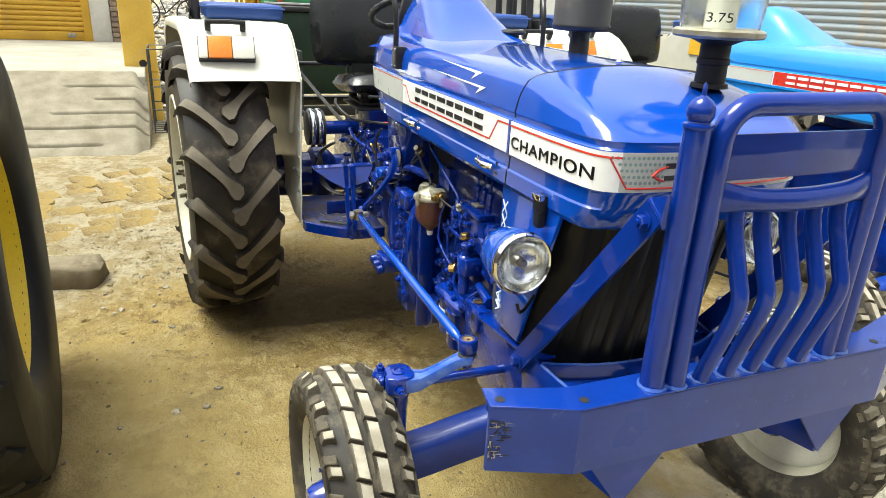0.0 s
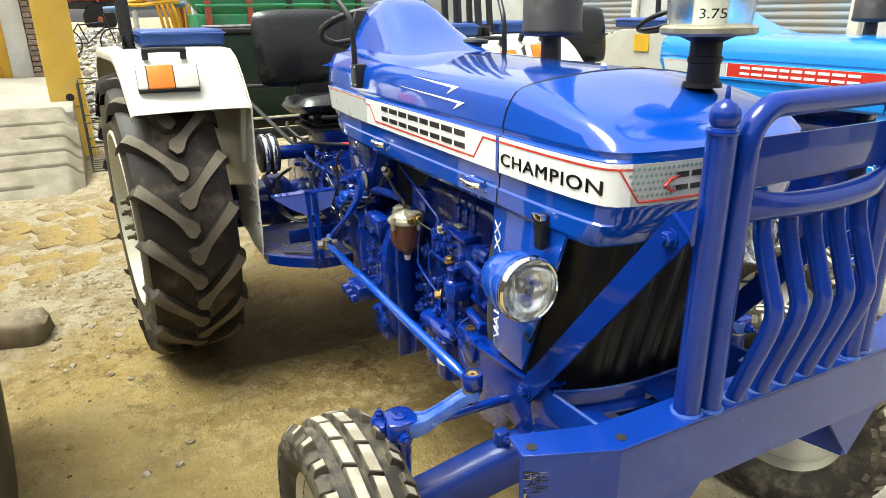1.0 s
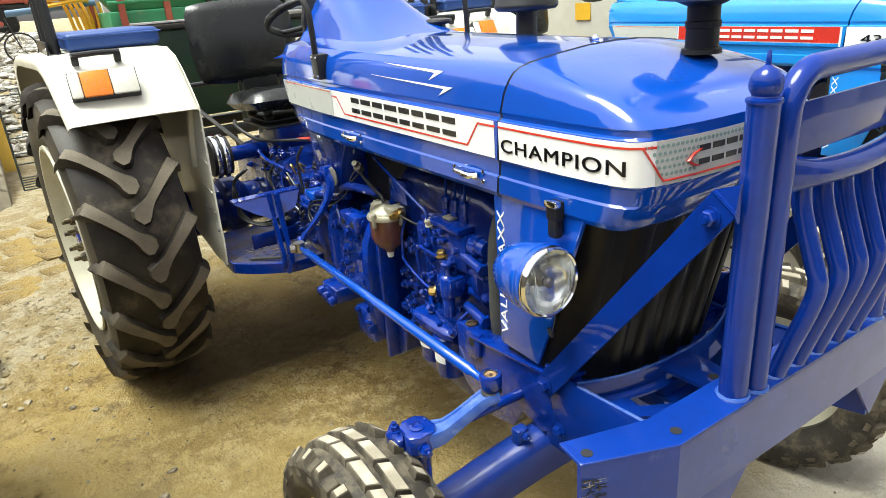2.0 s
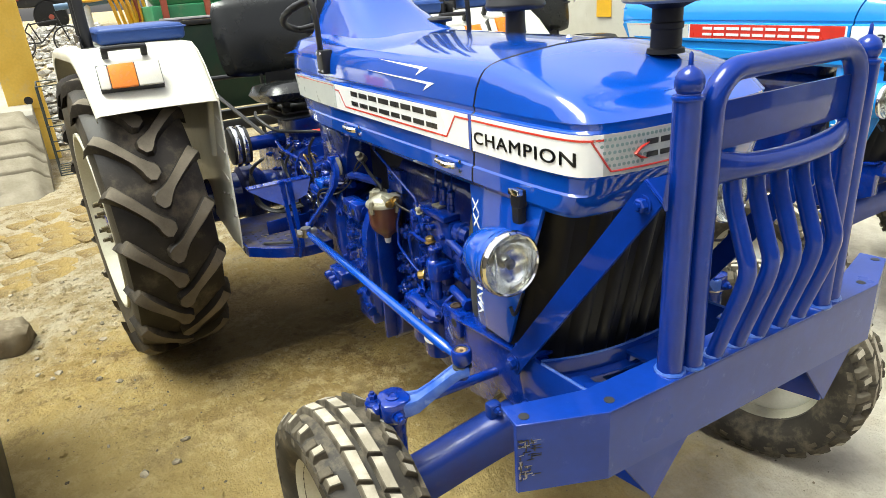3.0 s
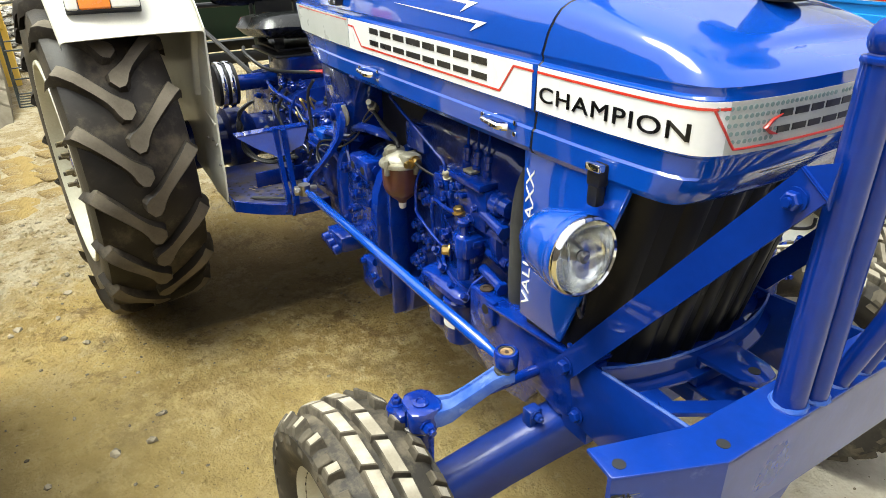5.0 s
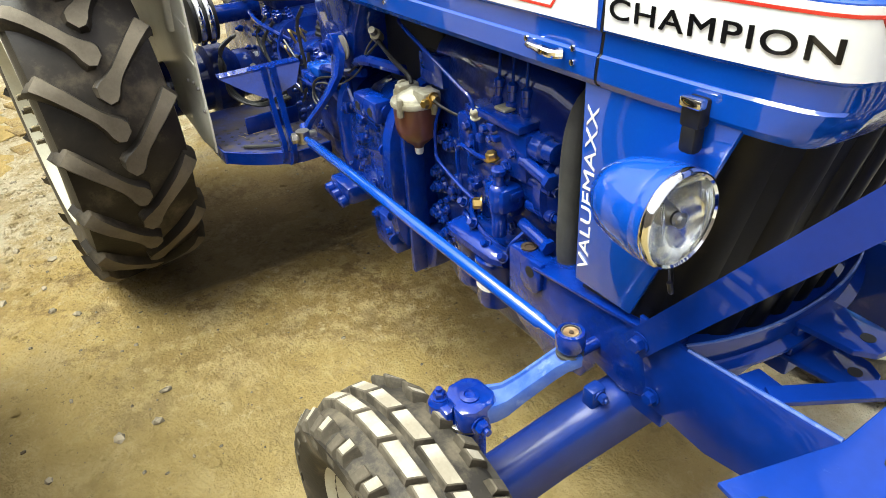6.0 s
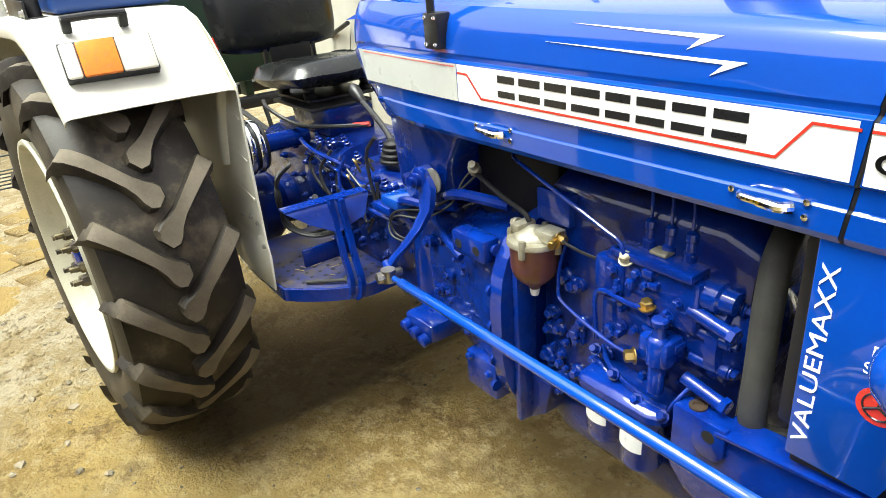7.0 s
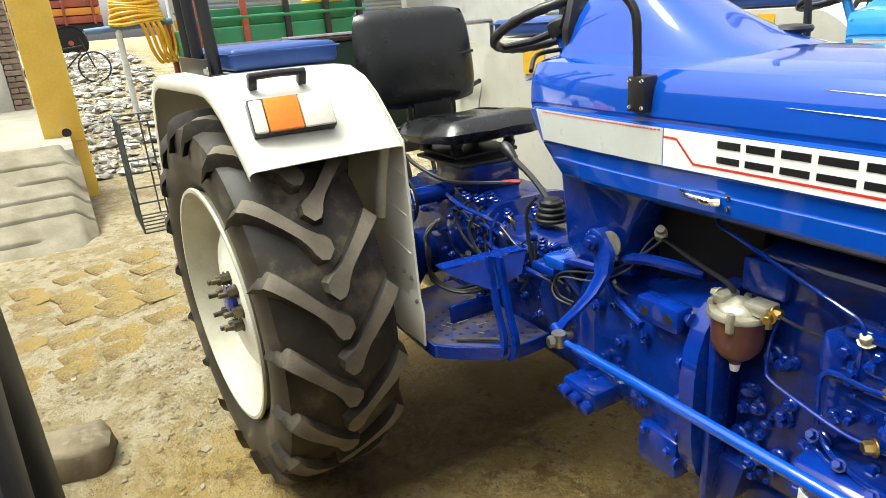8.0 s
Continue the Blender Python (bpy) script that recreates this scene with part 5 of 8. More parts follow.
under("radiator", bm, black_steel, "black radiator core")
bm = bm_new()
box(bm, (1.25, -0.20, 1.115), (2.15, 0.20, 1.40), 0.02)
under("fuel_tank", bm, black_steel, "dark fuel tank under the bonnet")

# dark box added for the black gap under the bonnet; no known part
bm = bm_new()
box(bm, (1.26, -0.13, 0.90), (1.56, 0.16, 1.118), 0.02)
under("air_duct", bm, rubber_clean, "dark box filling the black gap over the clutch housing")
# side rails and front axle
for side in (-1, 1):
    lo, hi = sorted((side * 0.215, side * 0.262))
    bm = bm_new()
    prism(bm, [(1.985, 0.745), (1.985, 0.60), (2.02, 0.560), (2.12, 0.515), (2.22, 0.535), (2.26, 0.60), (2.33, 0.585), (2.42, 0.625), (2.42, 0.765), (2.20, 0.742)], lo, hi, "xz", 0.006)
    lo, hi = sorted((side * 0.205, side * 0.275))
    prism(bm, [(2.08, 0.735), (2.42, 0.768), (2.42, 0.776), (2.08, 0.743)], lo, hi, "xz", 0.002)
    rail = under("side_rail", bm, label="thick blue cast side rail")
    bm = bm_new()
    prism(bm, [(2.035, 0.752), (2.10, 0.752), (2.10, 0.69), (2.085, 0.672), (2.05, 0.672), (2.035, 0.69)], *sorted((side * 0.256, side * 0.272)), "xz", 0.004)
    under("lug_plate", bm, parent=rail)
    bm = bm_new()
    lathe(bm, [(0.013, 0), (0.013, 0.001)], (2.068, side * 0.2717, 0.722), (0, side, 0), 18)
    under("bolt_hole", bm, hole_dark, parent=rail)
    bm = bm_new()
    lathe(bm, [(0.017, 0), (0.017, 0.004), (0.010, 0.004), (0.009, 0.001), (0.0001, 0.001)], (2.022, side * 0.236, 0.744), (0, 0, 1), 20)
    under("greasy_hole", bm, hole_rust, "rusty open bolt hole", rail)
bm = bm_new()
pts = [(2.27, -0.60, 0.490), (2.275, -0.50, 0.505), (2.29, -0.38, 0.540), (2.31, -0.26, 0.575), (2.32, -0.1, 0.59), (2.32, 0.1, 0.59), (2.31, 0.26, 0.575), (2.29, 0.38, 0.54), (2.275, 0.50, 0.505), (2.27, 0.60, 0.490)]
rings = []
for p in catmull(pts, 4):
    w, h = 0.044, 0.056
    prof = [(-w * 0.9, -h), (w * 0.9, -h), (w, -h * 0.9), (w, h * 0.52), (w * 0.86, h * 0.80), (w * 0.5, h * 0.96), (0, h), (-w * 0.5, h * 0.96), (-w * 0.86, h * 0.80), (-w, h * 0.52), (-w, -h * 0.9)]
    rings.append([p + Vector((a, 0, b - 0.050)) for a, b in prof])
loft(bm, rings)
under("front_axle", bm, paint_axle, label="blue front axle beam", smooth=50)
for side in (-1, 1):
    bm = bm_new()
    lathe(bm, [(0.030, 0), (0.034, 0.01), (0.032, 0.02), (0.031, 0.17), (0.034, 0.175), (0.034, 0.185)], (2.262, side * 0.575, 0.465), (0, side * -0.04, 1), 18)
    tube(bm, [(2.255, side * 0.575, 0.49), (2.225, side * 0.66, 0.37)], 0.028, 12)
    under("spindle", bm, label="blue steering spindle")
    bm = bm_new()
    lathe(bm, [(0.030, 0), (0.0365, 0.002), (0.0365, 0.008), (0.030, 0.010)], (2.262, side * 0.568, 0.648), (0, 0, 1), 18)
    under("dust_ring", bm, steel, "worn steel ring")
    # clamp head and arm to the ball joint
    bm = bm_new()
    k = lambda pts: [(2.262 + px, side * (0.567 + py)) for px, py in pts]
    prism(bm, k([(-0.040, -0.020), (-0.024, -0.038), (0.020, -0.042), (0.040, -0.026), (0.042, 0.012), (0.030, 0.034), (0.006, 0.036), (0.004, 0.030), (-0.022, 0.030), (-0.040, 0.014)]), 0.656, 0.706, "xy", 0.007)
    lathe(bm, [(0.017, 0), (0.017, 0.003), (0.010, 0.005), (0.008, 0.002), (0.0001, 0.002)], (2.266, side * 0.566, 0.706), (0, 0, 1), 18)
    # split lug with its pinch bolt
    bolt(bm, (2.302, side * 0.572, 0.674), (1, 0, 0), 0.013, 0.014, 0.008)
    lathe(bm, [(0.020, 0), (0.021, 0.022), (0.016, 0.030), (0.0001, 0.030)], (2.224, side * 0.600, 0.660), (0, 0, 1), 14)
    bolt(bm, (2.224, side * 0.600, 0.690), (0, 0, 1), 0.011, 0.012, 0.006)
    box(bm, (2.224, min(side * 0.612, side * 0.585), 0.660), (2.262, max(side * 0.612, side * 0.585), 0.686), 0.006)
    clamp = under("clamp_head", bm, label="blocky blue pinch clamp", smooth=30)
    bm = bm_new()
    rings = []
    for t, w, h, up in ((0.0, 0.032, 0.020, 0.0), (0.2, 0.028, 0.020, 0.0), (0.32, 0.024, 0.019, 0.004), (0.5, 0.021, 0.017, 0.026), (0.8, 0.021, 0.015, 0.066), (0.92, 0.023, 0.013, 0.080), (1.05, 0.022, 0.012, 0.084)):
        p = Vector((2.268 + 0.068 * t, side * (0.562 - 0.158 * t), 0.680 + up * 0.95))
        d = Vector((0.158, side * 0.068, 0)).normalized()
        rings.append([p + d * a * w + Vector((0, 0, b * h)) for a, b in ((-1, -0.8), (1, -0.8), (1, 0.75), (0.9, 1), (0.66, 1), (0.55, 0.72), (-0.55, 0.72), (-0.66, 1), (-0.9, 1), (-1, 0.75))])
    loft(bm, rings)
    arm = under("steering_arm", bm, paint_rubbed, label="forged blue steering arm", smooth=40)
    bm = bm_new()
    c = Vector((2.333, side * 0.408, 0.766))
    lathe(bm, [(0.012, -0.034), (0.013, -0.02), (0.018, -0.012), (0.020, 0.0), (0.018, 0.004), (0.022, 0.010), (0.025, 0.016), (0.025, 0.040), (0.0225, 0.045), (0.0175, 0.046), (0.0165, 0.041), (0.0001, 0.041)], c, (0, 0, 1), 22)
    ball = under("ball_joint", bm, label="blue ball joint with a rusty greased socket", smooth=40)
    bm = bm_new()
    lathe(bm, [(0.0135, 0), (0.0125, 0.003), (0.004, 0.0015), (0.0001, 0.001)], c + Vector((0, 0, 0.0405)), (0, 0, 1), 18)
    socket = under("greased_socket", bm, grease, "rusty greased socket", ball)
    bm = bm_new()
    lathe(bm, [(0.0045, 0), (0.0038, 0.0025), (0.0001, 0.003)], c + Vector((0.001, 0, 0.0415)), (0, 0, 1), 10)
    under("grease_hole", bm, hole_rust, "", ball)
    bm = bm_new()
    lathe(bm, [(0.0166, 0), (0.0166, 0.0045), (0.0142, 0.0045), (0.0142, 0)], c + Vector((0, 0, 0.0405)), (0, 0, 1), 22)
    under("snap_ring", bm, steel, "worn steel snap ring", ball)
    bm = bm_new()
    lathe(bm, [(0.020, 0), (0.0235, 0.002), (0.0235, 0.007), (0.020, 0.009)], c + Vector((0, 0, -0.004)), (0, 0, 1), 18)
    under("seal_ring", bm, hose_grey, "", ball)
    # stop block on the beam beside the side rail
    bm = bm_new()
    box(bm, (2.288, min(side * 0.325, side * 0.290), 0.555), (2.318, max(side * 0.325, side * 0.290), 0.604), 0.006)
    bolt(bm, (2.318, side * 0.308, 0.590), (1, 0, 0), 0.010, 0.012, 0.006)
    under("stop_block", bm, paint_axle)
    # track rod behind the axle
bm = bm_new()
tube(bm, [(2.25, -0.50, 0.655), (2.27, 0.50, 0.655)], 0.013, 12)
under("track_rod", bm, label="straight blue track rod")
# drag link and drop arm
bm = bm_new()
a, b = Vector((1.18, -0.388, 0.767)), Vector((2.335, -0.410, 0.783))
d = (b - a).normalized()
tube(bm, [a + d * 0.03, a + d * 0.06, a + d * 0.065, b - d * 0.075, b - d * 0.07, b - d * 0.02], [0.009, 0.009, 0.0135, 0.0135, 0.010, 0.009], 14)
under("drag_link", bm, paint_blue, "long straight blue steering rod", smooth=50)
bm = bm_new()
tube(bm, [a - Vector((0.0, 0, 0.018)), a + Vector((0, 0, 0.018))], 0.020, 14)
tube(bm, [a + Vector((0.0, -0.035, 0)), a + Vector((0.0, 0.04, 0))], 0.012, 10)
lathe(bm, [(0.016, 0), (0.016, 0.014)], a + Vector((0, -0.02, 0)), (-0.3, -1, 0), 6)
under("rod_end", bm, steel, "worn steel rod end")
bm = bm_new()
rings = []
for p, w in (((1.165, -0.240, 1.005), 0.030), ((1.198, -0.250, 0.975), 0.030), ((1.214, -0.268, 0.930), 0.024), ((1.209, -0.298, 0.885), 0.022), ((1.186, -0.328, 0.838), 0.020), ((1.162, -0.350, 0.803), 0.018), ((1.148, -0.364, 0.772), 0.018)):
    p = Vector(p)
    rings.append([p + Vector((w * ca, 0.011 * sa - 0.0 , 0.3 * w * ca)) for ca, sa in ((-1, -0.8), (-0.7, -1), (0.7, -1), (1, -0.8), (1, 0.8), (0.7, 1), (-0.7, 1), (-1, 0.8))])
loft(bm, rings)
tube(bm, [(1.13, -0.362, 0.775), (1.18, -0.378, 0.767)], 0.014, 10)
drop = under("drop_arm", bm, label="curved blue steering drop arm", smooth=40)
bm = bm_new()
lathe(bm, [(0.034, -0.03), (0.034, 0.006), (0.028, 0.010), (0.020, 0.010), (0.020, 0.024), (0.012, 0.026), (0.012, 0.036)], (1.165, -0.248, 1.000), (0, -1, 0), 20)
under("pivot_nut", bm, parent=drop)
bm = bm_new()
lathe(bm, [(0.034, 0), (0.034, 0.004)], (1.205, -0.232, 1.000), (0, -1, 0), 18)
under("washer", bm, alloy, "pale washer", drop)
# steering column box below the bonnet's back
bm = bm_new()
prism(bm, [(0.985, 1.17), (1.01, 0.95), (1.045, 0.91), (1.15, 0.90), (1.22, 0.95), (1.25, 1.05), (1.33, 1.16)], -0.215, 0.215, "xz", 0.008)
under("steering_box", bm, label="blue steering gear housing")
bm = bm_new()
box(bm, (0.90, -0.26, 0.845), (1.0, -0.10, 0.872), 0.006)
under("side_cover", bm)

# gear levers, lever boot, hydraulics and rear axle
bm = bm_new()
for k, (r0, r1) in enumerate(((0.055, 0.045), (0.050, 0.040), (0.044, 0.034), (0.038, 0.028))):
    lathe(bm, [(r0, k * 0.018), (r0, k * 0.018 + 0.008), (r1, k * 0.018 + 0.014), (r1 * 0.9, k * 0.018 + 0.018)], (0.775, -0.08, 0.93), (0, 0, 1), 20)
under("lever_boot", bm, rubber_clean, "ribbed black rubber boot")
bm = bm_new()
tube(bm, catmull([(0.775, -0.08, 0.98), (0.68, -0.07, 1.04), (0.53, -0.055, 1.10)], 4), 0.010, 10)
gear = under("gear_lever", bm, black_steel, "black gear lever")
bm = bm_new()
lathe(bm, [(0.010, 0), (0.014, 0.01), (0.021, 0.05), (0.021, 0.072), (0.015, 0.086), (0.0001, 0.090)], (0.555, -0.056, 1.09), (-0.85, 0.05, 0.5), 18)
under("knob", bm, plastic_black, "black lever knob", gear)
bm = bm_new()
tube(bm, catmull([(0.84, -0.20, 0.90), (0.85, -0.21, 0.80), (0.82, -0.215, 0.98), (0.86, -0.20, 1.05)], 3), 0.006, 8)
under("control_rod", bm, black_steel)
bm = bm_new()
casting(bm, [(-0.10, 0.11, 0.90, 0.945), (0.0, 0.125, 0.90, 0.96), (0.45, 0.125, 0.90, 0.96), (0.55, 0.11, 0.90, 0.945)], 16, 6)
hyd = under("lift_cover", bm, paint_casting, label="blue hydraulic lift cover")
bm = bm_new()
box(bm, (0.12, -0.135, 0.955), (0.42, 0.06, 1.055), 0.012)
under("tool_box", bm, paint_casting, label="low blue box")
bm = bm_new()
box(bm, (0.06, -0.185, 1.052), (0.40, 0.07, 1.066), 0.006)
under("flat_cover", bm, black_steel, "dusty dark flat cover")
rnd = random.Random(23)
for k in range(46):
    x, z = rnd.uniform(0.1, 0.98), rnd.uniform(0.56, 0.92)
    bm = bm_new()
    r = rnd.uniform(0.005, 0.009)
    y = -0.185 if x > 0.57 else -0.203
    lathe(bm, [(r * 1.7, -0.012), (r * 1.7, 0.004), (r * 1.3, 0.010)], (x, y, z), (0, -1, rnd.uniform(-0.2, 0.4)), 12)
    bolt(bm, (x, y - 0.008, z), (0, -1, 0.1), r * 0.8, r)
    under("bolt", bm, parent=hyd)
for k in range(10):
    x, z = rnd.uniform(0.2, 0.9), rnd.uniform(0.86, 1.0)
    bm = bm_new()
    y = rnd.uniform(-0.19, -0.05)
    lathe(bm, [(0.013, -0.01), (0.014, 0.007), (0.009, 0.010), (0.009, 0.018), (0.006, 0.021)], (x, y, 0.93 + 0.02 * (x < 0.5)), (0, -0.2, 1), 10)
    under("cap_nut", bm, parent=hyd)
for y0, y1, k in ((-0.22, -0.19, 0), (-0.24, -0.20, 1), (-0.23, -0.2, 2)):
    pipe([(0.45 + 0.1 * k, y1, 0.95), (0.40 + 0.12 * k, y0, 0.88), (0.48 + 0.1 * k, y0, 0.80), (0.62 + 0.08 * k, y1, 0.74)], 0.006, plastic_black if k < 2 else None, "hydraulic_hose", "thin black hose" if k < 2 else "")
pipe([(0.05, -0.22, 1.06), (0.15, -0.24, 1.045), (0.30, -0.20, 1.0), (0.45, -0.14, 1.005), (0.56, -0.05, 1.01)], 0.008, black_steel, "draft_lever", "rusty dark control lever")
bm = bm_new()
tube(bm, [(0.515, -0.085, 1.008), (0.565, -0.045, 1.013)], 0.009, 8)
under("red_grip", bm, decal_red, "red rubber grip")
for side in (-1, 1):
    bm = bm_new()
    lathe(bm, [(0.085, 0), (0.10, 0.03), (0.10, 0.10), (0.13, 0.13), (0.15, 0.16), (0.15, 0.22), (0.12, 0.24), (0.10, 0.60)], (0.10, side * 0.15, 0.665), (0, side, 0), 28)
    under("rear_axle", bm, paint_casting, label="blue rear axle housing")
# drum with polished rings beside the fender
bm = bm_new()
lathe(bm, [(0.0001, 0.0), (0.088, 0.0), (0.088, 0.085), (0.060, 0.090), (0.0001, 0.090)], (0.25, -0.335, 0.945), (0, -1, 0), 30)
drum = under("brake_drum", bm, black_steel, "dark drum with two polished rings")
for d in (0.014, 0.050):
    bm = bm_new()
    lathe(bm, [(0.086, 0), (0.098, 0.002), (0.100, 0.006), (0.100, 0.020), (0.098, 0.024), (0.086, 0.026)], (0.25, -0.335 - d, 0.945), (0, -1, 0), 36, caps=False)
    under("polished_ring", bm, chrome, "bright polished ring", drum)
bm = bm_new()
tube(bm, [(0.25, -0.15, 0.945), (0.25, -0.34, 0.945)], 0.035, 12)
under("drum_shaft", bm)

straw = shader("dry straw", (0.42, 0.33, 0.16), 0.8, scale=30, bump=0.1)
# footboards with their brackets
for side in (-1, 1):
    plan = [(0.30, 0.19), (0.30, 0.515), (0.68, 0.522), (0.735, 0.508), (0.81, 0.435), (0.86, 0.365), (0.89, 0.30), (0.885, 0.19)]
    bm = bm_new()
    prism(bm, [(x, side * y) for x, y in plan], 0.590, 0.598, "xy", 0.002)
    foot = under("footboard", bm, mud, "muddy perforated blue footboard")
    bm = bm_new()
    lip = catmull([(x, side * y, 0.0) for x, y in plan[1:]], 4)
    rings = [[p + Vector((0, 0, 0.600)), p + Vector((0.004, side * 0.004, 0.598)), p + Vector((0.004, side * 0.004, 0.555)), p + Vector((0, 0, 0.553)), p + Vector((-0.004, side * -0.004, 0.556)), p + Vector((-0.004, side * -0.004, 0.598))] for p in lip]
    loft(bm, rings)
    under("lip", bm, parent=foot, smooth=50)
    for i in range(9):
        for j in range(8):
            x, y = 0.53 + i * 0.040 + 0.02 * (j % 2), 0.215 + j * 0.040
            if x + 0.9 * y > 1.14:
                continue
            bm = bm_new()
            lathe(bm, [(0.0075, 0), (0.0070, 0.0012)], (x, side * y, 0.5975), (0, 0, 1), 10)
            under("drain_hole", bm, hole_dark, parent=foot)
    for dx, dy in ((0.0, 0.0), (0.030, -0.022)):
        bm = bm_new()
        rings = []
        for x, y, z in catmull([(0.800 + dx, 0.350 + dy, 0.880), (0.815 + dx, 0.350 + dy, 0.80), (0.845 + dx, 0.352 + dy, 0.70), (0.868 + dx, 0.352 + dy, 0.63), (0.866 + dx, 0.356 + dy, 0.575), (0.845 + dx, 0.362 + dy, 0.552)], 4):
            rings.append([Vector((x + a, side * (y + b), z)) for a, b in ((0.012, 0.008), (0.012, -0.008), (-0.010, -0.008), (-0.010, 0.008))])
        loft(bm, rings)
        under("step_bracket", bm, parent=foot, smooth=50)
    # plate across the top of the bracket bars, pointed at the bottom
    bm = bm_new()
    tri_pts = [Vector((0.755, side * 0.482, 0.852)), Vector((0.835, side * 0.232, 0.876)), Vector((0.852, side * 0.262, 0.815)), Vector((0.832, side * 0.352, 0.775)), Vector((0.790, side * 0.420, 0.808))]
    loft(bm, [tri_pts, [p + Vector((-0.007, 0, -0.001)) for p in tri_pts]])
    loft(bm, [[tri_pts[0], tri_pts[0] + Vector((0, 0, 0.007)), tri_pts[0] + Vector((-0.05, 0, 0.007)), tri_pts[0] + Vector((-0.05, 0, 0))], [tri_pts[1], tri_pts[1] + Vector((0, 0, 0.007)), tri_pts[1] + Vector((-0.05, 0, 0.007)), tri_pts[1] + Vector((-0.05, 0, 0))]])
    under("step_gusset", bm, parent=foot)
    bm = bm_new()
    box(bm, (0.62, min(side * 0.20, side * 0.40), 0.598), (0.632, max(side * 0.20, side * 0.40), 0.66), 0.002)
    under("riser", bm, parent=foot)
    bm = bm_new()
    tube(bm, [(0.75, side * 0.455, 0.607), (0.845, side * 0.345, 0.612)], 0.006, 8)
    lathe(bm, [(0.013, -0.010), (0.013, 0.010)], (0.845, side * 0.345, 0.618), (0.5, side * 0.6, 0.4), 10)
    under("brake_link", bm, hose_grey, "dirty steel link on the footboard", foot)
    # straw and clods on the plate
    r2 = random.Random(8)
    for k in range(9):
        bm = bm_new()
        x, y, a, l = r2.uniform(0.58, 0.76), r2.uniform(0.26, 0.44), r2.uniform(0, 3), r2.uniform(0.02, 0.05)
        tube(bm, [(x, side * y, 0.6005), (x + l * math.cos(a), side * y + l * math.sin(a), 0.602)], 0.0013, 5)
        under("straw", bm, straw, "dry straw", foot)

# humps of the gearbox casting, flange bolts, wire bundle beside the shield
for c, r in (((0.74, -0.09, 0.872), (0.170, 0.110, 0.040)), ((0.40, -0.17, 0.80), (0.15, 0.045, 0.11)), ((0.92, -0.17, 0.72), (0.085, 0.045, 0.11))):
    bm = bm_new()
    bmesh.ops.create_uvsphere(bm, u_segments=22, v_segments=12, radius=1.0)
    for v in bm.verts:
        v.co = Vector((c[0] + r[0] * v.co.x, c[1] + r[1] * v.co.y, c[2] + r[2] * v.co.z))
    hump = under("casting_hump", bm, paint_casting, smooth=60)
    for k in range(5):
        a = radians(200 + 35 * k)
        bm = bm_new()
        bolt(bm, (c[0] + r[0] * 0.93 * math.cos(a), c[1] - r[1] * 0.42, c[2] + r[2] * 0.9 * math.sin(a) * 0.9 + 0.02), (0.2 * math.cos(a), -1, 0.3), 0.006, 0.007)
        under("bolt", bm, parent=hump)
for k in range(15):
    bm = bm_new()
    z = 0.47 + 0.028 * k
    bolt(bm, (0.545, -0.205 - (0.006 if 2 < k < 12 else 0.0), z), (-0.25, -1, 0), 0.010, 0.012)
    under("bolt", bm, parent=hyd)
for k in range(8):
    bm = bm_new()
    x = 0.60 + 0.05 * k
    bolt(bm, (x, -0.178 + 0.004 * (k % 3), 0.868), (0, -0.7, 0.8), 0.009, 0.011)
    under("bolt", bm, parent=hyd)
for k in range(6):
    dx, dy = 0.012 * rnd.uniform(-1, 1), 0.015 * rnd.uniform(-1, 1)
    pipe([(0.46 + dx, -0.33 + dy, 0.91), (0.48 + dx * 2, -0.39 + dy, 0.88), (0.52 - dx, -0.405 - dy, 0.82), (0.50 + dx, -0.39 + dy, 0.72), (0.56 + dx * 3, -0.33, 0.68), (0.66 + dx * 4, -0.24, 0.72)], rnd.uniform(0.003, 0.006), plastic_black if k % 3 else hose_grey, "wire", "thin dark wire")
for y, z, x0, x1 in ((-0.215, 0.955, 0.30, 0.62), (-0.20, 0.90, 0.45, 0.86), (-0.225, 0.84, 0.58, 0.95)):
    pipe([(x0, y + 0.04, z - 0.02), (x0 + 0.04, y, z), ((x0 + x1) / 2, y - 0.012, z - 0.015), (x1 - 0.04, y, z - 0.03), (x1, y + 0.04, z - 0.06)], 0.0075, None, "oil_pipe", "bent blue oil pipe")
for x, y, z in ((0.47, -0.11, 0.965), (0.52, -0.12, 0.955), (0.44, -0.15, 0.955), (0.60, -0.13, 0.93), (0.64, -0.05, 0.955), (0.84, -0.17, 0.90)):
    bm = bm_new()
    lathe(bm, [(0.017, -0.03), (0.017, -0.008), (0.012, -0.005), (0.012, 0.004), (0.007, 0.006), (0.007, 0.014), (0.0001, 0.015)], (x, y, z - 0.004), (0.1, -0.35, 1), 12)
    under("cap_nut", bm, parent=hyd)
for x, y, z in ((0.70, -0.205, 0.93), (0.78, -0.20, 0.95), (0.66, -0.215, 0.87)):
    bm = bm_new()
    tube(bm, catmull([(x, y + 0.03, z), (x + 0.012, y, z + 0.022), (x + 0.03, y - 0.004, z + 0.018), (x + 0.032, y + 0.01, z - 0.02)], 4), 0.0045, 6)
    under("wire", bm, brass, "short copper-coloured wire")
bm = bm_new()
box(bm, (0.95, -0.255, 0.872), (1.04, -0.15, 0.905), 0.006)
part("cover_block", bm, paint_blue, tractor, "bright blue square cover")
# more fixings round the engine's side
rnd = random.Random(31)
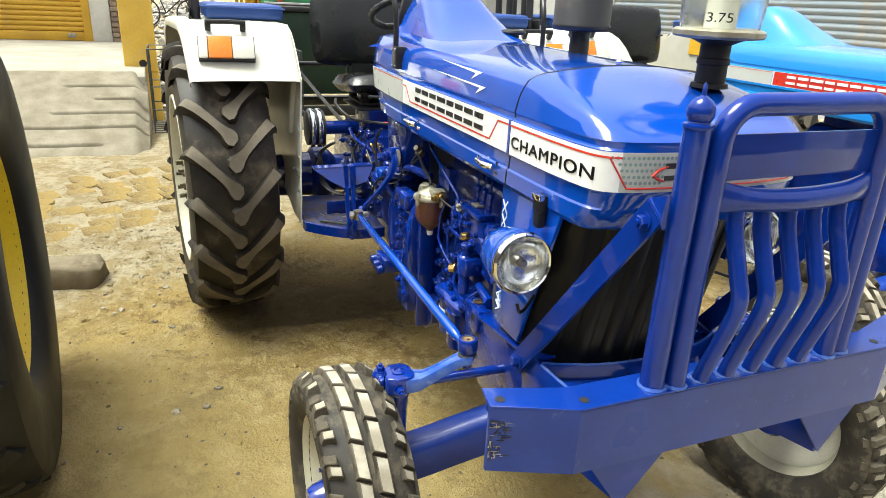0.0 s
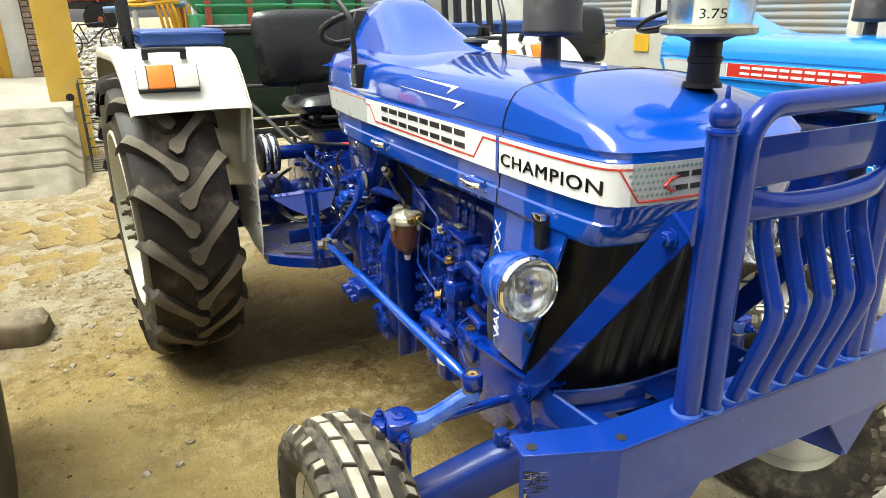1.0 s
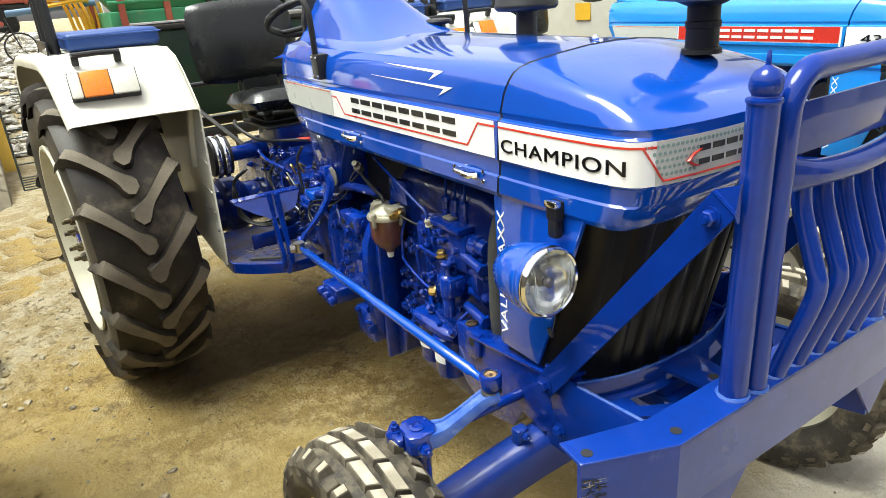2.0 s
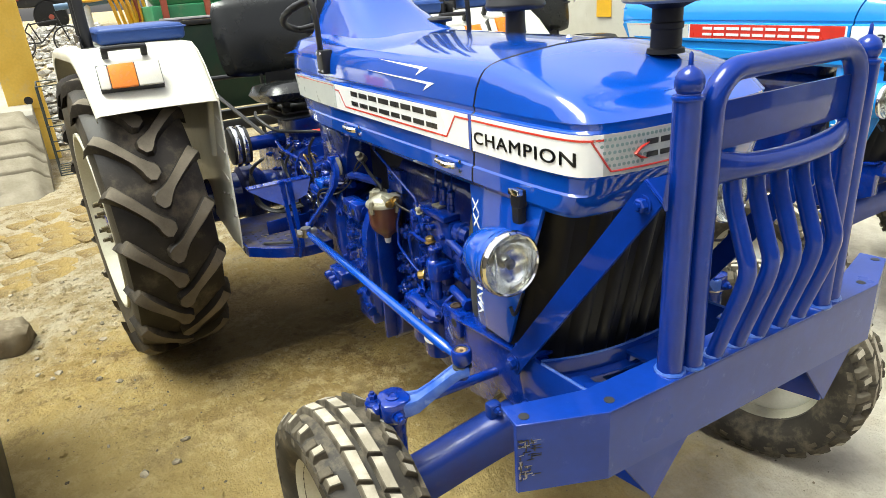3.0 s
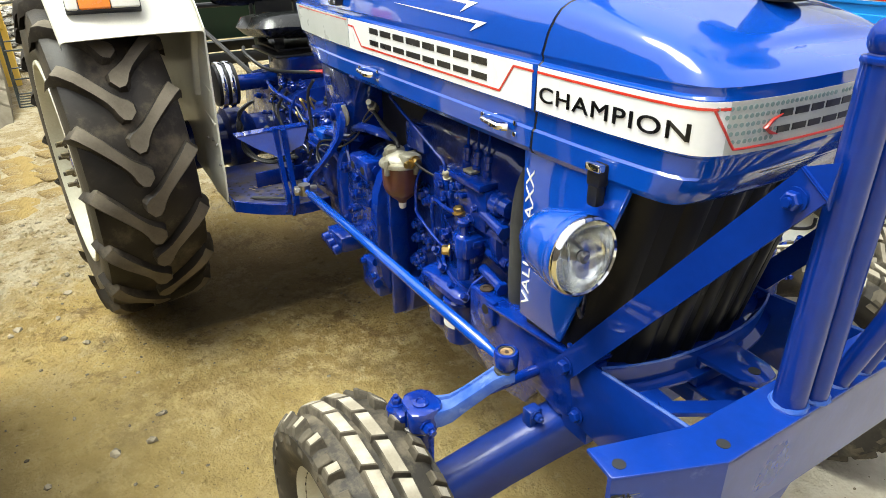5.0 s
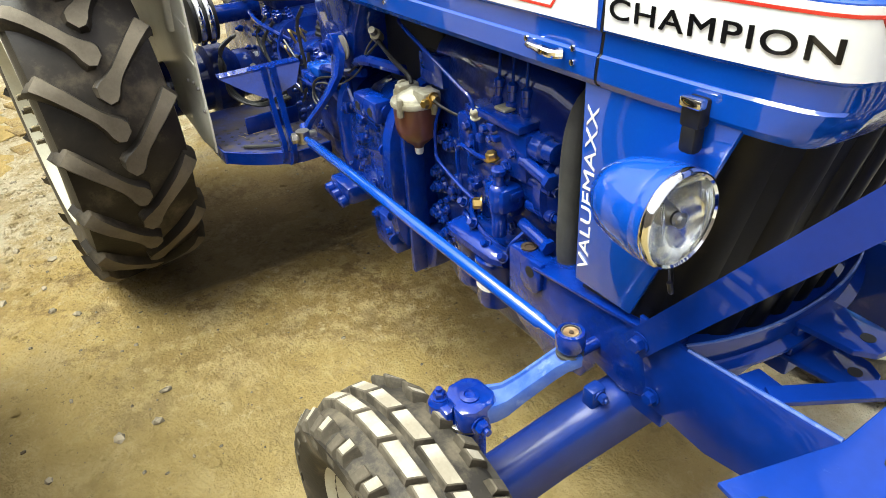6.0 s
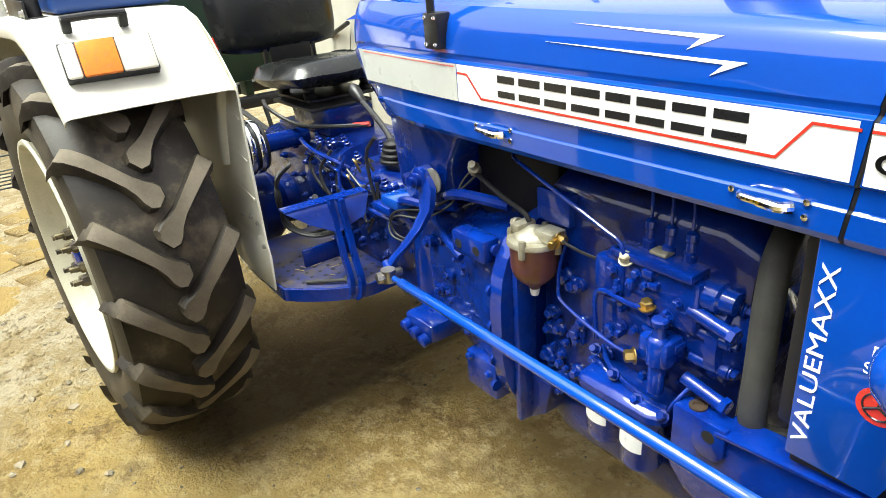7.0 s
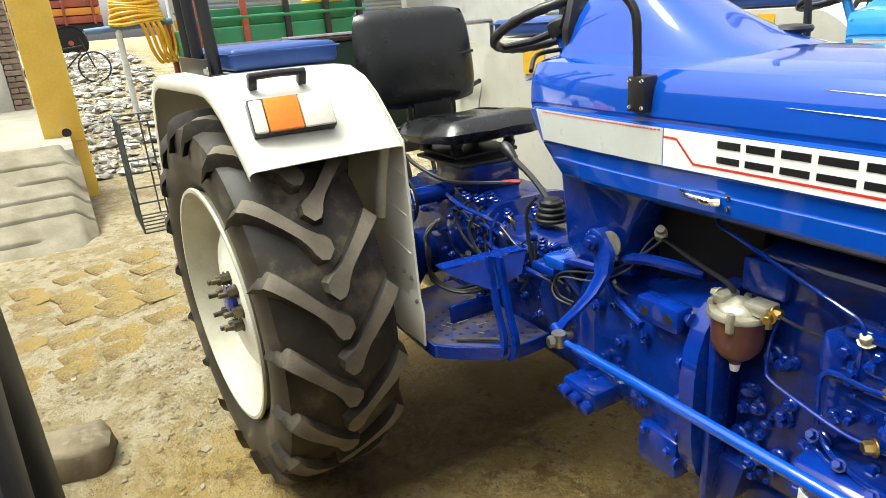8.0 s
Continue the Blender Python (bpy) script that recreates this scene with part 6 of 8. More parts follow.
for k in range(40):
    x, z = rnd.uniform(1.58, 2.02), rnd.uniform(0.53, 0.74)
    bm = bm_new()
    r = rnd.uniform(0.005, 0.010)
    bolt(bm, (x, -0.188, z), (0, -1, rnd.uniform(-0.2, 0.3)), r, r * 1.2)
    under("bolt", bm, parent=block_)
for k in range(12):
    bm = bm_new()
    x, z = rnd.uniform(1.76, 1.98), rnd.uniform(0.765, 0.98)
    w, h = rnd.uniform(0.012, 0.03), rnd.uniform(0.010, 0.022)
    box(bm, (x, -0.240, z), (x + w, -0.205, z + h), 0.004)
    under("pump_lug", bm, parent=pump)
for k in range(14):
    bm = bm_new()
    x, z = rnd.uniform(1.10, 1.46), rnd.uniform(0.50, 0.84)
    y = -0.215 - 0.06 * (x - 1.1) / 0.36
    bolt(bm, (x, y, z), (-0.3, -1, 0.1), rnd.uniform(0.006, 0.010), 0.008)
    under("bolt", bm, parent=bell)

# black wires and rods lying over the gearbox
rnd = random.Random(77)
for k in range(6):
    x, z = rnd.uniform(0.35, 0.75), rnd.uniform(0.78, 0.92)
    pts = [(x, -0.205 - rnd.uniform(0, 0.02), z)]
    for q in range(4):
        pts.append((pts[-1][0] + rnd.uniform(-0.03, 0.09), -0.205 - rnd.uniform(0.0, 0.025), pts[-1][2] + rnd.uniform(-0.07, 0.04)))
    pipe(pts, rnd.uniform(0.0022, 0.0045), plastic_black if k % 4 else hose_grey, "wire", "thin dark wire")
for x, z, y in ((0.47, 0.70, -0.30), (0.55, 0.68, -0.27)):
    bm = bm_new()
    tube(bm, catmull([(x, y + 0.08, z), (x + 0.05, y, z + 0.02), (x + 0.14, y - 0.03, z + 0.09), (x + 0.20, y - 0.04, z + 0.15)], 4), 0.010, 8)
    under("pedal_arm", bm, black_steel, "dark pedal arm")

# ---- fenders, seats and controls ----
amber = shader("amber lamp plastic", (0.90, 0.24, 0.008), 0.25, second=(0.80, 0.19, 0.005), scale=60, fine=200, bump=0.25, coat=0.4)
clear_plastic = shader("clear lamp plastic", (0.78, 0.76, 0.66), 0.2, second=(0.70, 0.67, 0.56), scale=12, fine=200, bump=0.08, coat=0.5)


def fender(side):
    """A cream mudguard: a bent top sheet, an outer lip and an inner shield."""
    prof = [(-0.60, 0.93), (-0.568, 1.05), (-0.53, 1.16), (-0.485, 1.27), (-0.43, 1.38), (-0.36, 1.432), (-0.28, 1.450), (0.22, 1.452), (0.30, 1.445), (0.37, 1.418), (0.44, 1.375), (0.52, 1.305), (0.585, 1.245), (0.607, 1.222)]
    bm = bm_new()
    rings = []
    for i, (x, z) in enumerate(prof):
        a, b = prof[max(i - 1, 0)], prof[min(i + 1, len(prof) - 1)]
        d = Vector((b[0] - a[0], 0, b[1] - a[1])).normalized()
        nrm = Vector((-d.z, 0, d.x))
        line = []
        for y, drop in ((0.990, -0.040), (0.992, -0.018), (0.986, -0.006), (0.974, 0.0), (0.80, 0.004), (0.64, 0.004), (0.525, 0.0), (0.508, -0.004), (0.500, -0.014)):
            p = Vector((x, 0, z)) + nrm * drop
            y = y + (y - 0.50) / 0.49 * (-0.015 + 0.085 * (0.52 - x))
            line.append(Vector((p.x, side * y, p.z)))
        back = [Vector((p.x, p.y, p.z)) - nrm * 0.004 - Vector((0, side * (0.003 if k < 2 else 0), 0)) for k, p in enumerate(line)]
        rings.append(line + back[::-1])
    loft(bm, rings)
    f = part("fender", bm, paint_cream, tractor, "cream painted steel fender", smooth=40)
    # inner shield with pressed ribs, down to a flap
    bm = bm_new()
    sy = lambda z: 0.500 + 0.06 * max(0.0, 1.24 - z)
    out = [(0.597, 1.230), (0.616, 1.08), (0.642, 0.90), (0.668, 0.745), (0.688, 0.70), (0.692, 0.589), (0.60, 0.585), (0.42, 0.60), (0.20, 0.62), (-0.10, 0.66), (-0.42, 0.82), (-0.52, 1.12), (-0.43, 1.37), (-0.30, 1.442), (0.24, 1.446), (0.36, 1.415), (0.44, 1.368), (0.52, 1.30)]
    skin = lambda q, d: Vector((q[0], side * (sy(q[1]) + d), q[1]))
    loft(bm, [[skin(q, 0.0) for q in out], [skin(q, -0.004) for q in out]])
    # rolled front edge, and a dented flap at the foot
    tube(bm, [skin(q, -0.002) for q in out[:6]], 0.004, 6)
    rings = [[skin((x0, z), 0.001), skin((x0 + 0.14, z - 0.01), bow), skin((x0 + 0.262, z), 0.001), skin((x0 + 0.14, z), -0.003)] for x0, z, bow in ((0.40, 0.76, 0.0), (0.41, 0.71, 0.020), (0.42, 0.66, 0.024), (0.425, 0.60, 0.006))]
    loft(bm, rings)
    sh = part("inner_shield", bm, paint_cream, f, "cream inner splash shield with dents", smooth=30)
    for z in (1.13, 1.00, 0.88):
        bm = bm_new()
        x0 = 0.590 + (1.1 - z) * 0.16
        tube(bm, [skin((x0, z), 0.001), skin((x0 - 0.15, z + 0.03), 0.001)], 0.0038, 8)
        part("pressed_rib", bm, paint_cream, f)
    bm = bm_new()
    bend = [(0.53, 1.28), (0.51, 1.20), (0.475, 1.08), (0.455, 0.96)]
    rings = [[skin((x, z), 0.001), skin((x - 0.01, z), 0.020), skin((x - 0.03, z), 0.027), skin((x - 0.05, z), 0.020), skin((x - 0.06, z), 0.001)] for x, z in bend]
    loft(bm, rings)
    part("pressed_channel", bm, paint_cream, f, smooth=60)
    for x, z in ((0.625, 0.80), (0.575, 0.81), (0.655, 0.73), (0.50, 0.80)):
        bm = bm_new()
        bolt(bm, skin((x, z), 0.001), (0, side, 0), 0.006, 0.005)
        part("rivet", bm, steel, f)
    if side > 0:
        bm = bm_new()
        prism(bm, [(-0.40, 0.78), (-0.92, 0.86), (-0.96, 1.30), (-0.80, 1.42), (-0.40, 1.42)], 0.5075, 0.5115, "xz")
        part("rear_flap", bm, paint_cream, f, "cream rear splash panel")
    # indicator
    m = Matrix.Translation((0.525, side * 0.800, 1.3468)) @ Matrix.Rotation(radians(-3 if side < 0 else 3), 4, "Z") @ Matrix.Rotation(radians(62), 4, "Y") @ Matrix.Diagonal((1.25, 1.24, 1.0, 1))
    bm = bm_new()
    box(bm, (-0.0440, -0.0990, -0.026), (0.0400, 0.0915, 0.015), 0.002, m)
    lamp = part("indicator", bm, plastic_black, tractor, "amber and clear indicator lamp in a black frame")
    bm = bm_new()
    k = -1 if side < 0 else 1
    lo, hi = sorted((k * 0.064, k * -0.014))
    box(bm, (-0.0415, lo, 0.006), (0.0375, hi, 0.026), 0.004, m)
    part("amber_lens", bm, amber, lamp, "amber lens")
    bm = bm_new()
    lo, hi = sorted((k * -0.016, k * -0.089))
    box(bm, (-0.0415, lo, 0.006), (0.0375, hi, 0.025), 0.004, m)
    part("clear_lens", bm, clear_plastic, lamp, "clear lens")
    bm = bm_new()
    lo, hi = sorted((k * 0.097, k * 0.066))
    box(bm, (-0.0415, lo, -0.006), (0.0375, hi, 0.022), 0.006, m)
    part("end_lens", bm, clear_plastic, lamp, "clear side lens")
    # black grab handle
    bm = bm_new()
    m = Matrix.Translation((0.385, side * 0.795, 1.420)) @ Matrix.Rotation(radians(28), 4, "Y")
    box(bm, (-0.012, -0.088, 0.0), (0.012, -0.062, 0.045), 0.004, m)
    box(bm, (-0.012, 0.062, 0.0), (0.012, 0.088, 0.045), 0.004, m)
    tube(bm, [m @ Vector(p) for p in ((0, -0.085, 0.040), (0, 0.0, 0.043), (0, 0.085, 0.040))], 0.011, 10)
    part("grab_handle", bm, plastic_black, tractor, "black plastic grab handle")
    # blue cushion seat on the fender
    bm = bm_new()
    box(bm, (-0.36, min(side * 0.50, side * 0.868), 1.458), (0.165, max(side * 0.50, side * 0.868), 1.530), 0.022, seg=3)
    cu = part("fender_cushion", bm, vinyl_blue, tractor, "blue vinyl cushion on the fender")
    bm = bm_new()
    lo, hi = sorted((side * 0.497, side * 0.871))
    ring = [(-0.363, lo, 1.512), (0.168, lo, 1.512), (0.168, hi, 1.512), (-0.363, hi, 1.512), (-0.363, lo, 1.512)]
    tube(bm, ring, 0.004, 6)
    part("piping", bm, vinyl_blue, cu)
    # canopy posts on an angle iron
    bm = bm_new()
    lo, hi = sorted((side * 0.878, side * 0.938))
    box(bm, (-0.36, lo, 1.448), (0.16, hi, 1.456), 0.002)
    lo, hi = sorted((side * 0.932, side * 0.938))
    box(bm, (-0.36, lo, 1.448), (0.16, hi, 1.505), 0.002)
    iron = part("angle_iron", bm, black_steel, tractor, "dusty black angle iron")
    for x, lean in ((0.10, -0.10), (-0.16, -0.06), (-0.31, -0.06)):
        bm = bm_new()
        tube(bm, [(x, side * 0.905, 1.452), (x + lean, side * 0.905, 2.25)], 0.021, 14)
        part("canopy_post", bm, black_steel, tractor, "black canopy post")
    bm = bm_new()
    bolt(bm, (0.15, side * 0.939, 1.47), (0, side, 0), 0.010, 0.010)
    part("bolt", bm, steel, iron)
    return f


for side in (-1, 1):
    far_fender = fender(side)
sticker_yellow = shader("yellow sticker", (0.80, 0.46, 0.03), 0.4, bump=0.0, dirt=(0.5, 0.25, 0.05), dirt_amount=0.15, dirt_scale=30)
bm = bm_new()
box(bm, (-0.12, 0.4925, 1.295), (0.035, 0.4955, 1.415), 0)
part("warning_sticker", bm, sticker_yellow, far_fender, "yellow paper sticker")

# seat
def pad(bm, size, m, puff=0.02, n=14):
    """An upholstered pad with swollen faces and a rounded edge."""
    sx, sy, sz = size
    made = bmesh.ops.create_grid(bm, x_segments=n, y_segments=n, size=1.0)["verts"]
    top = {v: Vector(v.co) for v in made}
    for v, c in top.items():
        e = max(0.0, 1 - abs(c.x) ** 6) * max(0.0, 1 - abs(c.y) ** 6)
        sq = 1 - 0.10 * (abs(c.x) * abs(c.y)) ** 3
        v.co = Vector((c.x * sx * sq, c.y * sy * sq, sz * e ** 0.4 + puff * max(0, 1 - c.x * c.x) * max(0, 1 - c.y * c.y)))
    got = bmesh.ops.duplicate(bm, geom=[g for v in made for g in [v]] + list({e for v in made for e in v.link_edges}) + list({f for v in made for f in v.link_faces}))
    for v in [g for g in got["geom"] if isinstance(g, bmesh.types.BMVert)]:
        v.co.z = -v.co.z * 0.8
    allv = made + [g for g in got["geom"] if isinstance(g, bmesh.types.BMVert)]
    bmesh.ops.transform(bm, matrix=m, verts=allv)
    bmesh.ops.remove_doubles(bm, verts=allv, dist=0.0005)
    return bm


bm = bm_new()
pad(bm, (0.240, 0.245, 0.050), pose(0.19, 0.0, 1.160, 0, -5, 0), 0.010)
for v in bm.verts:
    v.co.z += 0.006 * noise.noise((v.co.x * 9, v.co.y * 9, 2.0)) - 0.012 * math.exp(-((v.co.x - 0.20) / 0.13) ** 2 - (v.co.y / 0.15) ** 2)
seat = part("seat_cushion", bm, vinyl_black, tractor, "worn black vinyl driver's seat", smooth=60)
for y in (-0.11, 0.11):
    bm = bm_new()
    tube(bm, catmull([(-0.02, y, 1.180), (0.10, y, 1.205), (0.25, y * 1.02, 1.213), (0.40, y * 1.02, 1.196)], 4), 0.006, 8)
    part("seam_welt", bm, vinyl_black, seat)
bm = bm_new()
pad(bm, (0.20, 0.272, 0.04), pose(-0.135, -0.045, 1.418, 0, 80, 0), 0.02)
back = part("backrest", bm, vinyl_black, tractor, "black vinyl backrest", smooth=60)
bm = bm_new()
tube(bm, catmull([(-0.098, -0.245, 1.423), (-0.090, -0.12, 1.418), (-0.088, 0.10, 1.418), (-0.096, 0.21, 1.423)], 4), 0.006, 8)
part("seam_welt", bm, vinyl_black, back)
bm = bm_new()
box(bm, (-0.10, -0.10, 1.17), (-0.085, 0.08, 1.34), 0.004)
box(bm, (-0.115, -0.125, 1.15), (-0.09, -0.11, 1.34), 0.003)
box(bm, (-0.115, 0.09, 1.15), (-0.09, 0.105, 1.34), 0.003)
part("back_bracket", bm, black_steel, tractor, "black seat back bracket")
bm = bm_new()
box(bm, (0.0, -0.14, 1.06), (0.30, 0.14, 1.075), 0.004)
for x, y in ((0.03, -0.12), (0.27, -0.12), (0.03, 0.12), (0.27, 0.12)):
    lathe(bm, [(0.022, 0), (0.026, 0.02), (0.020, 0.03), (0.026, 0.05), (0.022, 0.07)], (x, y, 1.072), (0, 0, 1), 12)
part("seat_frame", bm, black_steel, tractor, "black sprung seat frame")
bm = bm_new()
prism(bm, [(-0.05, 1.19), (0.06, 1.19), (0.035, 1.27), (-0.015, 1.27)], -0.72, -0.70, "yz", 0.003)
refl_red = shader("red reflector plastic", (0.75, 0.03, 0.015), 0.25, scale=80, bump=0.2, coat=0.4)
reflector_t = part("rear_reflector", bm, refl_red, tractor, "red triangular rear reflector")
for v in reflector_t.data.vertices:
    v.co.y -= 0.10
bm = bm_new()
tube(bm, [(-0.71, -0.6, 1.175), (-0.71, 0.6, 1.175)], 0.015, 10)
for y in (-0.5, 0.5):
    tube(bm, [(-0.71, y, 1.175), (-0.45, y * 0.93, 1.25)], 0.012, 8)
part("rear_bar", bm, black_steel, tractor, "dark bar behind the fenders")
bm = bm_new()
tube(bm, [(-0.40, -0.52, 1.53), (-0.40, 0.52, 1.53)], 0.010, 8)
for y in (-0.52, 0.52):
    tube(bm, [(-0.40, y, 1.53), (-0.40, y, 1.44)], 0.010, 8)
part("cross_rail", bm, steel, tractor, "pale metal cross rail")

# steering wheel
hub = Vector((0.735, 0.0, 1.530))
ax = Vector((-0.36, 0, 0.93)).normalized()
u = Vector((0.93, 0, 0.36)).normalized()
w = Vector((0, 1, 0))
bm = bm_new()
n = 56
rings = []
for k in range(n):
    a = 2 * math.pi * k / n
    d = u * math.cos(a) + w * math.sin(a)
    t = 0.0145 + 0.0012 * math.cos(k * math.pi)
    rings.append([hub + d * (0.205 + t * math.cos(b)) + ax * (t * math.sin(b)) for b in (2 * math.pi * j / 10 for j in range(10))])
loft(bm, rings + [rings[0]], True, False)
wheel_s = part("steering_wheel", bm, plastic_black, tractor, "black ribbed steering wheel", smooth=60)
for a in (90, 210, 330):
    d = u * math.cos(radians(a)) + w * math.sin(radians(a))
    bm = bm_new()
    tube(bm, [hub - ax * 0.02, hub + d * 0.10 - ax * 0.018, hub + d * 0.20], [0.014, 0.011, 0.010], 10)
    part("spoke", bm, plastic_black, wheel_s)
bm = bm_new()
lathe(bm, [(0.034, -0.04), (0.040, -0.02), (0.040, 0.0), (0.030, 0.012), (0.0001, 0.014)], hub, ax, 24)
part("hub_cap", bm, plastic_black, wheel_s)
bm = bm_new()
tube(bm, [hub - ax * 0.02, hub - ax * 0.30], 0.022, 14)
part("steering_column", bm, paint_blue, tractor, "blue steering column tube")
bm = bm_new()
tube(bm, catmull([hub - ax * 0.08 + Vector((0, -0.02, 0)), hub - ax * 0.09 + Vector((-0.02, -0.10, 0.0)), hub - ax * 0.11 + Vector((0.02, -0.16, -0.02))], 4), 0.007, 8)
part("stalk", bm, plastic_black, tractor, "black control stalk")

# upright silencer and air intake, left of the bonnet's middle
bm = bm_new()
lathe(bm, [(0.032, 0), (0.030, 0.01), (0.028, 0.075)], (1.86, 0.12, 1.448), (0, 0, 1), 18)
exhaust = part("exhaust_stub", bm, black_steel, tractor, "black exhaust stub")
bm = bm_new()
lathe(bm, [(0.03, 0), (0.080, 0.004), (0.087, 0.012), (0.087, 0.02), (0.084, 0.024), (0.084, 0.40), (0.07, 0.42), (0.03, 0.43), (0.026, 0.9)], (1.86, 0.12, 1.518), (0, 0, 1), 30)
part("silencer", bm, black_steel, tractor, "black upright silencer can", smooth=50)
cx, cy = 2.425, 0.115
bm = bm_new()
lathe(bm, [(0.042, 0), (0.040, 0.010), (0.034, 0.012), (0.033, 0.050), (0.036, 0.052), (0.036, 0.064), (0.033, 0.066), (0.033, 0.094), (0.055, 0.104), (0.070, 0.108)], (cx, cy, 1.428), (0, 0, 1), 26)
part("intake_pipe", bm, rubber_clean, tractor, "black rubber air intake pipe", smooth=50)
bm = bm_new()
lathe(bm, [(0.070, 0), (0.094, 0.003), (0.099, 0.007), (0.099, 0.017), (0.092, 0.022), (0.086, 0.022)], (cx, cy, 1.534), (0, 0, 1), 32)
part("bowl_base", bm, alloy, tractor, "brushed metal pre-cleaner base", smooth=50)
bowl_glass = glass("clear plastic bowl", (0.86, 0.88, 0.86), 0.12, 1.3)
bm = bm_new()
lathe(bm, [(0.084, 0), (0.086, 0.02), (0.094, 0.12), (0.098, 0.17), (0.095, 0.17), (0.091, 0.12), (0.083, 0.02), (0.080, 0.0)], (cx, cy, 1.552), (0, 0, 1), 32, caps=False)
bw = part("pre_cleaner_bowl", bm, bowl_glass, tractor, "clear plastic pre-cleaner bowl with marker writing", smooth=50)
bw.visible_shadow = False
bm = bm_new()
lathe(bm, [(0.035, 0), (0.035, 0.16), (0.06, 0.19), (0.0001, 0.20)], (cx, cy, 1.552), (0, 0, 1), 20)
part("bowl_core", bm, clear_plastic, tractor, "pale core inside the bowl")
d = Vector((0.74, -0.67, 0)).normalized()
m = Matrix.Translation(Vector((cx, cy, 1.570)) + d * 0.0925 - Vector((0.67, 0.74, 0)) * 0.03) @ Matrix.Rotation(math.atan2(0.74, 0.67), 4, "Z") @ Matrix.Rotation(radians(90), 4, "X")
lettering("marker_writing", "3.75", 0.027, m, decal_black, tractor, 0.0006, "black marker writing", 0.052)
bm = bm_new()
lathe(bm, [(0.025, 0), (0.025, 0.02), (0.045, 0.022), (0.048, 0.03), (0.045, 0.036), (0.02, 0.04), (0.0001, 0.04)], (1.40, 0.13, 1.462), (0, 0, 1), 24)
part("fuel_cap", bm, plastic_black, tractor, "black fuel filler cap")
bm = bm_new()
lathe(bm, [(0.007, 0), (0.009, 0.004), (0.006, 0.010), (0.0001, 0.012)], (2.235, 0.0, 1.462), (0, 0, 1), 12)
part("bonnet_knob", bm, chrome, tractor, "small chrome knob")

wire_green = shader("weathered green-grey wire", (0.07, 0.085, 0.075), 0.6, second=(0.04, 0.045, 0.04), scale=12, bump=0.1)
# wire basket hung behind the axle
bm = bm_new()
def basket(x0, x1, y0, y1, z0, z1):
    wires = []
    for z in (z0, z0 + 0.14, z0 + 0.28, z1):
        wires.append([(x0, y0, z), (x1, y0, z), (x1, y1, z), (x0, y1, z), (x0, y0, z)])
    for k in range(9):
        y = y0 + (y1 - y0) * k / 8
        wires.append([(x0, y, z1), (x0, y, z0), (x1, y, z0), (x1, y, z1)])
    for k in range(1, 5):
        x = x0 + (x1 - x0) * k / 5
        wires.append([(x, y0, z1), (x, y0, z0), (x, y1, z0), (x, y1, z1)])
    return wires
for y in (-0.7, -0.3):
    tube(bm, [(-0.80, y, 1.15), (-0.25, y * 0.3, 0.85)], 0.012, 6)
tube(bm, [(-0.80, -1.06, 1.15), (-0.80, -0.25, 1.15)], 0.010, 6)
carrier = part("wire_carrier", bm, black_steel, tractor, "dark welded wire carrier basket")
for wpts in basket(-1.15, -0.80, -1.17, -0.25, 0.74, 1.24):
    bm = bm_new()
    tube(bm, wpts, 0.0042, 5)
    part("wire", bm, wire_green, carrier)

# ---- the yard ----
def smooth(a, b, v):
    t = min(1.0, max(0.0, (v - a) / (b - a)))
    return t * t * (3 - 2 * t)


def ground_z(x, y):
    """Height of the yard: trodden flat round the tractors, rising behind to a heap of rubble."""
    rise = 1.15 * smooth(-5.5, -20.0, x) * smooth(-2.2, -1.0, y) if x < -5.5 else 0.0
    mound = 0.10 * math.exp(-((x + 0.75) / 0.28) ** 2) * math.exp(-((y + 0.15) / 0.55) ** 2)
    heap = 0.02 * math.exp(-((x + 0.55) / 0.35) ** 2) * math.exp(-((y + 1.25) / 0.22) ** 2)
    near = math.exp(-((x - 1) / 6) ** 2 - (y / 6) ** 2)
    mound -= 0.022 * smooth(0.585, 0.535, x + 0.05 * noise.noise((y * 2.0, 1.0, 3.0))) * smooth(-0.5, -0.1, x) * smooth(1.1, 0.75, abs(y))
    n = noise.noise((x * 0.9, y * 0.9, 0.3)) * 0.012 + noise.noise((x * 3.1, y * 3.1, 4.0)) * 0.006 + (noise.noise((x * 11, y * 11, 9.0)) * 0.004 + noise.noise((x * 27, y * 27, 2.0)) * 0.002) * near
    far = (1 - near) * noise.noise((x * 0.3, y * 0.3, 7.0)) * 0.06
    return rise + mound + heap + n + far - 0.004


dirt_mat = bpy.data.materials.new("packed earth")
dirt_mat.use_nodes = True
nt = dirt_mat.node_tree
nd, ln = nt.nodes, nt.links
bsdf = nd["Principled BSDF"]
tc = nd.new("ShaderNodeTexCoord")


def tex(scale, detail=8, rough=0.6):
    n = nd.new("ShaderNodeTexNoise")
    n.inputs["Scale"].default_value, n.inputs["Detail"].default_value, n.inputs["Roughness"].default_value = scale, detail, rough
    ln.new(tc.outputs["Object"], n.inputs["Vector"])
    return n.outputs["Fac"]


def span(value, a, b, lo=0.0, hi=1.0):
    m = nd.new("ShaderNodeMapRange")
    m.inputs["From Min"].default_value, m.inputs["From Max"].default_value, m.inputs["To Min"].default_value, m.inputs["To Max"].default_value = a, b, lo, hi
    ln.new(value, m.inputs["Value"])
    return m.outputs[0]


